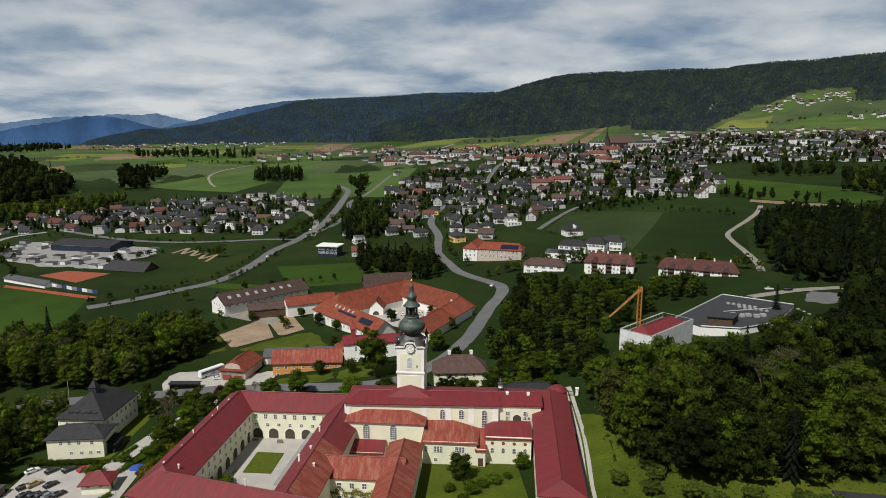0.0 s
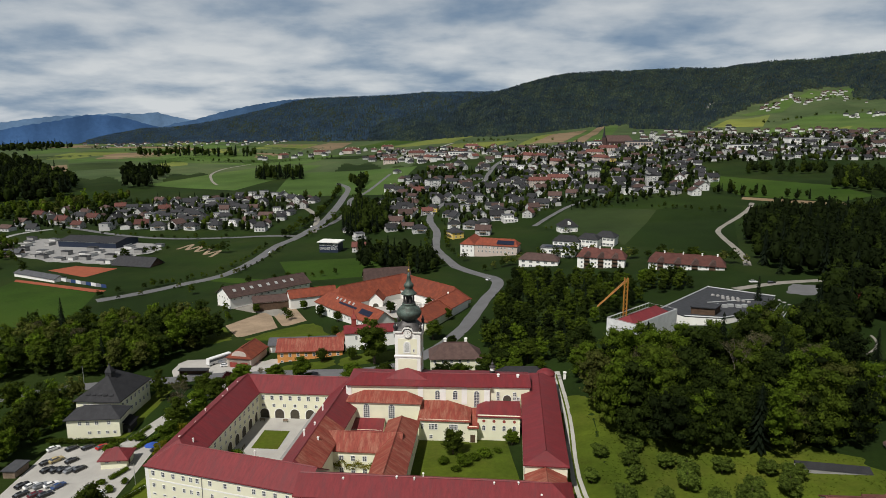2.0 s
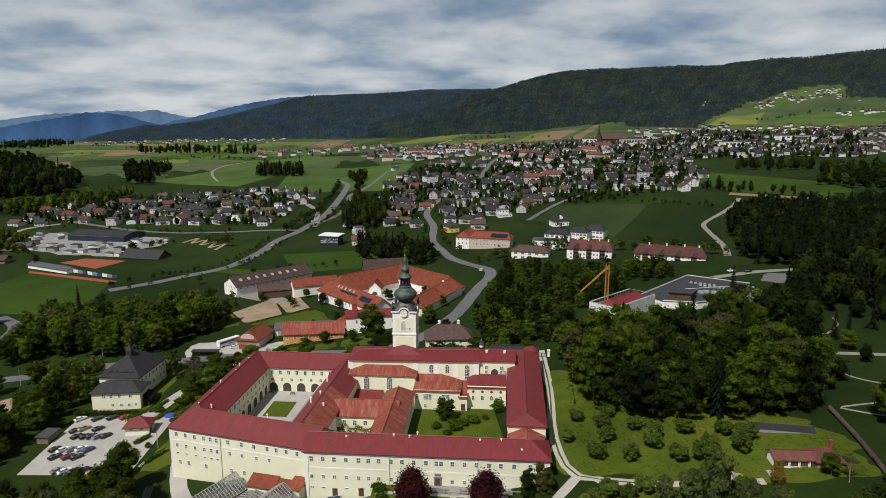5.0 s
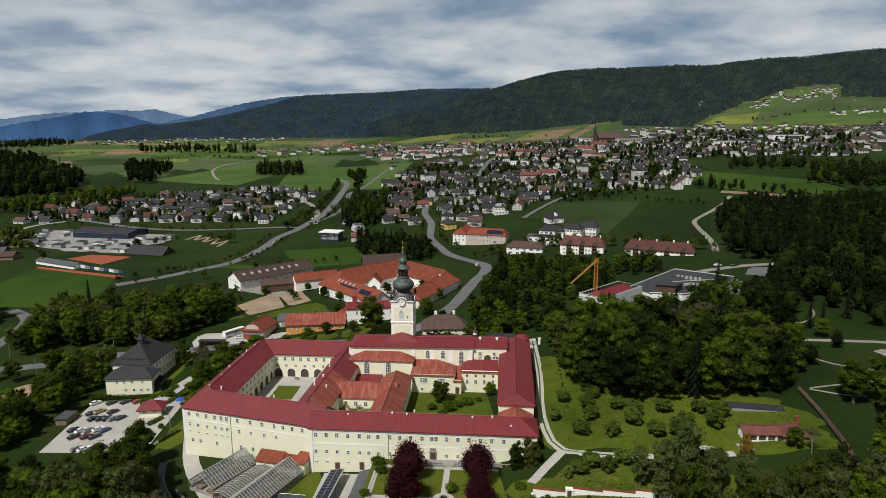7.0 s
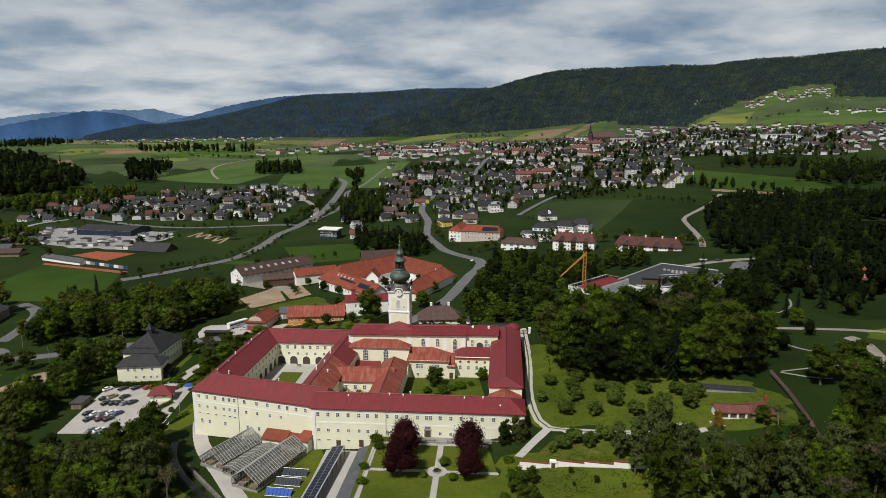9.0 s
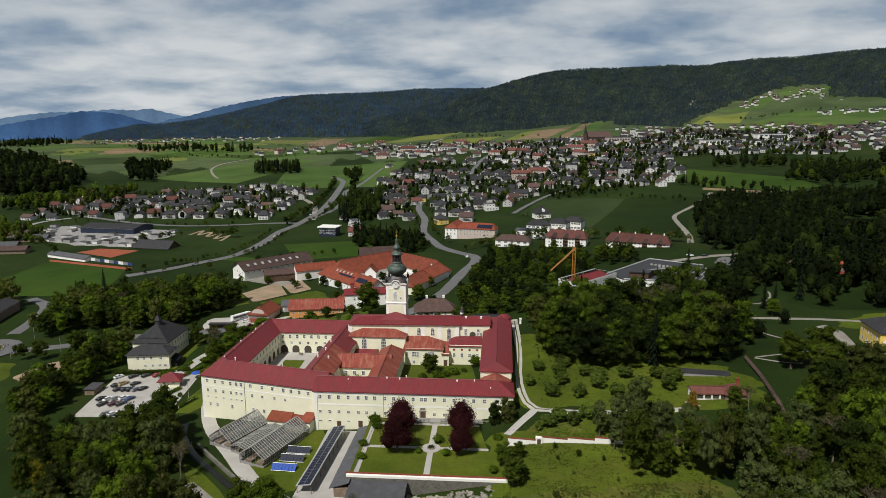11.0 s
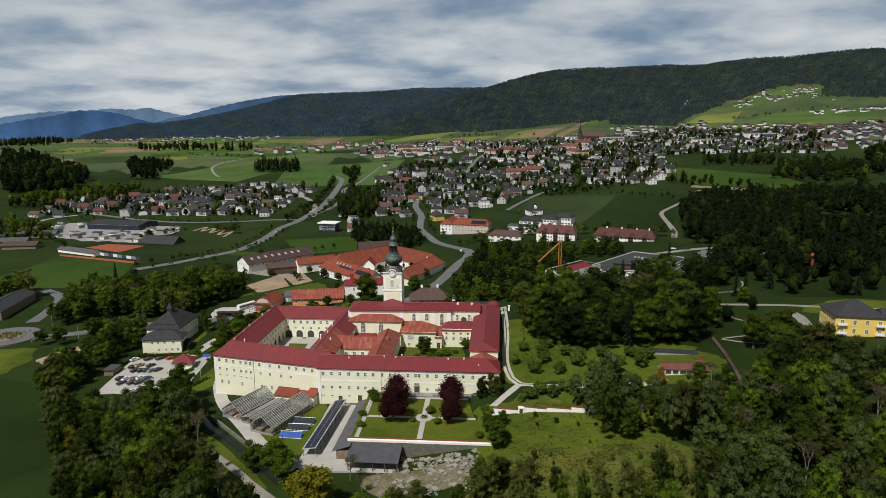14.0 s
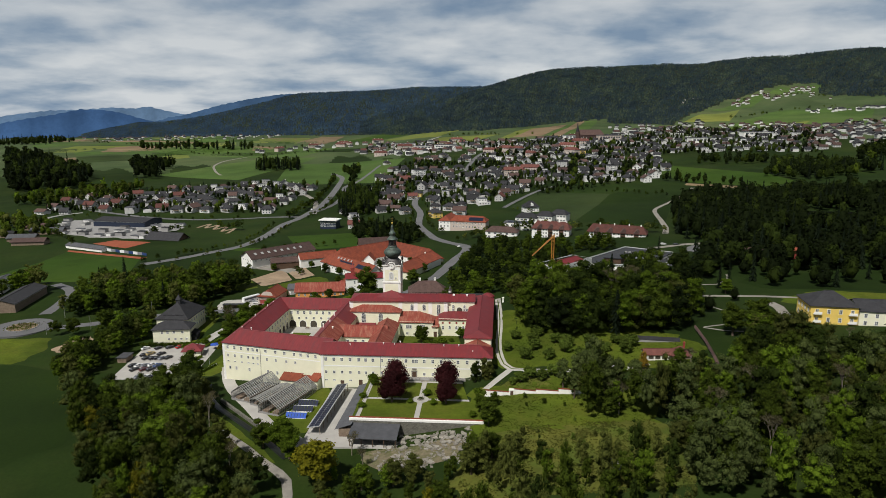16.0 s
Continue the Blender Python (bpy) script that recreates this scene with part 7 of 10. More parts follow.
def wood(name, poly, spacing, mixm, s_lo, s_hi, label, n=150, size=0.7, seed=1, pad=2.5, slim=(0.9, 1.0)):
    """A stand of trees inside a polygon, one mesh per leaf colour; mixm: (material, share, conifer?)."""
    rng = random.Random(seed)
    xs, ys = [p[0] for p in poly], [p[1] for p in poly]
    spots = []
    y = min(ys)
    while y < max(ys):
        x = min(xs)
        while x < max(xs):
            px, py = x + rng.uniform(-0.42, 0.42) * spacing, y + rng.uniform(-0.42, 0.42) * spacing
            if inside(poly, px, py) and free(px, py, pad):
                spots.append((px, py))
            x += spacing
        y += spacing * 0.9
    total = sum(m[1] for m in mixm)
    bins = [[] for _ in mixm]
    for sp in spots:
        u = rng.uniform(0, total)
        for k, m in enumerate(mixm):
            u -= m[1]
            if u <= 0 or k == len(mixm) - 1:
                bins[k].append(sp)
                break
    for k, (mat, share, conifer) in enumerate(mixm):
        if not bins[k]:
            continue
        Vs, Qs, Cv, Cf, off, coff = [], [], [], [], 0, 0
        protos = []
        for q in range(3):
            if conifer:
                g = conifer_geo(np.random.default_rng(90 + q), 16, 3.2, *((13, 10) if n > 600 else (7, 6)))
                protos.append((np.array(g.v), np.array(g.f), np.zeros((0, 3)), []))
            else:
                protos.append(lod(100 + q + 7 * k + seed, n, size))
        for px, py in bins[k]:
            V, Q, cv, cf = protos[rng.randrange(3)]
            s = rng.uniform(s_lo, s_hi)
            a = rng.uniform(0, 6.28)
            w = s * rng.uniform(*slim)
            c, sn = math.cos(a) * w, math.sin(a) * w
            R = np.array([[c, -sn, 0], [sn, c, 0], [0, 0, s * rng.uniform(0.85, 1.3)]])
            T = np.array([px, py, on_ground(px, py) - 0.3])
            Vs.append(V @ R.T + T)
            Qs.append(Q + off)
            off += len(V)
            if len(cv):
                Cv.append(cv @ R.T + T)
                Cf += [tuple(i + coff for i in f) for f in cf]
                coff += len(cv)
        ex = Geo()
        if Cv:
            ex.v = np.concatenate(Cv).tolist()
            ex.f = Cf
        ob = part(name, fast_mesh(name, np.concatenate(Vs), np.concatenate(Qs), M[mat], ex), None)
        tagged(ob, label, "woodland", kind="stuff")


tufts("grass_tussocks", [(60, -46), (120, -44), (122, -84), (58, -86)], 9000, 0.2, 0.5, "dry_grass", "tussocks of rough yellowish grass", 1)
tufts("grass_tussocks", [(66, -10), (116, -8), (118, -46), (64, -46)], 6000, 0.15, 0.35, "lawn", "tussocks of longer green grass", 2)
tufts("grass_tussocks", [(78, 1), (150, -4), (150, 24), (78, 60)], 6000, 0.15, 0.35, "lawn", "tussocks of orchard grass", 3)
MIX = [("leaf", 4, False), ("leaf_light", 2.5, False), ("leaf_dark", 3, False), ("leaf_olive", 1.5, False)]
# DARK and PARK carry the cloud shadow over these woods in darker leaves
DARK = [("leaf_dark", 3.5, False), ("leaf", 0.9, False), ("needle", 1.2, True), ("leaf_shade", 3, False)]
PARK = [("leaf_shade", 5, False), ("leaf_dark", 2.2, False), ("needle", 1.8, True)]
wood("east_wood", [(78, 42), (97, 27), (128, 25), (148, 24), (160, 43), (172, 80), (160, 106), (148, 108), (126, 99), (98, 94), (78, 92), (76, 70)], 6.4, [("leaf_dark", 4.4, False), ("leaf_shade", 0.7, False), ("leaf", 2.8, False), ("leaf_light", 1.6, False), ("needle", 0.7, True), ("leaf_olive", 0.8, False)], 1.0, 1.6, "dense mixed wood of tall green trees", 1700, 0.22, 1)
wood("west_wood", [(-171, 92), (-205, 131), (-245, 140), (-290, 165), (-250, 176), (-201, 174), (-168, 175), (-138, 184), (-109, 182), (-84, 158), (-97, 148), (-100, 126), (-112, 118), (-140, 112), (-160, 118)], 7.0, MIX + [("needle", 0.8, True)], 0.8, 1.3, "riverside wood of green and olive trees", 900, 0.30, 2)
wood("south_west_wood", [(-99, -8), (-70, -8), (-50, -10), (-36, -22), (-24, -42), (-12, -58), (-4, -72), (10, -78), (4, -92), (-40, -92), (-72, -48), (-98, -16), (-108, 6)], 6.4, [("leaf", 4, False), ("leaf_light", 2.6, False), ("leaf_dark", 1.6, False), ("leaf_olive", 3, False), ("leaf_gold", 0.3, False), ("leaf_birch", 2, False)], 0.6, 1.35, "riverside wood of green trees below the car park", 1600, 0.21, 3, slim=(0.55, 1.0))
wood("parking_wood", [(-145, 86), (-120, 80), (-108, 60), (-112, 30), (-110, 6), (-131, 18), (-130, 40)], 6.2, MIX, 0.55, 0.9, "belt of green trees beside the car park", 1300, 0.25, 4)
wood("south_east_wood", [(100, -26), (118, -28), (150, -20), (163, -6), (178, -12), (230, -20), (240, -44), (170, -100), (118, -92), (122, -62), (118, -48), (99, -44)], 6.0, [("leaf", 3.6, False), ("leaf_olive", 3.2, False), ("leaf_light", 3.0, False), ("leaf_dark", 1.0, False), ("leaf_birch", 3.2, False)], 0.55, 1.4, "sunny wood of green and olive trees below the park", 1500, 0.22, 5, slim=(0.5, 0.95))
for x, y, sc_ in ((121, -33, 1.0), (136, -52, 1.2), (152, -40, 1.3), (168, -62, 1.2), (104, -28, 0.9), (110, -40, 1.0), (180, -40, 1.1), (146, -70, 1.1)):
    tree("twiggy", x, y, sc_, None, "in the wood", 1.15)
wood("meadow_shrubs", [(64, -46), (118, -46), (120, -66), (60, -68)], 8.5, [("leaf_olive", 3, False), ("leaf_orchard", 2, False)], 0.14, 0.34, "scattered olive shrubs on the rough meadow", 700, 0.5, 29)
wood("meadow_shrubs", [(66, -22), (96, -26), (98, -44), (66, -42)], 10, [("leaf", 2, False), ("leaf_orchard", 1, False)], 0.12, 0.26, "scattered green shrubs on the lawn", 700, 0.5, 30)
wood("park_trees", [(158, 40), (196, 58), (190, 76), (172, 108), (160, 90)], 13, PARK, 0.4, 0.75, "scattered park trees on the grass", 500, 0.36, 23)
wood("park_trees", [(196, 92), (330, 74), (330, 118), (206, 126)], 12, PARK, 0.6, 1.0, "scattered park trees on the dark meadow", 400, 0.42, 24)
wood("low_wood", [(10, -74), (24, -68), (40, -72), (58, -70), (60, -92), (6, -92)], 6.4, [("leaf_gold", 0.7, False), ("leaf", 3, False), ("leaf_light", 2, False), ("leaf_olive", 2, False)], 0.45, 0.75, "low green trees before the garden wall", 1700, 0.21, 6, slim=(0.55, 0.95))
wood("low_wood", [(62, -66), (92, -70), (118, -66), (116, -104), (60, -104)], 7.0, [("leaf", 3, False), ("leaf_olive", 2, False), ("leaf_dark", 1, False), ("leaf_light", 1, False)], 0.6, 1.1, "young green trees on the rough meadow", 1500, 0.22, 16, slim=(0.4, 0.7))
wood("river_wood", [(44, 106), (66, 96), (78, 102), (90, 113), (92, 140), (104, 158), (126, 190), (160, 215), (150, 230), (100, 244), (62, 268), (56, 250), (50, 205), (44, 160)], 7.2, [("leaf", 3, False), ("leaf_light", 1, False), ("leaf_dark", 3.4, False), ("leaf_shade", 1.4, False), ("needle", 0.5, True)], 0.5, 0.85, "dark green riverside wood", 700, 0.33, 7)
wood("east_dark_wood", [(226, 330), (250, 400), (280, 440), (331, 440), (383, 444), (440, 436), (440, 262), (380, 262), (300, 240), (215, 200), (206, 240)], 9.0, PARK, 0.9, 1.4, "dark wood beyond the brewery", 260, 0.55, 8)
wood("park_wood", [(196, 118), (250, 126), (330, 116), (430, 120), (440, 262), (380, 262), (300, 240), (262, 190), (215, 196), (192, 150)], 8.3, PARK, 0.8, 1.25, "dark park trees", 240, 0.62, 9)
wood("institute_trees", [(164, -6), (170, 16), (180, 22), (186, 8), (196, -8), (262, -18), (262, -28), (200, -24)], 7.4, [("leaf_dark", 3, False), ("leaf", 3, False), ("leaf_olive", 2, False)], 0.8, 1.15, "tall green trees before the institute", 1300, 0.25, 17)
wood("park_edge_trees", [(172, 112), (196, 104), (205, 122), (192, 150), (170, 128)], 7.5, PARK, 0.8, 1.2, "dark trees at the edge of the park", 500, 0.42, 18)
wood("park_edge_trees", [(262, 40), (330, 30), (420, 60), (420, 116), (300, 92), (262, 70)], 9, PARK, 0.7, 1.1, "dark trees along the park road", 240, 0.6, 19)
wood("north_trees", [(8, 92), (40, 90), (64, 96), (60, 112), (40, 116), (14, 108)], 7, [("leaf", 3, False), ("leaf_light", 1.5, False), ("leaf_dark", 2, False)], 0.4, 0.75, "green garden trees behind the church", 900, 0.27, 22)
wood("road_side_trees", [(-168, 72), (-122, 98), (-72, 104), (-72, 94), (-110, 86), (-108, 64), (-146, 52)], 7.4, MIX, 0.55, 0.95, "green trees between the road and the manor", 900, 0.29, 25)
wood("road_side_trees", [(-150, 112), (-112, 118), (-96, 130), (-92, 150), (-84, 162), (-98, 176), (-112, 130)], 7.4, MIX, 0.55, 1.0, "green trees behind the road", 700, 0.32, 26)
wood("road_side_trees", [(-128, 52), (-108, 58), (-106, 20), (-112, 4), (-126, 16)], 7, MIX, 0.55, 0.95, "green trees beside the car park", 900, 0.29, 27)
wood("town_trees", [(-114, 515), (-112, 583), (-70, 568), (-55, 474), (-87, 437)], 7.5, [("needle", 2, True), ("leaf_dark", 2, False)], 0.9, 1.3, "dark conifers beside the main road", 120, 0.9, 10)
wood("brook_trees", [(-50, 316), (-60, 366), (16, 345), (30, 300), (-10, 290)], 7.5, DARK, 0.7, 1.1, "dark green trees along the brook", 160, 0.8, 11)
wood("hill_wood", [(-740, 801), (-1144, 1336), (-988, 1240), (-624, 861), (-553, 722), (-620, 661)], 15, PARK, 1.3, 1.9, "dark wooded hillock", 90, 1.1, 12)
wood("hill_wood", [(-535, 833), (-659, 1050), (-623, 1058), (-569, 1064), (-491, 821)], 15, PARK, 1.2, 1.7, "dark wooded hillock", 90, 1.1, 20)
wood("works_trees", [(-470, 436), (-400, 436), (-350, 352), (-392, 336)], 11, MIX, 0.7, 1.2, "green trees beside the works", 200, 0.6, 21)
wood("copse", [(-354, 928), (-388, 1010), (-299, 1019), (-271, 932)], 11, [("needle", 2, True), ("leaf_dark", 1, False)], 1.1, 1.6, "dark copse on the meadow", 60, 1.4, 13)
wood("left_trees", [(-560, 560), (-500, 560), (-440, 640), (-455, 720), (-520, 690)], 12, MIX, 0.8, 1.3, "trees behind the settlement", 90, 1.1, 14)
wood("road_trees", [(-160, 690), (-120, 560), (-108, 600), (-130, 700), (-150, 860), (-190, 860)], 10, DARK, 0.8, 1.2, "trees along the main road", 90, 1.1, 15)


def forest(name, seed, n, table, az_lo, az_hi, label, mats, start=1.0):
    """Far forest on a ridge: thousands of small crowns, pointed spruces and rounder broadleaf trees, one mesh a colour."""
    rng = np.random.default_rng(seed)
    AZ, EL, R1, R0 = table
    az = rng.uniform(az_lo, az_hi, n)
    r0, r1 = np.interp(az, AZ, R0), np.interp(az, AZ, R1)
    r = r0 * start + (r1 * 1.01 - r0 * start) * rng.random(n) ** 0.9
    x, y = 45 + r * np.sin(np.radians(az)), -130 + r * np.cos(np.radians(az))
    z = height(x, y) - 2
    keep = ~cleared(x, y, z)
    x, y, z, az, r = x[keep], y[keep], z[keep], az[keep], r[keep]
    # stands of one kind: broad belts rather than single trees
    stand = np.sin(az * 1.9 + r / 210) + np.sin(az * 5.1 - r / 130) + 1.6 * rng.normal(size=len(x))
    cut = np.quantile(stand, np.cumsum([0.0] + [m[1] for m in mats]) / sum(m[1] for m in mats))
    for k, (mat, share, pointed) in enumerate(mats):
        q = (stand >= cut[k]) & (stand <= cut[k + 1])
        X, Y, Z = x[q], y[q], z[q]
        c = len(X)
        h = rng.uniform(7, 12, c) if pointed else rng.uniform(5, 8, c)
        w = rng.uniform(2.8, 4.6, c) if pointed else rng.uniform(4.0, 6.5, c)
        V = [np.stack([X + w * math.cos(1.57 * j + 0.4) * rng.uniform(0.7, 1.3, c), Y + w * math.sin(1.57 * j + 0.4), Z + h * 0.2], -1) for j in range(4)]
        if pointed:
            V.append(np.stack([X, Y, Z + h], -1))
            F = [(j, (j + 1) % 4, 4) for j in range(4)]
        else:
            V += [np.stack([X + 0.5 * w * math.cos(1.57 * j + 0.9), Y + 0.5 * w * math.sin(1.57 * j + 0.9), Z + h * rng.uniform(0.85, 1.1, c)], -1) for j in range(4)]
            F = [q for j in range(4) for q in ((j, (j + 1) % 4, 4 + j), ((j + 1) % 4, 4 + (j + 1) % 4, 4 + j))] + [(4, 5, 6), (4, 6, 7)]
        m = len(V)
        V = np.stack(V, 1).reshape(-1, 3)
        F = (np.array(F)[None] + (np.arange(c) * m)[:, None, None]).reshape(-1, 3)
        tagged(part(name, fast_mesh(name, V, F, M[mat]), None), label, "forest", kind="stuff")


MID, NEAR = (MID_AZ, MID_EL, MID_R, MID_FOOT), (NEAR_AZ, NEAR_EL, NEAR_R, NEAR_FOOT)
# the haze over both ridges is put into the trees' bluish base colours
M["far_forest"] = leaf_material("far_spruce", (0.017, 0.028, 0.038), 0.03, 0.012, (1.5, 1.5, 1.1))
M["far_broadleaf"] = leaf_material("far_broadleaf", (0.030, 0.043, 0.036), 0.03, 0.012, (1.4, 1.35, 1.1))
M["hazy_spruce"] = leaf_material("distant_spruce", (0.024, 0.044, 0.078), 0.03, 0.01, (1.3, 1.3, 1.2))
forest("far_forest", 3, 34000, MID, -33, 1, "distant spruce forest on the mountains, tinted with blue haze", (("hazy_spruce", 3, True), ("far_broadleaf", 1, False)))
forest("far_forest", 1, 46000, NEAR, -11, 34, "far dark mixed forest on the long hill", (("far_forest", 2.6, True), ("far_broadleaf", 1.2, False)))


# ---- the town ----
HOUSE_LABEL = {0: "white gabled house with a dark tile roof", 1: "white gabled house with a brown tile roof", 2: "white house with a red tile roof", 3: "white flat-roofed modern house",
               4: "white house with a dark hipped roof", 5: "pale apartment block with balconies", 6: "yellow house with a dark hipped roof", 7: "long row house with a brown-red roof"}
HOUSE_NAME = {0: "gabled_house", 1: "brown_roofed_house", 2: "red_roofed_house", 3: "flat_roofed_house", 4: "hipped_house", 5: "apartment_block", 6: "yellow_house", 7: "row_house"}
HOUSES = {}
small_win = window_mesh(1.2, 1.3, bars=(0, 0), surround=0.1)


def simple_windows(parent, spots):
    for x, y, z, turn in spots:
        part("window", small_win, None, parent, at=pose(x, y, z, 0, 0, turn))


def build_house(kind, at, label, far=False):
    hs = thing(HOUSE_NAME[kind], at, label, "house", "houses of the town")
    if kind in (0, 1, 2, 4, 6):
        L, W, ze, zr = {0: (12, 9.5, 5.6, 9.4), 1: (13, 10, 5.4, 9.0), 2: (12.5, 10, 5.2, 8.8), 4: (14, 11, 5.4, 8.6), 6: (13, 10.5, 6.0, 9.4)}[kind]
        hips = (4.6, 4.6) if kind in (4, 6) else (0, 0)
        roof = {0: "roof_dark", 1: "roof_brown", 2: "roof_town", 4: "roof_dark", 6: "roof_dark"}[kind]
        m = Matrix.Translation((-L / 2, 0, 0))
        g = Geo().box(0, -W / 2, -3, L, W / 2, ze)
        if not hips[0]:
            for x in (0.0, L - 0.25):
                g.add([(q, y, z) for q in (x, x + 0.25) for y, z in ((-W / 2, ze), (W / 2, ze), (0, zr - 0.3))], [(0, 2, 1), (3, 4, 5), (0, 1, 4, 3), (1, 2, 5, 4), (2, 0, 3, 5)])
        part("wall", g, M["yellow" if kind == 6 else "town"], hs, at=m)
        part("roof", roof_mesh(L, W, ze, zr, hips, 0.7), M[roof], hs, at=m)
        chimney(hs, L * 0.15, 0.6, zr - 0.3, 1.2, 0.7, "white" if kind != 2 else "red_paint")
        sp = [(x, -W / 2, z, 0) for x in ((-L * 0.3, L * 0.3) if far else (-L * 0.3, L * 0.08, L * 0.34)) for z in (1.5, 4.2)]
        if not far:
            sp += [(-L / 2, y, z, -90) for y in (-W * 0.22, W * 0.22) for z in (1.5, 4.2)] + [(L / 2, y, z, 90) for y in (-W * 0.22, W * 0.22) for z in (1.5, 4.2)]
            part("balcony", Geo().box(-L * 0.2, -W / 2 - 1.4, 2.6, L * 0.25, -W / 2, 2.8).box(-L * 0.2, -W / 2 - 1.42, 2.8, L * 0.25, -W / 2 - 1.34, 3.7), M["wood"], hs)
        simple_windows(hs, sp)
    elif kind == 3:
        part("wall", Geo().box(-6.5, -5, -3, 6.5, 5, 3.4).box(-6.5, -3.6, 3.4, 3.2, 5, 6.4), M["town"], hs)
        part("roof", Geo().box(-6.7, -3.8, 6.4, 3.4, 5.2, 6.75).box(3.2, -5.2, 3.4, 6.7, 5.2, 3.7), M["roof_grey"], hs)
        simple_windows(hs, [(x, -5, 1.6, 0) for x in (-4.5, -1.5, 1.5, 4.5)] + [(x, -3.6, 4.9, 0) for x in (-4.6, -1.6, 1.4)] + [(-6.5, 1, 4.9, -90), (6.5, 0, 1.6, 90)])
    elif kind == 5:
        part("wall", Geo().box(-8, -6.5, -3, 8, 6.5, 12.4), M["town"], hs)
        part("roof", Geo().box(-8.5, -7, 12.4, 8.5, 7, 13.0).box(-2, -2, 13, 2, 2, 14.6), M["roof_dark"], hs)
        for z in (1.6, 4.5, 7.4, 10.3):
            simple_windows(hs, [(x, -6.5, z, 0) for x in (-6, -2.6, 2.6, 6)] + [(-8, y, z, -90) for y in (-3.5, 0, 3.5)])
            part("balcony", Geo().box(-1.6, -7.8, z - 1.2, 1.6, -6.5, z - 1.0).box(-1.6, -7.85, z - 1.0, 1.6, -7.75, z), M["frame_white"], hs)
    else:
        L, W = 30, 11
        part("wall", Geo().box(-L / 2, -W / 2, -4, L / 2, W / 2, 8.2), M["pink"], hs)
        part("roof", roof_mesh(L, W, 8.2, 12.0, (2, 2), 0.6), M["roof_town"], hs, at=Matrix.Translation((-L / 2, 0, 0)))
        simple_windows(hs, [(-12.5 + 3.6 * k, -W / 2, z, 0) for k in range(8) for z in (1.6, 4.2, 6.8)])
        for x in (-9, 2, 10):
            chimney(hs, x, 0.5, 11.6, 1.4, 0.8)
    return hs


town_rng = random.Random(11)
TAKEN = []


def house(x, y, kind, turn=None, far=False, s=None, where="in the town"):
    x, y = x + town_rng.uniform(-1, 1), y + 6
    turn = turn if turn is not None else town_rng.choice((-20, -8, 0, 14, 28, 75, 95, -60))
    s = s or town_rng.uniform(0.88, 1.12)
    m = pose(x, y, on_ground(x, y) + 0.1, 0, 0, turn) @ Matrix.Diagonal((s, s, s, 1))
    key = (kind, far)
    TAKEN.append((x, y))
    if key in HOUSES:
        return copy_thing(HOUSES[key], m)
    HOUSES[key] = build_house(kind, m, HOUSE_LABEL[kind] + " " + where, far)
    return HOUSES[key]


CENTRE = ((13, 415, 6), (-23, 446, 4), (9, 462, 4), (38, 423, 1), (25, 454, 4), (32, 500, 0), (49, 490, 0), (-1, 519, 4), (18, 548, 3), (80, 496, 2), (61, 477, 3), (98, 543, 0), (114, 583, 1), (72, 561, 0), (74, 624, 4), (96, 614, 1), (135, 599, 1), (158, 622, 0), (167, 591, 4), (198, 667, 0), (148, 689, 3), (196, 600, 3), (222, 598, 3), (243, 585, 4))
UPPER = ((103, 684, 7), (128, 703, 7), (174, 717, 5), (-35, 711, 5), (-53, 684, 2), (-78, 702, 0), (-73, 764, 3), (-6, 621, 0), (-20, 610, 0), (-20, 553, 6), (-25, 537, 2), (-36, 533, 1), (-45, 519, 1), (12, 693, 0), (21, 663, 4), (33, 600, 3), (18, 633, 4), (46, 687, 0), (56, 744, 4), (0, 769, 3), (-4, 879, 0), (-26, 904, 1), (-40, 914, 4), (-54, 879, 1), (262, 572, 1), (236, 655, 5), (50, 540, 1), (66, 590, 4))
HIGH = ((-95, 718, 0), (99, 938, 7), (71, 937, 7), (120, 943, 7), (76, 858, 3), (98, 795, 1), (56, 823, 0), (89, 956, 2), (240, 1013, 7), (207, 979, 1), (213, 907, 2), (228, 890, 6), (118, 821, 4), (127, 787, 0), (232, 817, 3), (31, 858, 0), (-14, 937, 4), (-115, 1188, 7), (-78, 1081, 7), (-112, 909, 4), (37, 943, 1), (27, 884, 1), (22, 852, 4))
WEST = ((-352, 489, 3), (-319, 496, 2), (-370, 535, 0), (-351, 536, 4), (-333, 543, 3), (-361, 589, 0), (-346, 597, 2), (-326, 596, 4), (-366, 659, 0), (-342, 649, 0), (-345, 678, 4), (-304, 611, 4), (-262, 556, 3), (-290, 556, 4), (-263, 490, 4), (-281, 495, 1), (-298, 489, 4), (-238, 495, 4), (-226, 514, 3), (-223, 554, 3), (-250, 594, 0), (-252, 662, 4), (-187, 544, 4), (-213, 671, 0), (-202, 660, 0), (-206, 592, 3))
WEST_2 = ((-394, 502, 2), (-430, 530, 2), (-476, 609, 1), (-436, 582, 1), (-471, 568, 1), (-443, 537, 0), (-390, 671, 1), (-361, 573, 0), (-293, 655, 0), (-316, 656, 3), (-292, 684, 4), (-272, 736, 3), (-286, 726, 3), (-276, 602, 0), (-338, 698, 3), (-417, 624, 2), (-488, 575, 2), (-435, 566, 4), (-183, 618, 1), (-299, 564, 0), (-402, 543, 2), (-262, 722, 3), (-250, 716, 3), (-236, 705, 0), (-240, 640, 0), (-280, 632, 4), (-320, 620, 0), (-265, 690, 3))
for block in (CENTRE, UPPER, HIGH, WEST, WEST_2):
    for x, y, k in block:
        house(x, y, k)
house(-74, 423, 3)
house(-64, 373, 2, 5)


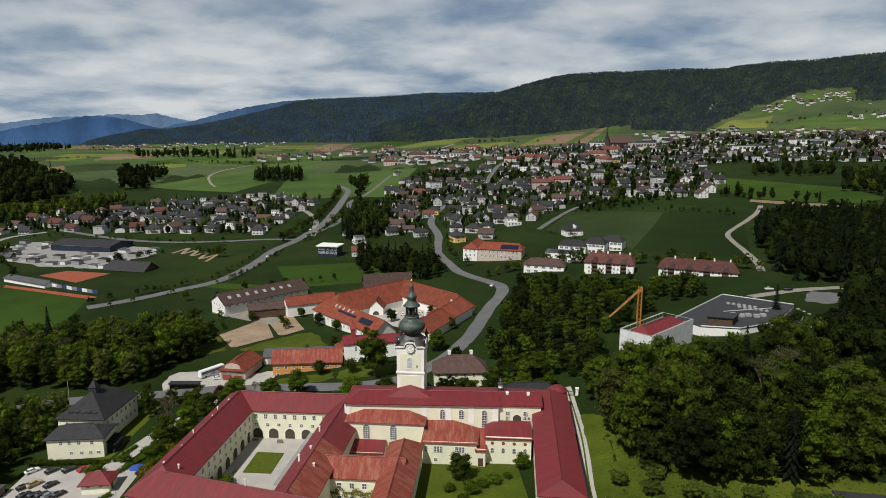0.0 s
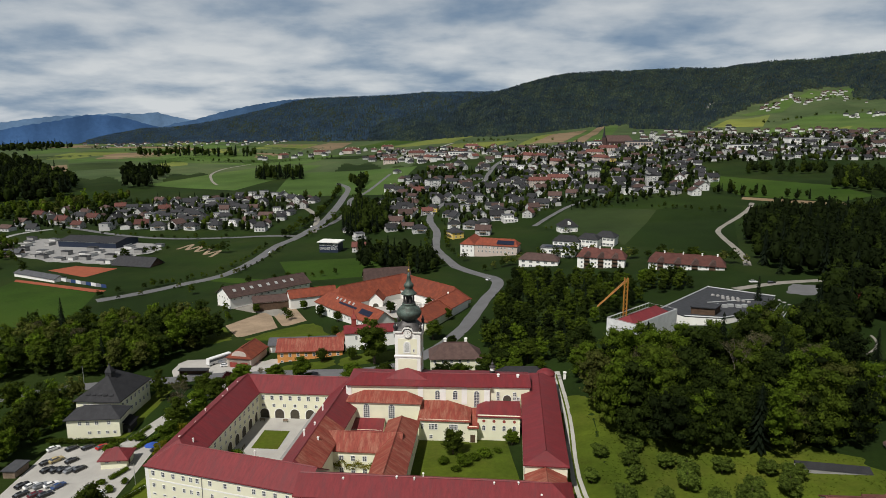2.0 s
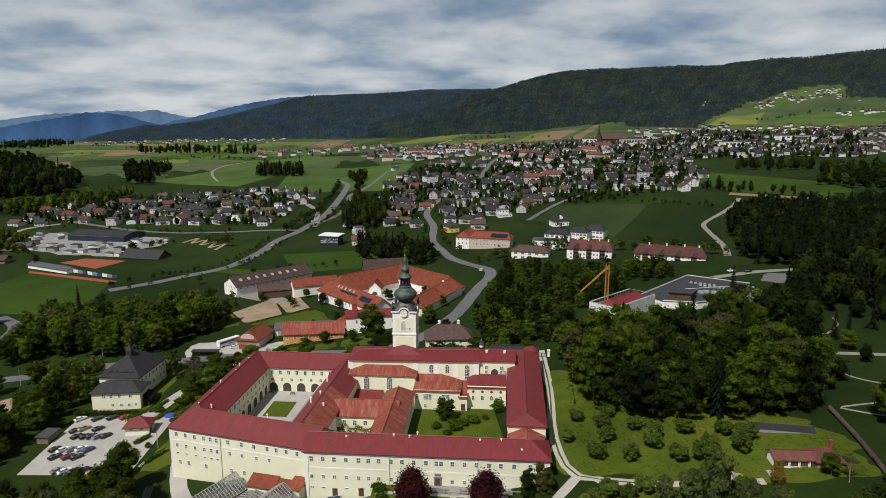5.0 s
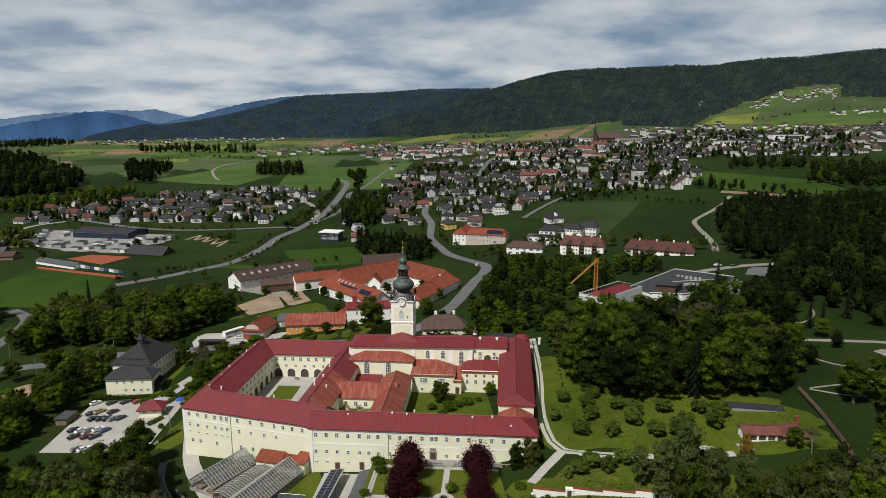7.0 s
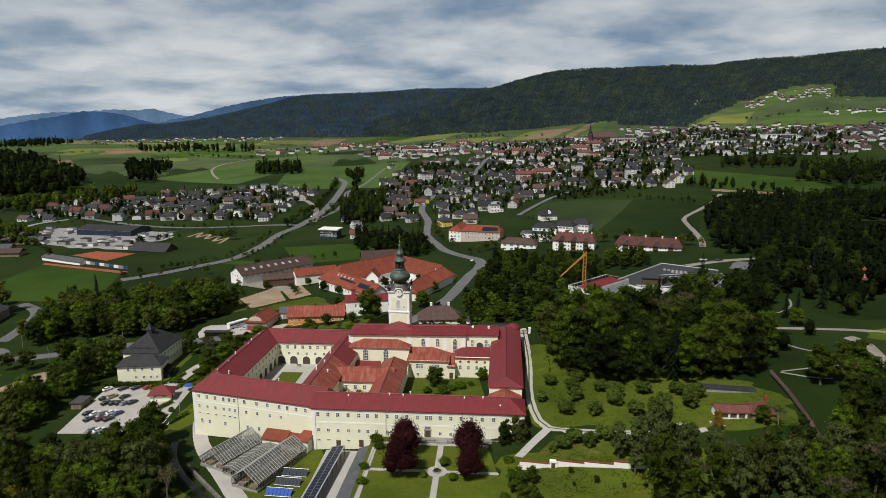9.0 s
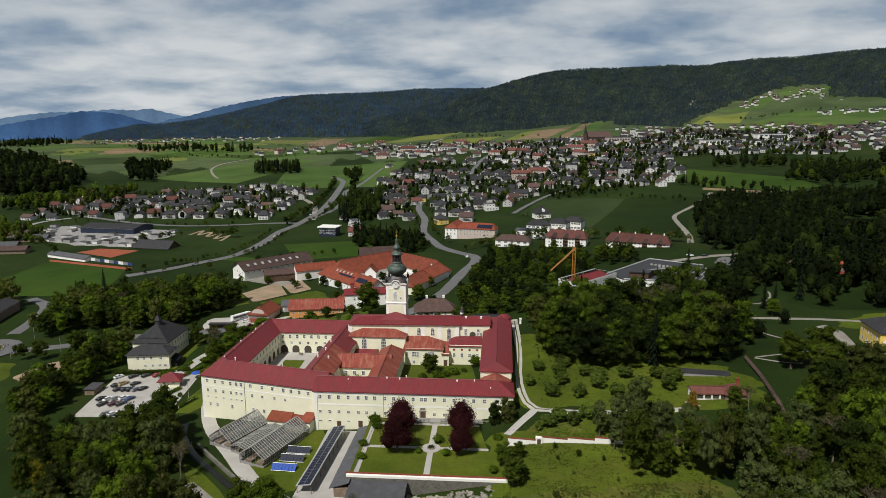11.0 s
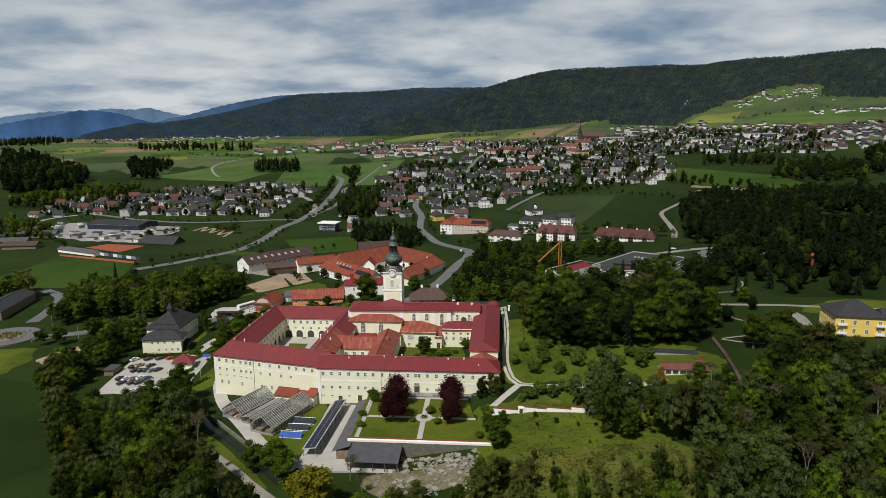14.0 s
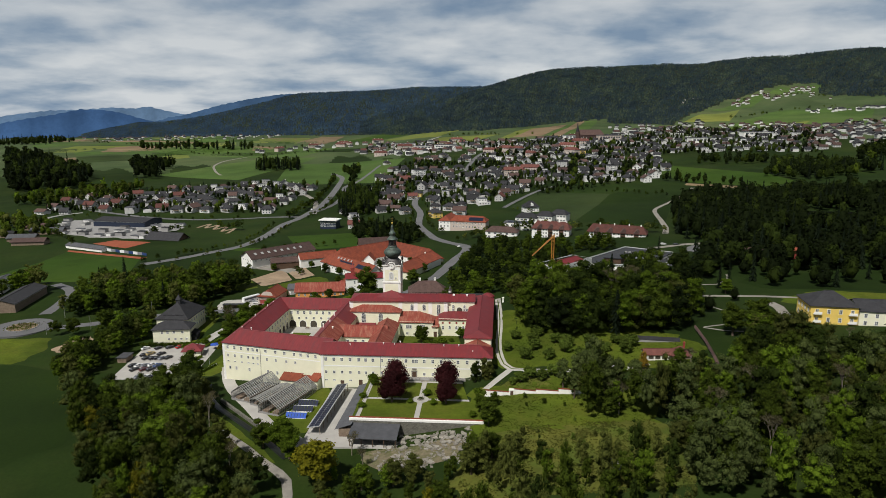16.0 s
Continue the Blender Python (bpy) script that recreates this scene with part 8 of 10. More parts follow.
def fill_houses(poly, count, kinds, gap, far=True, where="in the town"):
    xs, ys = [p[0] for p in poly], [p[1] for p in poly]
    tries = 0
    while count and tries < 6000:
        tries += 1
        x, y = town_rng.uniform(min(xs), max(xs)), town_rng.uniform(min(ys), max(ys))
        if not inside(poly, x, y) or any((x - a) ** 2 + (y - b) ** 2 < gap * gap for a, b in TAKEN):
            continue
        if not free(x, y, 5):
            continue
        house(x, y, town_rng.choice(kinds), None, far, None, where)
        count -= 1


fill_houses([(-60, 470), (-30, 470), (70, 470), (95, 505), (150, 590), (270, 585), (330, 700), (200, 760), (60, 800), (-10, 640)], 34, (0, 1, 4, 0, 4, 3), 19, False)
fill_houses([(63, 800), (129, 690), (272, 600), (346, 844), (340, 1120), (189, 1180), (46, 1036)], 58, (0, 1, 4, 0, 3, 7, 4, 0), 21)
fill_houses([(346, 844), (514, 823), (556, 781), (712, 1082), (494, 1330), (358, 1322), (301, 1003)], 66, (0, 1, 4, 4, 0, 3, 3), 24)
fill_houses([(-242, 1258), (-193, 1419), (69, 1258), (122, 1167), (46, 1000), (-138, 1061)], 34, (0, 1, 4, 7, 2, 3), 26)
fill_houses([(-520, 1375), (-226, 1600), (-209, 1433), (-463, 1300)], 20, (0, 1, 4, 7), 26)
# long white works on the town's northern edge
for x, y, L, zt, mt in ((-60, 1130, 60, 8, "white"), (-20, 1100, 46, 9, "white"), (-110, 1260, 70, 8, "white"), (250, 1130, 60, 9, "white"), (450, 960, 56, 9, "white"), (560, 1000, 70, 8, "white"), (300, 1060, 44, 11, "pink")):
    wk = thing("works_building", pose(x, y, on_ground(x, y), 0, 0, 8), "long pale works building on the edge of town", "works building", "works")
    part("wall", Geo().box(-L / 2, -9, -5, L / 2, 9, zt), M[mt], wk)
    part("roof", Geo().box(-L / 2 - 0.5, -9.5, zt, L / 2 + 0.5, 9.5, zt + 0.7), M["roof_grey"], wk)
    for k in range(8):
        part("window", Geo().box(-L * 0.44 + L * 0.115 * k, -9.1, zt * 0.5, -L * 0.36 + L * 0.115 * k, -8.95, zt * 0.8), M["glass_win"], wk)
# parish church on the skyline of the town
pc = thing("parish_church", pose(243, 1085, on_ground(243, 1085), 0, 0, 10), "brown parish church with a slim pointed spire", "church")
part("nave", Geo().box(4, -9, -5, 52, 9, 14), M["roof_brown"], pc)
part("roof", roof_mesh(48, 18, 14, 24, (0, 6), 0.8), M["roof_brown"], pc, at=Matrix.Translation((4, 0, 0)))
part("tower", Geo().box(-3, -3, -5, 3, 3, 20), M["roof_brown"], pc)
part("spire", Geo().lathe([(3.2, 20), (1.3, 30), (0.1, 42)], 8), M["roof_dark"], pc)
for k in range(6):
    window(pc, 9 + 7.5 * k, -9, 7, 0, 1.8, 6, arch=True)


def far_village(name, seed, n, area, label, spread=1.0):
    """Small far houses, too many and too far to count."""
    rng = random.Random(seed)
    gw, gr = Geo(), Geo()
    x0, x1, y0, y1 = area
    for _ in range(n):
        x, y = rng.uniform(x0, x1), rng.uniform(y0, y1)
        z = on_ground(x, y)
        az, rr = math.degrees(math.atan2(x - 45, y + 130)), math.hypot(x - 45, y + 130)
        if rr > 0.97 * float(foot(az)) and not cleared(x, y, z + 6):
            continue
        a, s = rng.uniform(0, 3.14), rng.uniform(0.45, 0.95) * spread
        m = pose(x, y, z, 0, 0, math.degrees(a)) @ Matrix.Diagonal((s, s, s, 1))
        gw.add([m @ Vector(p) for p in Geo().box(-6, -5, -4, 6, 5, 5.5).v], Geo().box(0, 0, 0, 1, 1, 1).f)
        r = roof_mesh(12, 10, 5.5, 9.5, (0, 0), 0.6)
        gr.add([m @ Matrix.Translation((-6, 0, 0)) @ Vector(p) for p in r.v], r.f)
    tagged(part(name, gw, M["town"]), label, "village", kind="stuff")
    tagged(part(name + "_roofs", gr, M["roof_brown" if seed % 2 else "roof_dark"]), label + ", the roofs", "village", kind="stuff")


far_village("hamlet", 1, 80, (840, 1180, 1900, 2180), "white houses of a hillside hamlet")
far_village("hamlet", 2, 30, (920, 1100, 1560, 1640), "white houses scattered on the hillside")
far_village("hamlet", 3, 90, (440, 760, 1130, 1420), "white houses below the hillside")
far_village("far_village", 4, 70, (-1300, -700, 1900, 2300), "far white houses in the valley")
far_village("far_village", 5, 40, (-1500, -500, 2200, 2600), "far white farms in the valley")
far_village("far_village", 6, 24, (380, 620, 1380, 1560), "white houses above the church")
far_village("far_village", 7, 40, (760, 1100, 1050, 1350), "white houses at the town's eastern edge")


def town_fill(seed, poly, count, gap, label):
    """The many lesser houses packed between the streets, with their windows and roofs."""
    rng = random.Random(seed)
    gw, gr, gd, gn = Geo(), Geo(), Geo(), Geo()
    xs, ys = [p[0] for p in poly], [p[1] for p in poly]
    for _ in range(count * 12):
        if count < 1:
            break
        x, y = rng.uniform(min(xs), max(xs)), rng.uniform(min(ys), max(ys))
        if not inside(poly, x, y) or any((x - a) ** 2 + (y - b) ** 2 < gap * gap for a, b in TAKEN) or not free(x, y, 5):
            continue
        count -= 1
        TAKEN.append((x, y))
        L, W, ze = rng.uniform(9, 16), rng.uniform(7.5, 10), rng.uniform(3.0, 6.0)
        zr = ze + rng.uniform(2.2, 4.0)
        m = pose(x, y, on_ground(x, y), 0, 0, rng.choice((-15, 0, 10, 25, 80, 100)))
        gw.add([m @ Vector(p) for p in Geo().box(-L / 2, -W / 2, -4, L / 2, W / 2, ze).v], Geo().box(0, 0, 0, 1, 1, 1).f)
        hip = rng.choice((0, 0, 3))
        r = roof_mesh(L, W, ze, zr, (hip, hip), 0.7)
        (gd if rng.random() < 0.68 else gr).add([m @ Matrix.Translation((-L / 2, 0, 0)) @ Vector(p) for p in r.v], r.f)
        for q in range(3):
            for z in ((1.5, 4.2) if ze > 5 else (1.5,)):
                b = Geo().box(-L * 0.36 + L * 0.3 * q, -W / 2 - 0.08, z - 0.7, -L * 0.36 + L * 0.3 * q + 1.4, -W / 2 + 0.05, z + 0.7)
                gn.add([m @ Vector(p) for p in b.v], b.f)
    for nm, g, mt in (("lesser_houses", gw, "town"), ("lesser_roofs", gd, "roof_dark"), ("lesser_roofs", gr, "roof_brown"), ("lesser_windows", gn, "glass_win")):
        tagged(part(nm, g, M[mt]), label, "houses", kind="stuff")


town_fill(1, [(-60, 440), (70, 450), (95, 505), (150, 590), (270, 585), (330, 700), (200, 760), (60, 800), (-60, 900), (-110, 800)], 62, 15, "packed white houses with dark roofs along the streets")
town_fill(2, [(63, 800), (129, 690), (272, 600), (346, 844), (340, 1120), (189, 1180), (46, 1036)], 84, 17, "packed white houses of the upper town")
town_fill(3, [(346, 844), (514, 823), (556, 781), (712, 1082), (494, 1330), (358, 1322), (301, 1003)], 96, 18, "packed white houses of the eastern town")
town_fill(4, [(-480, 500), (-180, 480), (-180, 700), (-300, 740), (-480, 640)], 50, 15, "white houses of the settlement")
town_fill(5, [(-242, 1258), (-193, 1419), (69, 1258), (122, 1167), (46, 1000), (-138, 1061)], 60, 17, "white houses on the town's northern edge")
town_fill(6, [(650, 850), (900, 950), (1100, 1300), (800, 1250), (712, 1082)], 70, 19, "white houses at the town's eastern edge")
town_fill(7, [(420, 860), (540, 800), (700, 830), (960, 960), (1000, 1150), (700, 1250), (480, 1000)], 100, 19, "white houses of the outer town")
town_fill(8, [(-110, 470), (-60, 440), (-20, 480), (-40, 620), (-110, 640)], 14, 15, "houses beside the main street")
for x, y, L, mt, turn in ((-430, 425, 26, "roof_brown", 12), (-372, 372, 30, "roof_grey", 15), (-352, 318, 28, "roof_brown", 12), (-372, 336, 24, "roof_grey", 14), (-400, 395, 30, "roof_brown", 10), (-405, 350, 26, "roof_dark", 12)):
    bs_ = thing("barn_shed", pose(x, y, on_ground(x, y), 0, 0, turn), "low timber shed with a weathered pitched roof", "shed", "sheds by the works")
    part("wall", Geo().box(-L / 2, -6, -3, L / 2, 6, 3.6), M["wood"], bs_)
    part("roof", roof_mesh(L, 12, 3.6, 6.2, (0, 0), 0.7), M[mt], bs_, at=Matrix.Translation((-L / 2, 0, 0)))
# hedges, garden trees and copses through the town
for k, (poly, gap) in enumerate((([(-90, 440), (95, 500), (270, 590), (330, 700), (200, 760), (60, 820), (-60, 900), (-100, 640)], 9.5), ([(60, 800), (270, 640), (346, 844), (340, 1120), (189, 1180), (46, 1036)], 11),
                                 ([(346, 844), (560, 781), (712, 1082), (494, 1330), (301, 1003)], 12), ([(-480, 500), (-180, 480), (-180, 700), (-300, 740), (-480, 640)], 10.5), ([(-240, 1258), (-190, 1400), (69, 1258), (122, 1167), (46, 1000), (-138, 1061)], 24))):
    xs = TAKEN
    BOXES.extend((x - 7, x + 7, y - 6, y + 6) for x, y in (xs if k == 0 else []))
    wood("garden_trees", poly, gap, [("leaf_dark", 2.4, False), ("leaf_shade", 2.4, False), ("leaf", 0.8, False), ("needle", 1.0, True)], 0.28, 0.85, "garden trees and hedges between the houses", 80, 0.75, 30 + k, 0.5)
for k in range(8):
    r3 = random.Random(200 + k)
    cx, cy = r3.uniform(-1500, 500), r3.uniform(1350, 2900)
    rr = r3.uniform(40, 110)
    if math.hypot(cx - 45, cy + 130 + rr) > 0.93 * float(foot(math.degrees(math.atan2(cx - 45, cy + 130)))):
        continue
    wood("far_copse", [(cx - rr * 2, cy - rr * 0.5), (cx + rr * 2, cy - rr * 0.3), (cx + rr * 1.6, cy + rr * 0.6), (cx - rr * 1.5, cy + rr * 0.5)], 22, [("leaf_dark", 1, False), ("needle", 0.7, True)], 1.2, 1.9, "far dark copse between the fields", 40, 1.8, 60 + k)


def hedgerow(name, pts, gap, lo, hi, mats, label, seed, side=0.0, fill=0.8):
    """Bushes and small trees strung along a line, with gaps."""
    rng = random.Random(seed)
    protos = [lod(300 + q + seed, 260, 0.62) for q in range(3)]
    bins = {m: ([], [], []) for m in mats}
    for (xa, ya), (xb, yb_) in zip(pts, pts[1:]):
        L_ = math.hypot(xb - xa, yb_ - ya)
        nx, ny = -(yb_ - ya) / L_, (xb - xa) / L_
        for k in range(int(L_ / gap)):
            if rng.random() > fill:
                continue
            t = (k + rng.uniform(0.1, 0.9)) * gap / L_
            x, y = xa + (xb - xa) * t + nx * (side + rng.uniform(-1.2, 1.2)), ya + (yb_ - ya) * t + ny * (side + rng.uniform(-1.2, 1.2))
            V, Q, cv, cf = protos[rng.randrange(3)]
            sc, a = rng.uniform(lo, hi) * rng.uniform(0.7, 1.2), rng.uniform(0, 6.28)
            c, sn = math.cos(a) * sc, math.sin(a) * sc
            R = np.array([[c, -sn, 0], [sn, c, 0], [0, 0, sc]])
            T = np.array([x, y, on_ground(x, y) - 0.4])
            Vs, Qs, cnt = bins[rng.choice(mats)]
            Qs.append(Q + sum(cnt))
            Vs.append(V @ R.T + T)
            cnt.append(len(V))
    for m, (Vs, Qs, cnt) in bins.items():
        if Vs:
            tagged(part(name, fast_mesh(name, np.concatenate(Vs), np.concatenate(Qs), M[m]), None), label, "hedge", kind="stuff")


MAIN = [(-205, 240), (-182, 260), (-167, 278), (-148, 303), (-142, 350), (-144, 410)]
UP = [(-139, 442), (-136, 476), (-133, 520), (-138, 589), (-148, 677), (-165, 785)]
hedgerow("hedgerow", MAIN, 4.5, 0.25, 0.5, ("leaf_dark", "leaf"), "bushes along the main road", 1, 8.5, 0.75)
hedgerow("hedgerow", MAIN, 5.5, 0.2, 0.4, ("leaf_dark", "leaf_olive"), "bushes along the main road", 2, -8.0, 0.5)
hedgerow("hedgerow", UP, 6, 0.5, 0.95, ("leaf_dark", "leaf_shade", "leaf"), "trees along the main road", 3, 11, 0.9)
hedgerow("hedgerow", UP[:4], 7, 0.4, 0.8, ("leaf_dark", "leaf"), "trees along the main road", 4, -12, 0.6)
hedgerow("hedgerow", [(20, 315), (2, 370), (-2, 398), (-6, 451), (-18, 507)], 6, 0.35, 0.6, ("leaf_dark", "leaf"), "garden trees along the street", 5, 8, 0.7)
hedgerow("hedgerow", [(20, 315), (2, 370), (-2, 398), (-6, 451)], 6, 0.3, 0.6, ("leaf_dark", "leaf"), "garden trees along the street", 6, -9, 0.6)
hedgerow("hedgerow", [(40, 300), (90, 318), (150, 300), (205, 262)], 5, 0.5, 0.9, ("leaf_dark", "leaf", "leaf_olive"), "trees between the housing and the wood", 7, 0, 0.9)
hedgerow("hedgerow", [(-300, 300), (-330, 340), (-372, 372), (-430, 400)], 6, 0.4, 0.8, ("leaf_dark", "leaf"), "bushes behind the sports ground", 8, 0, 0.8)
hedgerow("hedgerow", [(-262, 352), (-250, 372), (-238, 402)], 6, 0.5, 0.8, ("leaf_dark", "leaf"), "trees beside the bike track", 9, 0, 0.9)
hedgerow("hedgerow", [(-208, 398), (-176, 380)], 6, 0.5, 0.9, ("leaf_dark", "leaf"), "trees beside the bike track", 10, 0, 0.8)
hedgerow("hedgerow", [(-415, 470), (-330, 462), (-260, 446), (-190, 452)], 6, 0.25, 0.5, ("leaf_dark", "leaf"), "bushes along the lane", 11, 5, 0.5)
hedgerow("hedgerow", [(-150, 250), (-120, 268), (-86, 290), (-60, 300)], 6, 0.3, 0.7, ("leaf_dark", "leaf"), "bushes behind the stable", 12, 0, 0.6)
hedgerow("hedgerow", [(-120, 246), (-108, 212), (-98, 190)], 6, 0.25, 0.5, ("leaf", "leaf_light"), "young trees beside the stable", 13, 0, 0.6)
hedgerow("hedgerow", [(-72, 206), (-58, 186)], 5, 0.3, 0.55, ("leaf", "leaf_dark"), "bushes between the paddocks", 14, 0, 0.8)
hedgerow("hedgerow", [(90, 452), (146, 352)], 9, 0.2, 0.5, ("leaf_dark", "leaf"), "bushes at the field edge", 15, -4, 0.5)
hedgerow("hedgerow", [(124, 541), (205, 510), (262, 470)], 6, 0.3, 0.6, ("leaf_dark", "leaf", "leaf_shade"), "garden hedges above the field", 16, 4, 0.7)
hedgerow("hedgerow", [(-700, 1350), (-450, 1280), (-250, 1255)], 10, 0.4, 0.8, ("leaf_dark",), "far hedge between the meadows", 17, 0, 0.5)
hedgerow("hedgerow", [(-1150, 1720), (-760, 1560), (-420, 1480)], 12, 0.5, 0.9, ("leaf_dark",), "far hedge between the fields", 18, 0, 0.5)
hedgerow("hedgerow", [(-60, 1500), (60, 1440), (200, 1350)], 12, 0.5, 0.9, ("leaf_dark", "leaf"), "far trees above the town", 19, 0, 0.6)
hedgerow("hedgerow", [(560, 1250), (760, 1230), (980, 1200)], 12, 0.5, 1.0, ("leaf_dark", "leaf_shade"), "trees above the eastern town", 20, 0, 0.7)
hedgerow("hedgerow", [(700, 1560), (800, 1640), (900, 1680), (1040, 1690)], 14, 0.5, 0.9, ("leaf_dark", "leaf"), "trees along the hillside lane", 21, 0, 0.5)
hedgerow("hedgerow", [(860, 1990), (960, 2020), (1080, 1960), (1200, 1990)], 14, 0.5, 0.9, ("leaf_dark", "leaf"), "trees round the hamlet", 22, 0, 0.6)
wood("slope_wood", [(361, 717), (383, 772), (482, 756), (459, 702)], 11, DARK, 0.7, 1.1, "dark tree belt below the town", 150, 0.8, 80)
wood("slope_wood", [(404, 577), (462, 701), (540, 655), (560, 600), (443, 523)], 11, DARK, 0.8, 1.3, "dark wood beyond the meadow", 150, 0.8, 82)
wood("slope_wood", [(276, 571), (296, 607), (336, 568), (321, 545)], 10, DARK, 0.5, 0.8, "dark trees on the meadow edge", 150, 0.8, 83)
wood("slope_wood", [(335, 525), (349, 563), (371, 545), (357, 520)], 10, DARK, 0.5, 0.8, "dark trees on the meadow edge", 150, 0.8, 84)
wood("slope_wood", [(285, 470), (283, 455), (440, 448), (450, 470)], 13, DARK, 0.4, 0.7, "low trees along the wood edge", 150, 0.8, 85)
wood("slope_wood", [(560, 690), (680, 640), (900, 900), (780, 960)], 15, DARK, 1.0, 1.5, "dark wood beside the town", 60, 1.5, 81)
wood("park_wood", [(205, 175), (235, 176), (262, 180), (300, 200), (272, 225), (216, 212)], 8.5, PARK, 0.75, 1.2, "dark trees of the eastern park", 240, 0.6, 92)
wood("park_wood", [(260, 14), (330, 20), (330, -60), (240, -70), (250, -10)], 8.5, PARK, 0.75, 1.2, "dark trees of the eastern park", 240, 0.6, 93)


# ---- garden terrace, greenhouses, yard ----
terrace = tagged(part("garden_terrace", Geo().prism([(19.6, -0.1), (19.6, -38.2), (65, -38.2), (65, -0.1)], -2, GT), M["lawn"]), "raised lawn terrace before the abbey", "terrace", kind="structure")
def slab(name, x0, y0, x1, y1, z, mat, label, category, t=0.05):
    return tagged(part(name, Geo().box(x0, y0, z, x1, y1, z + t), M[mat]), label, category, kind="structure")
slab("garden_path", 41.2, -36.6, 43.0, -3.6, GT, "gravel", "pale gravel garden path", "path")
slab("garden_path", 21.2, -20.8, 41.2, -19.4, GT, "gravel", "pale gravel garden path", "path")
slab("garden_path", 43.0, -20.8, 63.5, -19.4, GT, "gravel", "pale gravel garden path", "path")
slab("garden_path", 20.8, -36.6, 22.2, -3.4, GT + 0.004, "gravel", "pale gravel garden path", "path")
slab("garden_path", 22.2, -4.8, 41.2, -3.4, GT, "gravel", "pale gravel garden path", "path")
slab("garden_path", 43.0, -4.8, 63.5, -3.4, GT, "gravel", "pale gravel garden path", "path")
tagged(part("path_circle", Geo().lathe([(3.0, GT), (3.0, GT + 0.06)], 24, 42.1, -20.1), M["gravel"]), "round gravel place in the garden", "path", kind="structure")
fb = thing("flower_bed", (42.1, -20.1, GT + 0.06), "small round planted bed with a stone rim", "flower bed")
part("rim", Geo().lathe([(1.3, 0), (1.3, 0.3), (1.1, 0.3), (1.1, 0.1)], 20), M["stone"], fb)
Vb, Qb = leaf_cloud(np.random.default_rng(8), [((0, 0, 0.3), (1.0, 1.0, 0.5))], 160, 0.14)
part("plants", fast_mesh("plants", Vb, Qb, M["leaf_dark"]), None, fb)
# stone wall with its white coping on the garden's south edge: rows of stones in front
gwall = tagged(part("garden_wall", Geo().box(19.4, -39.0, -3, 65.4, -38.0, GT + 0.9), M["stone_dark"]), "grey rubble retaining wall of the garden", "wall", kind="structure")
part("parapet", Geo().box(19.3, -39.1, GT + 0.3, 65.5, -37.9, GT + 1.0), M["white"], gwall, "white-washed parapet")
part("coping", Geo().box(19.1, -38.25, GT + 1.0, 65.7, -37.6, GT + 1.2), M["roof_orange"], gwall, "red tile coping")
stone_rng = random.Random(5)
st_mesh = []
for k in range(5):
    g = Geo().box(-0.42, -0.10, -0.22, 0.42, 0.10, 0.22)
    g.v = [(x * stone_rng.uniform(0.7, 1.1), y, z * stone_rng.uniform(0.7, 1.1)) for x, y, z in g.v]
    st_mesh.append(g.mesh("stone", M["stone_dark"]))
for r in range(8):
    for k in range(34):
        if (r * 7 + k * 3) % 11 < 8:
            ob = part("stone", st_mesh[(r + k) % 5], None, gwall, at=pose(20 + 1.33 * k + 0.6 * (r % 2) + stone_rng.uniform(-0.2, 0.2), -38.97, 0.5 + 0.58 * r, 0, stone_rng.uniform(-5, 5), 0))
# terrace before the front door: balustrade and steps
slab("door_terrace", 26, -3.0, 63, 0, GT, "concrete", "stone terrace along the abbey front", "terrace", 0.35)
bal = thing("balustrade", (0, 0, GT + 0.35), "low stone balustrade along the terrace", "balustrade")
part("rail", Geo().box(27, -3.0, 0.8, 40.6, -2.7, 0.95).box(43.6, -3.0, 0.8, 63, -2.7, 0.95), M["stone"], bal)
for k in range(26):
    x = 27.2 + 1.4 * k
    if not 40.4 < x < 43.8:
        part("post", Geo().box(x - 0.12, -2.97, 0, x + 0.12, -2.73, 0.8), M["stone"], bal)
steps = thing("garden_steps", (42.1, -3.0, GT), "short stone steps down to the garden", "steps")
for k in range(3):
    part("step", Geo().box(-1.6, -0.35 * (3 - k), 0, 1.6, -0.35 * (2 - k), 0.12 * (k + 1)), M["stone"], steps)
# white garden wall running east with a little gate house
ew = tagged(part("boundary_wall", Geo().box(65.6, -20.0, 2, 66.4, -19.2, on_ground(66, -19.6) + 1.3), M["white"]), "white garden wall with a red tile coping", "wall", kind="structure")
for (x0, y0), (x1, y1) in (((66, -19.6), (74.6, -20.6)), ((76.4, -20.9), (84, -22.0)), ((84, -22.0), (92, -23.0)), ((92, -23.0), (104, -24.5))):
    d = Vector((x1 - x0, y1 - y0, 0))
    z0 = max(on_ground(x0, y0), on_ground(x1, y1)) + 1.1
    m = pose(x0, y0, z0, 0, 0, math.degrees(math.atan2(d.y, d.x)))
    part("panel", Geo().box(0, -0.25, -6, d.length, 0.25, 0), M["white"], ew, at=m)
    part("coping", Geo().box(-0.1, -0.3, 0, d.length + 0.1, 0.42, 0.16), M["roof_orange"], ew, at=m)
gt = thing("garden_gate", pose(75.5, -20.8, on_ground(75.5, -20.8) - 1.6, 0, 0, -7), "white gate pier with a dark doorway", "gate")
part("pier", Geo().box(-1.0, -0.5, -1, -0.55, 0.5, 3.7).box(0.55, -0.5, -1, 1.0, 0.5, 3.7).box(-1.1, -0.6, 3.3, 1.1, 0.6, 3.8), M["white"], gt)
part("door", Geo().box(-0.55, -0.55, 0, 0.55, 0.1, 3.2), M["wood_dark"], gt)
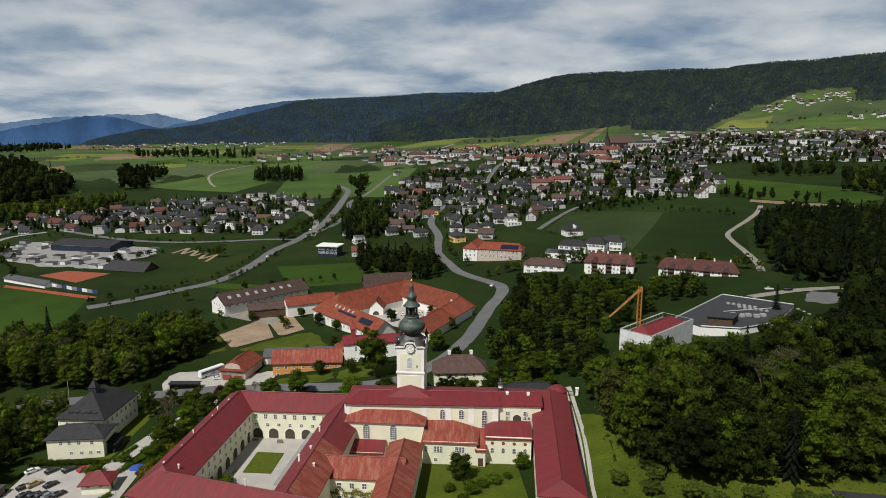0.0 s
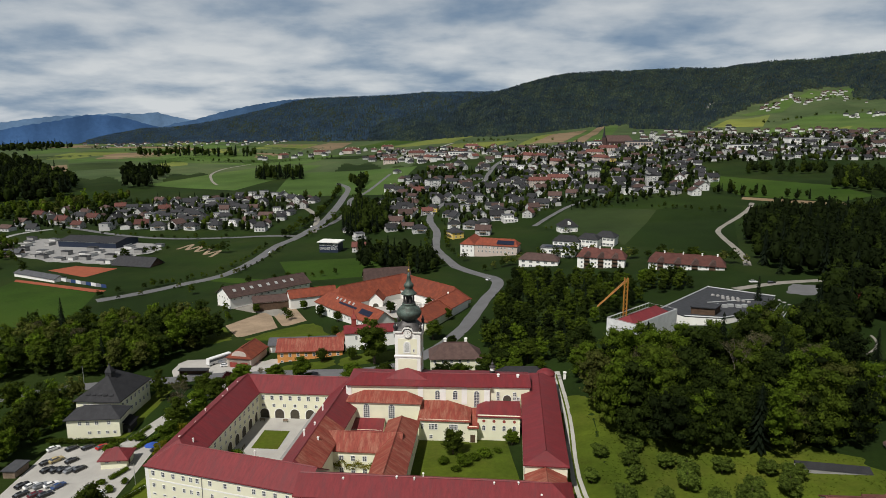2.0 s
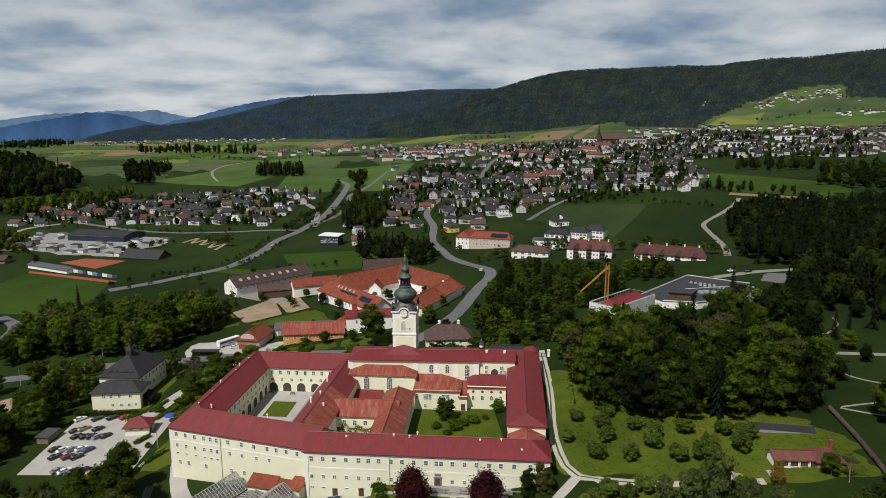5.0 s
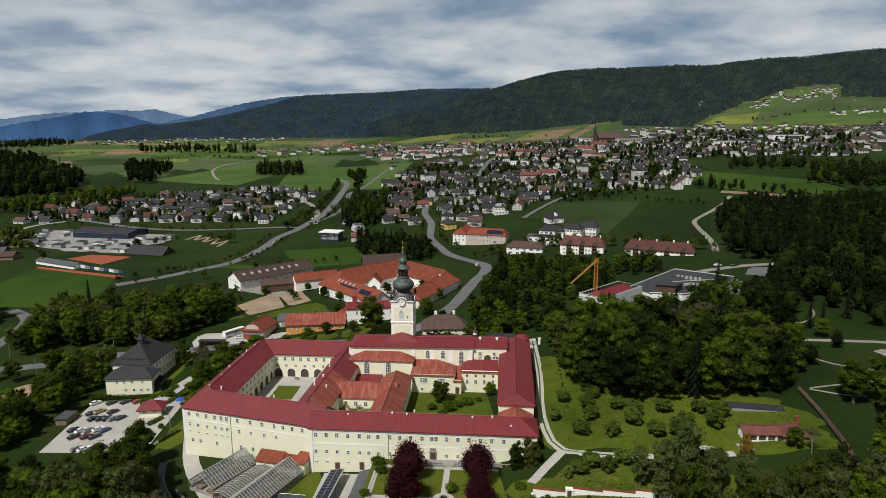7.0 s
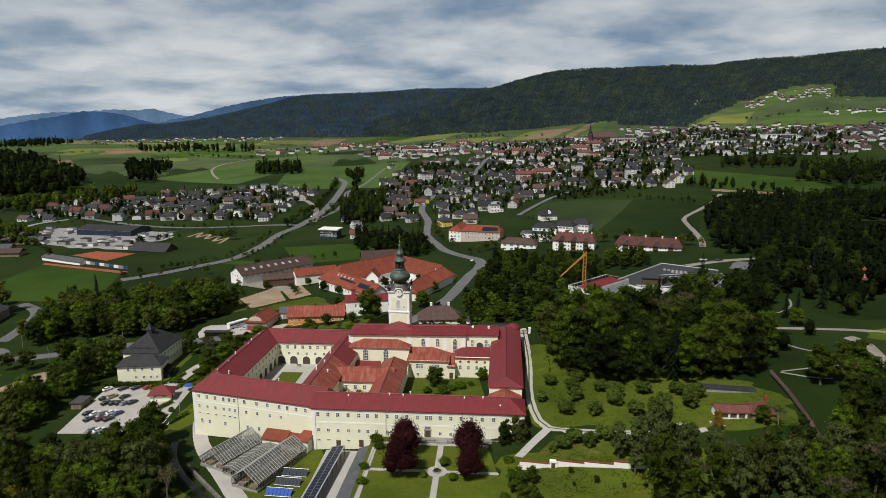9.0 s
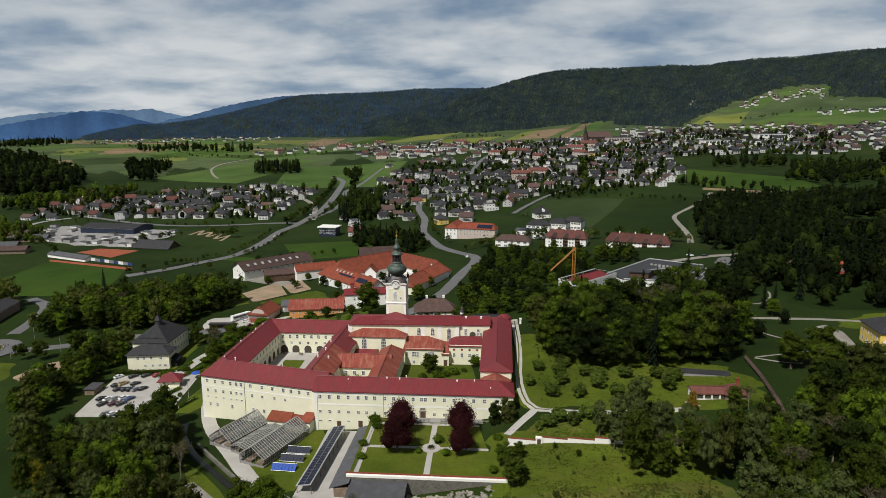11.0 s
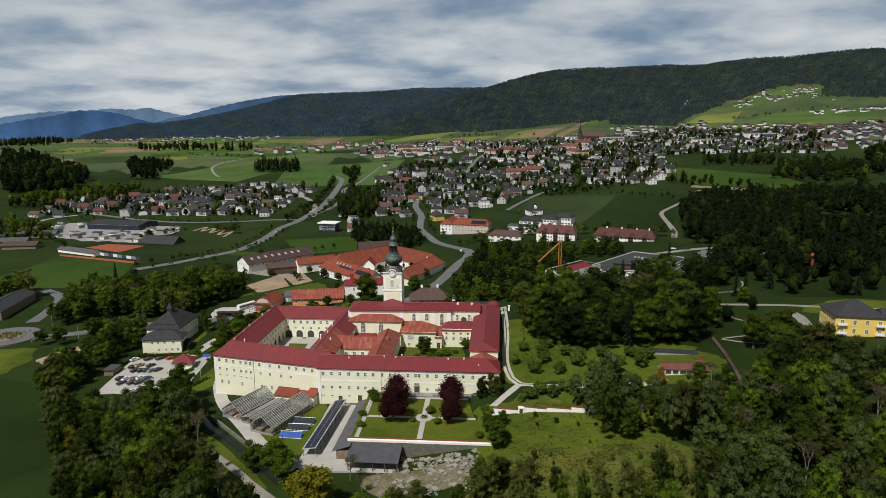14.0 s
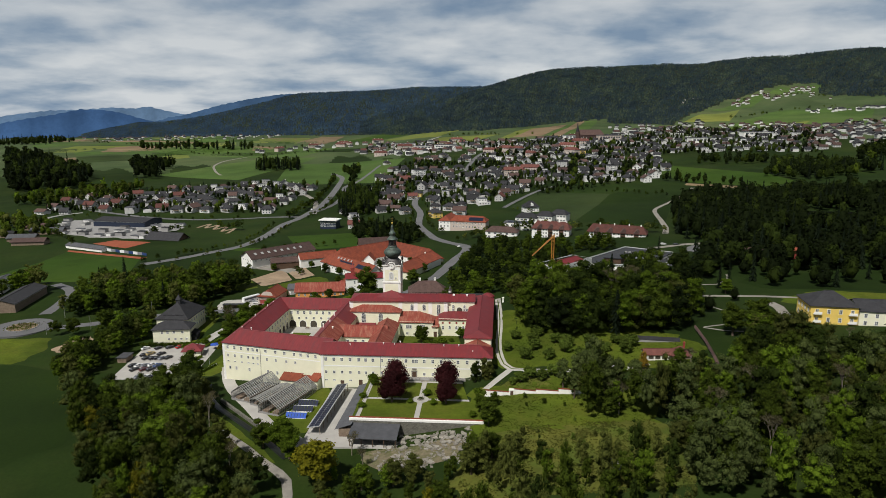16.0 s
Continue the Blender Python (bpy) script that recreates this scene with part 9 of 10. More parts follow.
# stone yard below the wall
patch("stone_yard", [(22, -50), (61, -43), (58, -60), (32, -64)], M["yard_soil"], "bare stony yard below the garden wall", "yard", cell=3)
blocks = []
for k in range(6):
    g = Geo().box(-0.75, -0.5, 0, 0.75, 0.5, 0.32)
    g.v = [(x * stone_rng.uniform(0.6, 1.2), y * stone_rng.uniform(0.6, 1.2), z * stone_rng.uniform(0.7, 1.2)) for x, y, z in g.v]
    blocks.append(g.mesh("stone_block", M["stone"]))
for k in range(230):
    x, y = stone_rng.uniform(36, 61), stone_rng.uniform(-61, -40.5)
    if stone_rng.random() < 0.12 + 0.5 * (0.5 + 0.5 * math.sin(x * 0.9) * math.sin(y * 0.7 + 1)):
        s = stone_rng.uniform(0.7, 1.7)
        ob = part("stone_block", blocks[k % 6], None, at=pose(x, y, on_ground(x, y) + 0.2, 0, 0, stone_rng.uniform(0, 180)) @ Matrix.Diagonal((s, s, s, 1)))
        tagged(ob, "rough pale stone block lying in the yard", "stone", "stone blocks")
# yard between the sheds
shed_yard = tagged(part("shed_yard", Geo().prism([(4.6, -1.5), (4.4, -44.5), (6, -48.5), (37.5, -48.8), (37.5, -39.2), (19.3, -39.2), (19.5, -1.5)], -4, 0.35), M["gravel"]), "pale gravel yard between two long sheds", "yard", kind="structure")
rub_rng = random.Random(15)
rub = Geo()
for k in range(900):
    x, y = rub_rng.uniform(30, 62), rub_rng.uniform(-63, -40)
    if math.sin(x * 0.55 + 1) * math.sin(y * 0.5) + 0.35 * math.sin(x * 1.7) < -0.1:
        continue
    q = rub_rng.uniform(0.2, 0.55)
    b = Geo().box(-q, -q * 0.6, -0.2, q, q * 0.6, q * 0.4)
    b.v = [(a * rub_rng.uniform(0.6, 1.1), b_ * rub_rng.uniform(0.6, 1.1), c * rub_rng.uniform(0.5, 1.1)) for a, b_, c in b.v]
    m = pose(x, y, on_ground(x, y) + 0.15, rub_rng.uniform(-20, 20), rub_rng.uniform(-20, 20), rub_rng.uniform(0, 180))
    rub.add([m @ Vector(p) for p in b.v], b.f)
tagged(part("rubble", rub, M["stone"]), "heaps of broken grey stone in the yard", "rubble", kind="stuff")
pvs, L = placed("solar_shed", (9.2, -4), (7.2, -41), 0.3, "long open shed covered with solar panels", "shed")
part("roof", Geo().add([(0, -2.3, 2.6), (L, -2.3, 2.6), (L, 2.3, 3.4), (0, 2.3, 3.4), (0, -2.3, 2.45), (L, -2.3, 2.45), (L, 2.3, 3.25), (0, 2.3, 3.25)], [(0, 1, 2, 3), (7, 6, 5, 4), (0, 4, 5, 1), (2, 6, 7, 3), (1, 5, 6, 2), (3, 7, 4, 0)]), M["rail"], pvs)
for k in range(22):
    for r in range(2):
        y0 = -1.75 + 1.9 * r
        z0 = 2.6 + (y0 + 2.3) * 0.174 + 0.06
        part("panel", Geo().add([(0.4 + 1.65 * k, y0, z0), (1.95 + 1.65 * k, y0, z0), (1.95 + 1.65 * k, y0 + 1.75, z0 + 0.304), (0.4 + 1.65 * k, y0 + 1.75, z0 + 0.304)], [(0, 1, 2, 3)]), M["pv"], pvs)
for k in range(9):
    for s in (-2.1, 2.1):
        part("post", Geo().box(0.3 + 4.5 * k, s - 0.08, -2, 0.5 + 4.5 * k, s + 0.08, 2.6 + (s + 2.1) * 0.16), M["wood"], pvs)
gsh, L = placed("long_shed", (19.2, -5), (18.0, -41.5), 1.2, "long low shed with a grey-brown sheet roof", "shed")
part("wall", Geo().box(0, -1.9, -3, L, 2.2, 2.0), M["wood"], gsh)
part("roof", Geo().add([(-0.3, -3.2, 1.9), (L + 0.3, -3.2, 1.9), (L + 0.3, 2.6, 3.9), (-0.3, 2.6, 3.9), (-0.3, -3.2, 1.75), (L + 0.3, -3.2, 1.75), (L + 0.3, 2.6, 3.75), (-0.3, 2.6, 3.75)], [(3, 2, 1, 0), (4, 5, 6, 7), (0, 1, 5, 4), (2, 3, 7, 6), (1, 2, 6, 5), (3, 0, 4, 7)]), M["roof_grey"], gsh)
cp, L = placed("carport", (21, -43.6), (37, -43.8), 0.0, "open timber carport with a dark flat roof", "carport")
part("roof", Geo().add([(-0.5, -4.6, 3.4), (L, -4.6, 3.4), (L, 4.4, 4.6), (-0.5, 4.4, 4.6), (-0.5, -4.6, 3.2), (L, -4.6, 3.2), (L, 4.4, 4.4), (-0.5, 4.4, 4.4)], [(0, 1, 2, 3), (7, 6, 5, 4), (0, 4, 5, 1), (1, 5, 6, 2), (3, 2, 6, 7), (0, 3, 7, 4)]), M["roof_grey"], cp)
for k in range(5):
    part("post", Geo().box(0.2 + 3.8 * k, -4.4, -2, 0.45 + 3.8 * k, -4.15, 3.3), M["wood_dark"], cp)
# small ground-mounted solar rows
for k, (x, y, m_) in enumerate(((-1.5, -15.5, "pv"), (-2.2, -20.5, "pv"), (-3.2, -26.0, "blue"))):
    sr = thing("solar_row", pose(x, y, on_ground(x, y), 0, 0, -3), "ground-mounted row of solar collectors on the grass", "solar panel", "solar rows")
    part("stand", Geo().box(-3.6, -0.1, -0.5, -3.4, 0.1, 1.0).box(3.4, -0.1, -0.5, 3.6, 0.1, 1.0), M["rail"], sr)
    for q in range(7):
        part("panel", Geo().add([(-3.9 + 1.12 * q, -1.1, 0.3), (-2.9 + 1.12 * q, -1.1, 0.3), (-2.9 + 1.12 * q, 0.9, 1.7), (-3.9 + 1.12 * q, 0.9, 1.7)], [(0, 1, 2, 3)]), M[m_], sr)
    part("frame", Geo().bar((-4, -1.12, 0.26), (4, -1.12, 0.26), 0.06).bar((-4, 0.92, 1.72), (4, 0.92, 1.72), 0.06), M["rail"], sr)
patch("lawn", [(-8, 3), (6, 0), (4.5, -40), (-8, -34)], M["lawn"], "lawn beside the greenhouses", "lawn", cell=3)


def greenhouse(p0, p1, W, z, ze, zr, label):
    gh_, L = placed("greenhouse", p0, p1, z, label, "greenhouse", "greenhouses")
    part("plinth", Geo().box(0, -W / 2, -2, L, -W / 2 + 0.25, 0.5).box(0, W / 2 - 0.25, -2, L, W / 2, 0.5).box(0, -W / 2, -2, 0.25, W / 2, 0.5).box(L - 0.25, -W / 2, -2, L, W / 2, 0.5), M["concrete"], gh_)
    n = int(L / 1.0)
    fr = Geo()
    for k in range(n + 1):
        x = L * k / n
        fr.bar((x, -W / 2, 0.5), (x, -W / 2, ze), 0.04).bar((x, W / 2, 0.5), (x, W / 2, ze), 0.04)
        fr.bar((x, -W / 2, ze), (x, 0, zr), 0.10).bar((x, W / 2, ze), (x, 0, zr), 0.10)
    for q in (-W / 2, W / 2):
        fr.bar((0, q, ze), (L, q, ze), 0.08).bar((0, q, ze * 0.55), (L, q, ze * 0.55), 0.05)
    for j in range(1, 4):
        for s in (-1, 1):
            y, zq = s * W / 2 * (1 - j / 4), ze + (zr - ze) * j / 4
            fr.bar((0, y, zq), (L, y, zq), 0.045)
    fr.bar((0, 0, zr), (L, 0, zr), 0.12)
    for x in (0, L):
        for k in range(1, 9):
            y = -W / 2 + W * k / 9
            fr.bar((x, y, 0.5), (x, y, ze + (zr - ze) * (1 - abs(y) / (W / 2))), 0.04)
    part("frame", fr, M["old_frame"], gh_)
    for k in range(n):
        x0, x1 = L * k / n + 0.05, L * (k + 1) / n - 0.05
        for s in (-1, 1):
            part("pane", Geo().add([(x0, s * W / 2, ze + 0.03), (x1, s * W / 2, ze + 0.03), (x1, 0.02 * s, zr + 0.03), (x0, 0.02 * s, zr + 0.03)], [(0, 1, 2, 3)]), M["pane"], gh_)
            part("pane", Geo().add([(x0, s * W / 2, 0.5), (x1, s * W / 2, 0.5), (x1, s * W / 2, ze), (x0, s * W / 2, ze)], [(0, 1, 2, 3)]), M["pane"], gh_)
    part("bench", Geo().box(1, -W * 0.35, 0, L - 1, -W * 0.1, 0.8).box(1, W * 0.1, 0, L - 1, W * 0.35, 0.8), M["wood"], gh_)
    return gh_


M["pane"] = bpy.data.materials.new("greenhouse_glass")
M["pane"].use_nodes = True
pt_ = M["pane"].node_tree
pb = pt_.nodes["Principled BSDF"]
pb.inputs["Base Color"].default_value = (0.15, 0.16, 0.155, 1)
pb.inputs["Roughness"].default_value = 0.35
pb.inputs["Specular IOR Level"].default_value = 0.2
pb.inputs["Alpha"].default_value = 0.30
pn = node(pt_, "ShaderNodeTexNoise", Scale=0.8, Detail=4.0)
pc_ = pt_.nodes.new("ShaderNodeTexCoord")
pt_.links.new(pc_.outputs["Object"], pn.inputs["Vector"])
pt_.links.new(ramp(pt_, pn.outputs[0], [(0.35, (0.35,) * 3), (0.7, (0.75,) * 3)]), pb.inputs["Alpha"])
greenhouse((-22.1, 4.0), (-29.6, -11.8), 10.0, -1.6, 2.6, 6.2, "old glass greenhouse with a weathered metal frame")
greenhouse((-14.2, 0.4), (-21.6, -16.4), 6.2, -1.4, 2.2, 3.0, "low glass greenhouse between two taller ones")
greenhouse((-6.0, -1.4), (-14.3, -23.7), 9.8, -1.0, 2.8, 6.2, "large glass greenhouse with a metal frame")
for x0, x1, y, z in ((-17, -9, 0.0, 1.2), (-9.5, -3.5, -1.5, 0.8), (-4.2, -0.6, -1.6, 2.0)):
    lh, L = placed("potting_shed", (x0, y + 2.4), (x1, y + 1.0), -1, "low potting shed with an orange tile roof", "shed")
    part("wall", Geo().box(0, -2, -2, L, 2, 2.6 + z), M["cream"], lh)
    part("roof", Geo().add([(-0.3, -2.5, 2.5 + z), (L + 0.3, -2.5, 2.5 + z), (L + 0.3, 2, 4.2 + z), (-0.3, 2, 4.2 + z), (-0.3, -2.5, 2.3 + z), (L + 0.3, -2.5, 2.3 + z), (L + 0.3, 2, 4.0 + z), (-0.3, 2, 4.0 + z)], [(0, 1, 2, 3), (7, 6, 5, 4), (0, 4, 5, 1), (1, 5, 6, 2), (3, 2, 6, 7), (0, 3, 7, 4)]), M["roof_orange"], lh)
# stone bank of the mill stream
bank = tagged(part("bank_wall", Geo().add([(-37.5, -12, -5), (-9, -40, -5), (-8.4, -39.4, -5), (-36.9, -11.4, -5), (-37.5, -12, -0.9), (-9, -40, -0.2), (-8.4, -39.4, -0.2), (-36.9, -11.4, -0.9)], [(0, 1, 5, 4), (1, 2, 6, 5), (2, 3, 7, 6), (3, 0, 4, 7), (4, 5, 6, 7)]), M["stone_dark"]), "mossy stone bank wall of the mill stream", "wall", kind="structure")


# ---- cars ----
def car_mesh():
    g = Geo()
    prof = [(-2.15, 0.35), (-2.2, 0.75), (-2.05, 0.95), (-1.2, 1.02), (1.35, 0.98), (2.1, 0.78), (2.2, 0.5), (2.1, 0.32)]
    n = len(prof)
    for y, k in ((-0.86, 1.0), (-0.70, 1.03), (0.70, 1.03), (0.86, 1.0)):
        g.v += [(x * (1 if abs(y) < 0.8 else 0.98), y, 0.32 + (z - 0.32) * k) for x, z in prof]
    for j in range(3):
        for i in range(n):
            a, b = j * n + i, j * n + (i + 1) % n
            g.f.append((a, b, b + n, a + n))
    g.f += [tuple(reversed(range(n))), tuple(range(3 * n, 4 * n))]
    return g


CAR = {"body": car_mesh()}
cabin = Geo().add([(-1.75, -0.76, 0.98), (0.95, -0.76, 0.98), (0.95, 0.76, 0.98), (-1.75, 0.76, 0.98), (-1.25, -0.6, 1.42), (0.25, -0.6, 1.42), (0.25, 0.6, 1.42), (-1.25, 0.6, 1.42)], [(0, 1, 5, 4), (1, 2, 6, 5), (2, 3, 7, 6), (3, 0, 4, 7)]).mesh("windows", M["glass_win"])
wheel = Geo().lathe([(0.2, -0.11), (0.32, -0.11), (0.32, 0.11), (0.2, 0.11)], 12).mesh("wheel", M["tyre"])
rim = Geo().lathe([(0.19, -0.12), (0.19, 0.12)], 10).mesh("rim", M["rail"])
lampm = Geo().box(-0.04, -0.18, -0.07, 0.04, 0.18, 0.07).mesh("headlight", M["frame_white"])
ROOFS = {}
CARS = {}


def car(x, y, turn, paint, big=False):
    m = pose(x, y, on_ground(x, y) + 0.12, 0, 0, turn)
    if big:
        m = m @ Matrix.Diagonal((1.08, 1.05, 1.18, 1))
    names = {"paint_black": "black", "paint_white": "white", "paint_grey": "grey", "paint_red": "red", "paint_blue": "dark blue", "paint_gold": "gold", "paint_wine": "wine red"}
    if paint in CARS:
        return copy_thing(CARS[paint], m)
    c = thing("car", m, names[paint] + " parked car on the gravel", "car", "parked cars")
    part("body", CAR["body"], M[paint], c, smooth=False)
    part("windows", cabin, None, c)
    part("roof_panel", Geo().add([(-1.25, -0.6, 1.425), (0.25, -0.6, 1.425), (0.25, 0.6, 1.425), (-1.25, 0.6, 1.425), (-1.15, -0.5, 1.47), (0.15, -0.5, 1.47), (0.15, 0.5, 1.47), (-1.15, 0.5, 1.47)], [(0, 1, 5, 4), (1, 2, 6, 5), (2, 3, 7, 6), (3, 0, 4, 7), (4, 5, 6, 7)]), M[paint], c)
    for sx in (-1.35, 1.35):
        for sy in (-0.8, 0.8):
            w = part("wheel", wheel, None, c, at=pose(sx, sy, 0.32, 90))
            part("rim", rim, None, w)
    for sy in (-0.6, 0.6):
        part("headlight", lampm, None, c, at=Matrix.Translation((2.13, sy, 0.68)))
    CARS[paint] = c
    return c


P = ("paint_black", "paint_grey", "paint_white", "paint_red", "paint_blue", "paint_gold", "paint_wine")
LOT = ((-101.5, 51.4, 2), (-95.0, 51.7, 0), (-89.7, 52.5, 0), (-84.9, 52.9, 3), (-97.2, 41.9, 0), (-95.0, 43.6, 5), (-89.5, 43.4, 0), (-93.7, 37.4, 0), (-90.7, 37.5, 0), (-88.3, 37.6, 0), (-85.9, 37.4, 1), (-83.4, 38.2, 0), (-95.3, 28.1, 0), (-92.2, 27.8, 2), (-89.2, 28.0, 1),
       (-86.2, 28.7, 2), (-83.4, 28.0, 4), (-91.8, 23.0, 0), (-87.3, 23.1, 6), (-84.3, 23.1, 0), (-84.8, 14.2, 1), (-82.2, 14.0, 2), (-79.3, 13.8, 0), (-76.6, 14.7, 0), (-70.4, 23.2, 2), (-67.2, 24.4, 2))
for x, y, k in LOT:
    car(x, y, 62 + town_rng.uniform(-6, 6), P[k], k in (5,))
for x, y, t, k in ((-72, 126, 20, 2), (-69, 128, 15, 2), (-76, 130, 10, 1), (44, 268, 70, 2), (190, 218, 10, 2), (198, 214, 10, 0), (-140, 380, 95, 2), (-138, 500, 85, 2)):
    car(x, y, t, P[k])
for x, y, t in ((-77, 131, 58),):
    bus = thing("bus", pose(x, y, on_ground(x, y) + 0.15, 0, 0, t), "white coach parked in the yard", "bus", "coaches")
    part("body", Geo().prism([(-5.8, -1.2), (5.8, -1.2), (5.95, -1.0), (5.95, 1.0), (5.8, 1.2), (-5.8, 1.2)], 0.4, 3.2), M["paint_white"], bus)
    for s in (-1.22, 1.22):
        part("window_band", Geo().box(-5.5, s - 0.02, 1.7, 5.5, s + 0.02, 2.7), M["glass_win"], bus)
    for sx in (-3.6, 3.8):
        for sy in (-1.1, 1.1):
            part("wheel", wheel, None, bus, at=pose(sx, sy, 0.32, 90) @ Matrix.Diagonal((1.4, 1.4, 1.4, 1)))
# roundabout
rbx, rby = -191, 86
rz = max(on_ground(rbx + a, rby + b) for a in (-18, 0, 18) for b in (-18, 0, 18)) + 0.1
g = Geo()
g.lathe([(16, rz - 1.5), (16, rz), (15.5, rz + 0.02)], 40, rbx, rby)
tagged(part("roundabout", g, M["asphalt"]), "grey asphalt roundabout", "road", kind="structure")
isl = thing("traffic_island", (rbx, rby, rz + 0.02), "planted round traffic island with a pale kerb", "traffic island")
part("kerb", Geo().lathe([(8.0, 0), (8.0, 0.2), (7.5, 0.2), (7.5, 0.05)], 36), M["concrete"], isl)
Vi, Qi = leaf_cloud(np.random.default_rng(9), [((0, 0, 0.2), (7.0, 7.0, 0.9))], 900, 0.3)
tagged(part("planting", fast_mesh("planting", Vi, Qi, M["leaf_olive"]), None, isl), kind="stuff")
part("soil", Geo().lathe([(7.5, 0), (7.5, 0.15)], 36), M["dirt"], isl)
# street lamps and poles
for x, y in ((-110, 100), (-128, 109), (-150, 84), (-60, 30), (-58, 42), (-170, 76), (-178, 104)):
    sl = thing("street_lamp", (x, y, on_ground(x, y)), "slim grey street lamp beside the road", "street lamp", "street lamps")
    part("pole", Geo().lathe([(0.1, -0.3), (0.07, 7.5)], 8), M["rail"], sl)
    part("head", Geo().box(-0.15, -0.9, 7.4, 0.15, 0.1, 7.6), M["dark_metal"], sl)
# hedge before the annex, creeper in the small court
Vh, Qh = leaf_cloud(np.random.default_rng(12), [((-12 + 3 * k, 0, 0.8), (2.0, 1.1, 1.0)) for k in range(9)], 1500, 0.22)
hd = thing("hedge", pose(-93, 56.6, on_ground(-93, 56.6), 0, 0, 6), "clipped green hedge along the car park", "hedge")
part("foliage", fast_mesh("foliage", Vh, Qh, M["leaf"], core([((-12 + 3 * k, 0, 0.8), (2.0, 1.1, 1.0)) for k in range(9)])), None, hd)
Vv, Qv = leaf_cloud(np.random.default_rng(13), [((3 + 2.4 * k, 25.8, 7.2 + (k % 2)), (1.6, 0.35, 1.6)) for k in range(6)], 900, 0.16)
cre = thing("creeper", (0, 0, 0), "yellow-green creeper covering the court wall", "creeper")
part("foliage", fast_mesh("foliage", Vv, Qv, M["leaf_gold"]), None, cre)

# gate and low dark-roofed outbuilding behind the east wing
ng = thing("yard_gate", pose(72, 87, on_ground(72, 87), 0, 0, 0), "dark iron gate between white piers", "gate")
for sx in (-2.6, 2.6):
    part("pier", Geo().box(sx - 0.45, -0.45, -1, sx + 0.45, 0.45, 3.0).box(sx - 0.6, -0.6, 3.0, sx + 0.6, 0.6, 3.25), M["white"], ng)
for k in range(9):
    part("bar", Geo().box(-2.0 + 0.5 * k - 0.04, -0.04, 0.2, -2.0 + 0.5 * k + 0.04, 0.04, 2.0), M["dark_metal"], ng)
part("rail", Geo().box(-2.15, -0.05, 0.4, 2.15, 0.05, 0.5).box(-2.15, -0.05, 1.8, 2.15, 0.05, 1.9), M["dark_metal"], ng)
ob_, L = placed("outbuilding", (50, 86), (67, 87), on_ground(58, 86), "low outbuilding with a dark grey hipped roof", "outbuilding")
wing(ob_, (0, 0), (L, 0), 7, -3, 5.4, 8.0, (2.5, 2.5), roof="roof_dark")
windows_along(ob_, (0, -3.5), (L, -3.5), even(4, 0.15, 0.85), 3.0, 1.0, 1.2)
nt = thing("corner_turret", (66.8, 76.5, 0), "squat round corner turret with a red metal roof", "turret")
part("wall", Geo().lathe([(2.6, 4), (2.6, 17.6), (2.9, 17.7), (2.9, 18.1)], 20), M["cream"], nt)
part("roof", Geo().lathe([(3.3, 18.0), (3.1, 18.4), (1.8, 19.3), (0.2, 19.8)], 20), M["roof_red"], nt)
tree("light", 66, 98, 0.62, None, "behind the abbey", 0.8)
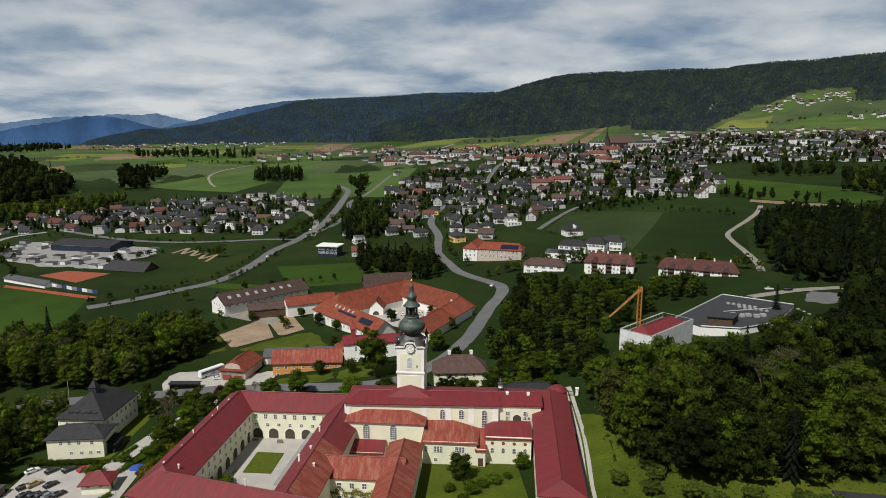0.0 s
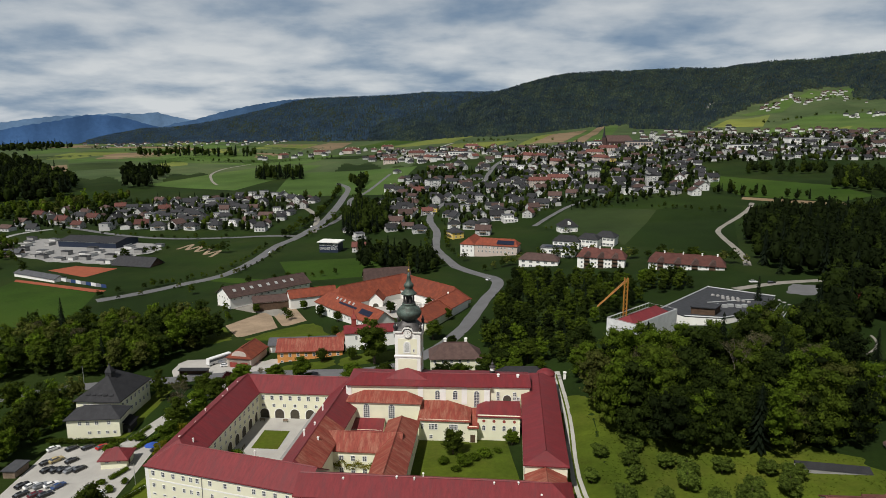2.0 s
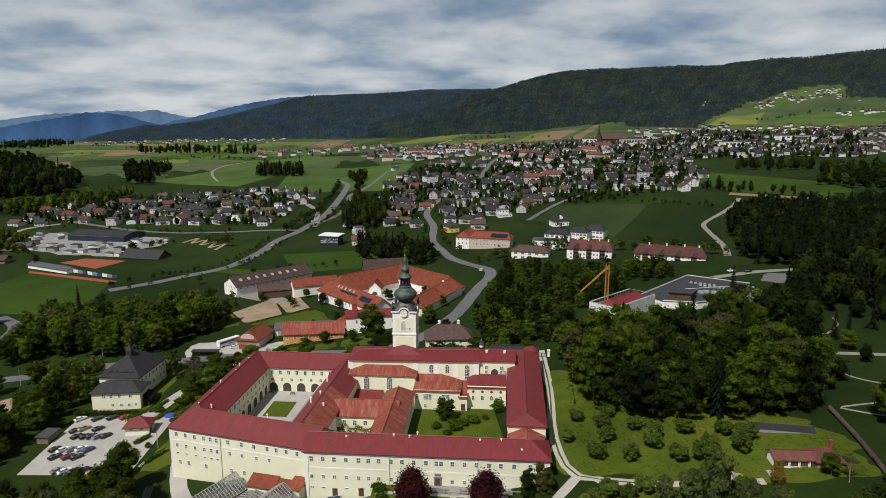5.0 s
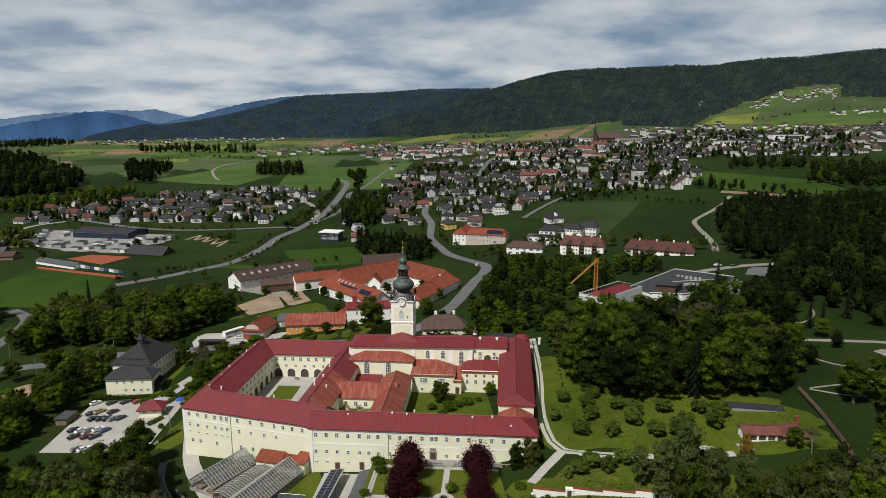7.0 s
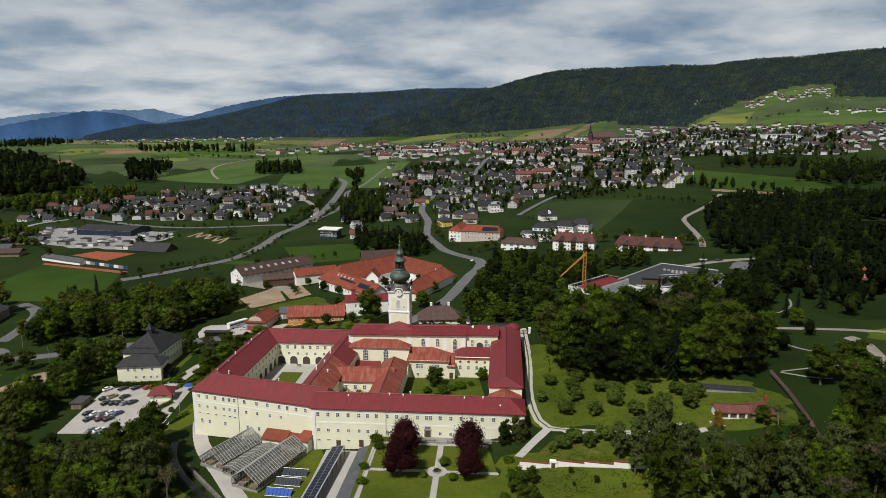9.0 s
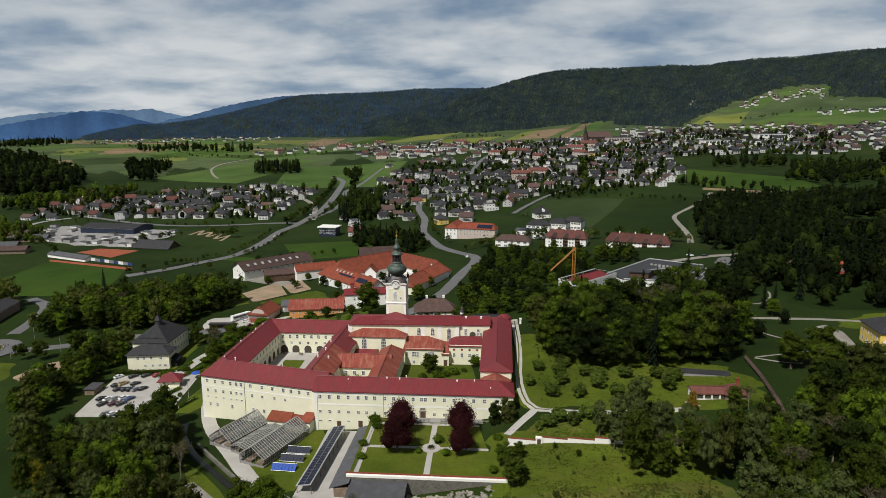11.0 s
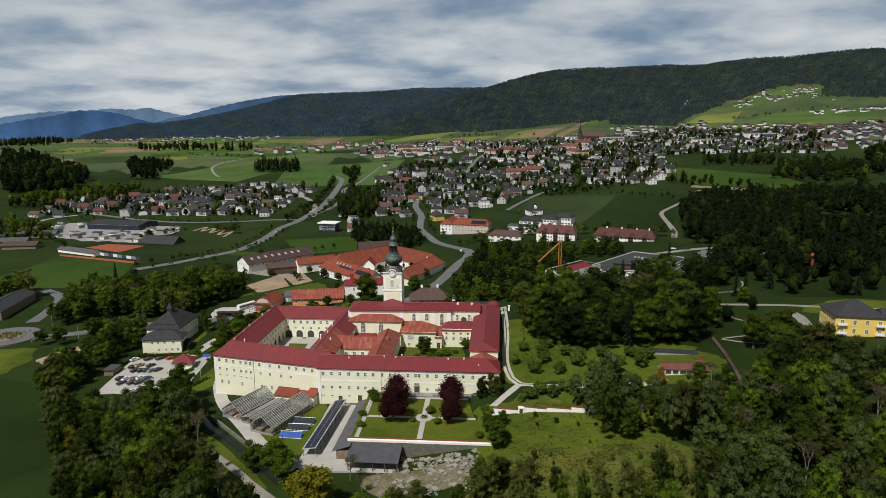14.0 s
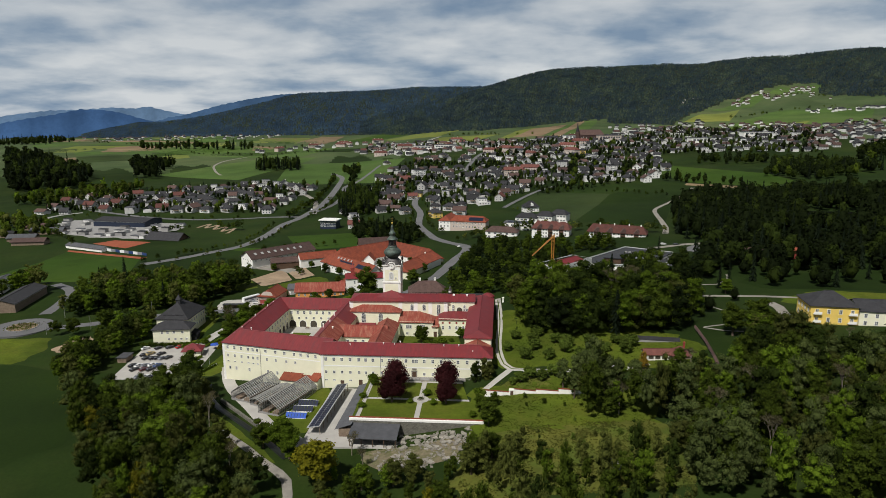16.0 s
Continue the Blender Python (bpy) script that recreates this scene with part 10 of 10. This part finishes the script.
# railing of the footbridge by the car park, hedges along the drive
for (xa, ya), (xb, yb_) in (((-59.3, 16.5), (-58.7, 22.0)), ((-58.7, 22.0), (-55.7, 28.1))):
    rl = thing("railing", (xa, ya, on_ground(xa, ya)), "white painted metal railing beside the mill stream", "railing", "railings")
    d = Vector((xb - xa, yb_ - ya, on_ground(xb, yb_) - on_ground(xa, ya)))
    for z in (0.55, 1.05):
        part("rail", Geo().bar((0, 0, z), (d.x, d.y, d.z + z), 0.05), M["frame_white"], rl)
    for k in range(5):
        part("post", Geo().bar((d.x * k / 4, d.y * k / 4, d.z * k / 4 - 0.3), (d.x * k / 4, d.y * k / 4, d.z * k / 4 + 1.1), 0.06), M["frame_white"], rl)
hedge_mesh = fast_mesh("foliage", Vh, Qh, M["leaf_light"], core([((-12 + 3 * k, 0, 0.8), (2.0, 1.1, 1.0)) for k in range(9)]))
for x, y, turn, sx in ((-68.6, 35.5, 70, 0.25), (-57.6, 24, 72, 0.35), (-77, 63, 80, 0.4), (-70.5, 58, 72, 0.55), (-53, 40, 92, 0.9)):
    h2 = thing("low_hedge", pose(x, y, on_ground(x, y), 0, 0, turn) @ Matrix.Diagonal((sx, 0.8, 0.8, 1)), "low green hedge along the drive", "hedge", "low hedges")
    part("foliage", hedge_mesh, None, h2)
# benches and a stone bowl in the west court
for x, y, turn in ((-30, 58.5, 0), (-22, 58.5, 0), (-29.5, 40, -90)):
    be = thing("bench", pose(x, y, 4.7, 0, 0, turn), "plain wooden bench in the abbey court", "bench", "court benches")
    part("seat", Geo().box(-0.9, -0.22, 0.42, 0.9, 0.22, 0.48), M["wood"], be)
    part("backrest", Geo().box(-0.9, 0.2, 0.5, 0.9, 0.25, 0.95), M["wood"], be)
    for sx in (-0.75, 0.75):
        part("leg", Geo().box(sx - 0.05, -0.2, 0, sx + 0.05, 0.2, 0.42), M["dark_metal"], be)
# sandy ring and bowl beside the orchard path
fo = thing("stone_fountain", (117, -3, on_ground(117, -3)), "small round stone fountain on gravel", "fountain")
part("gravel_ring", Geo().lathe([(3.2, -0.3), (3.2, 0.22)], 24), M["gravel"], fo)
part("basin", Geo().lathe([(1.3, 0.1), (1.4, 0.75), (1.15, 0.75), (1.05, 0.45)], 18), M["stone"], fo)
part("pillar", Geo().lathe([(0.25, 0.3), (0.18, 1.3), (0.4, 1.4), (0.1, 1.5)], 10), M["stone"], fo)
# a pale round trough on the rough meadow, with its sandy edge
tr2 = thing("round_trough", (103, -71, on_ground(103, -71)), "pale round concrete trough on the meadow", "trough")
part("rim", Geo().lathe([(3.0, -0.2), (3.0, 0.7), (2.6, 0.7), (2.6, 0.3)], 24), M["concrete"], tr2)
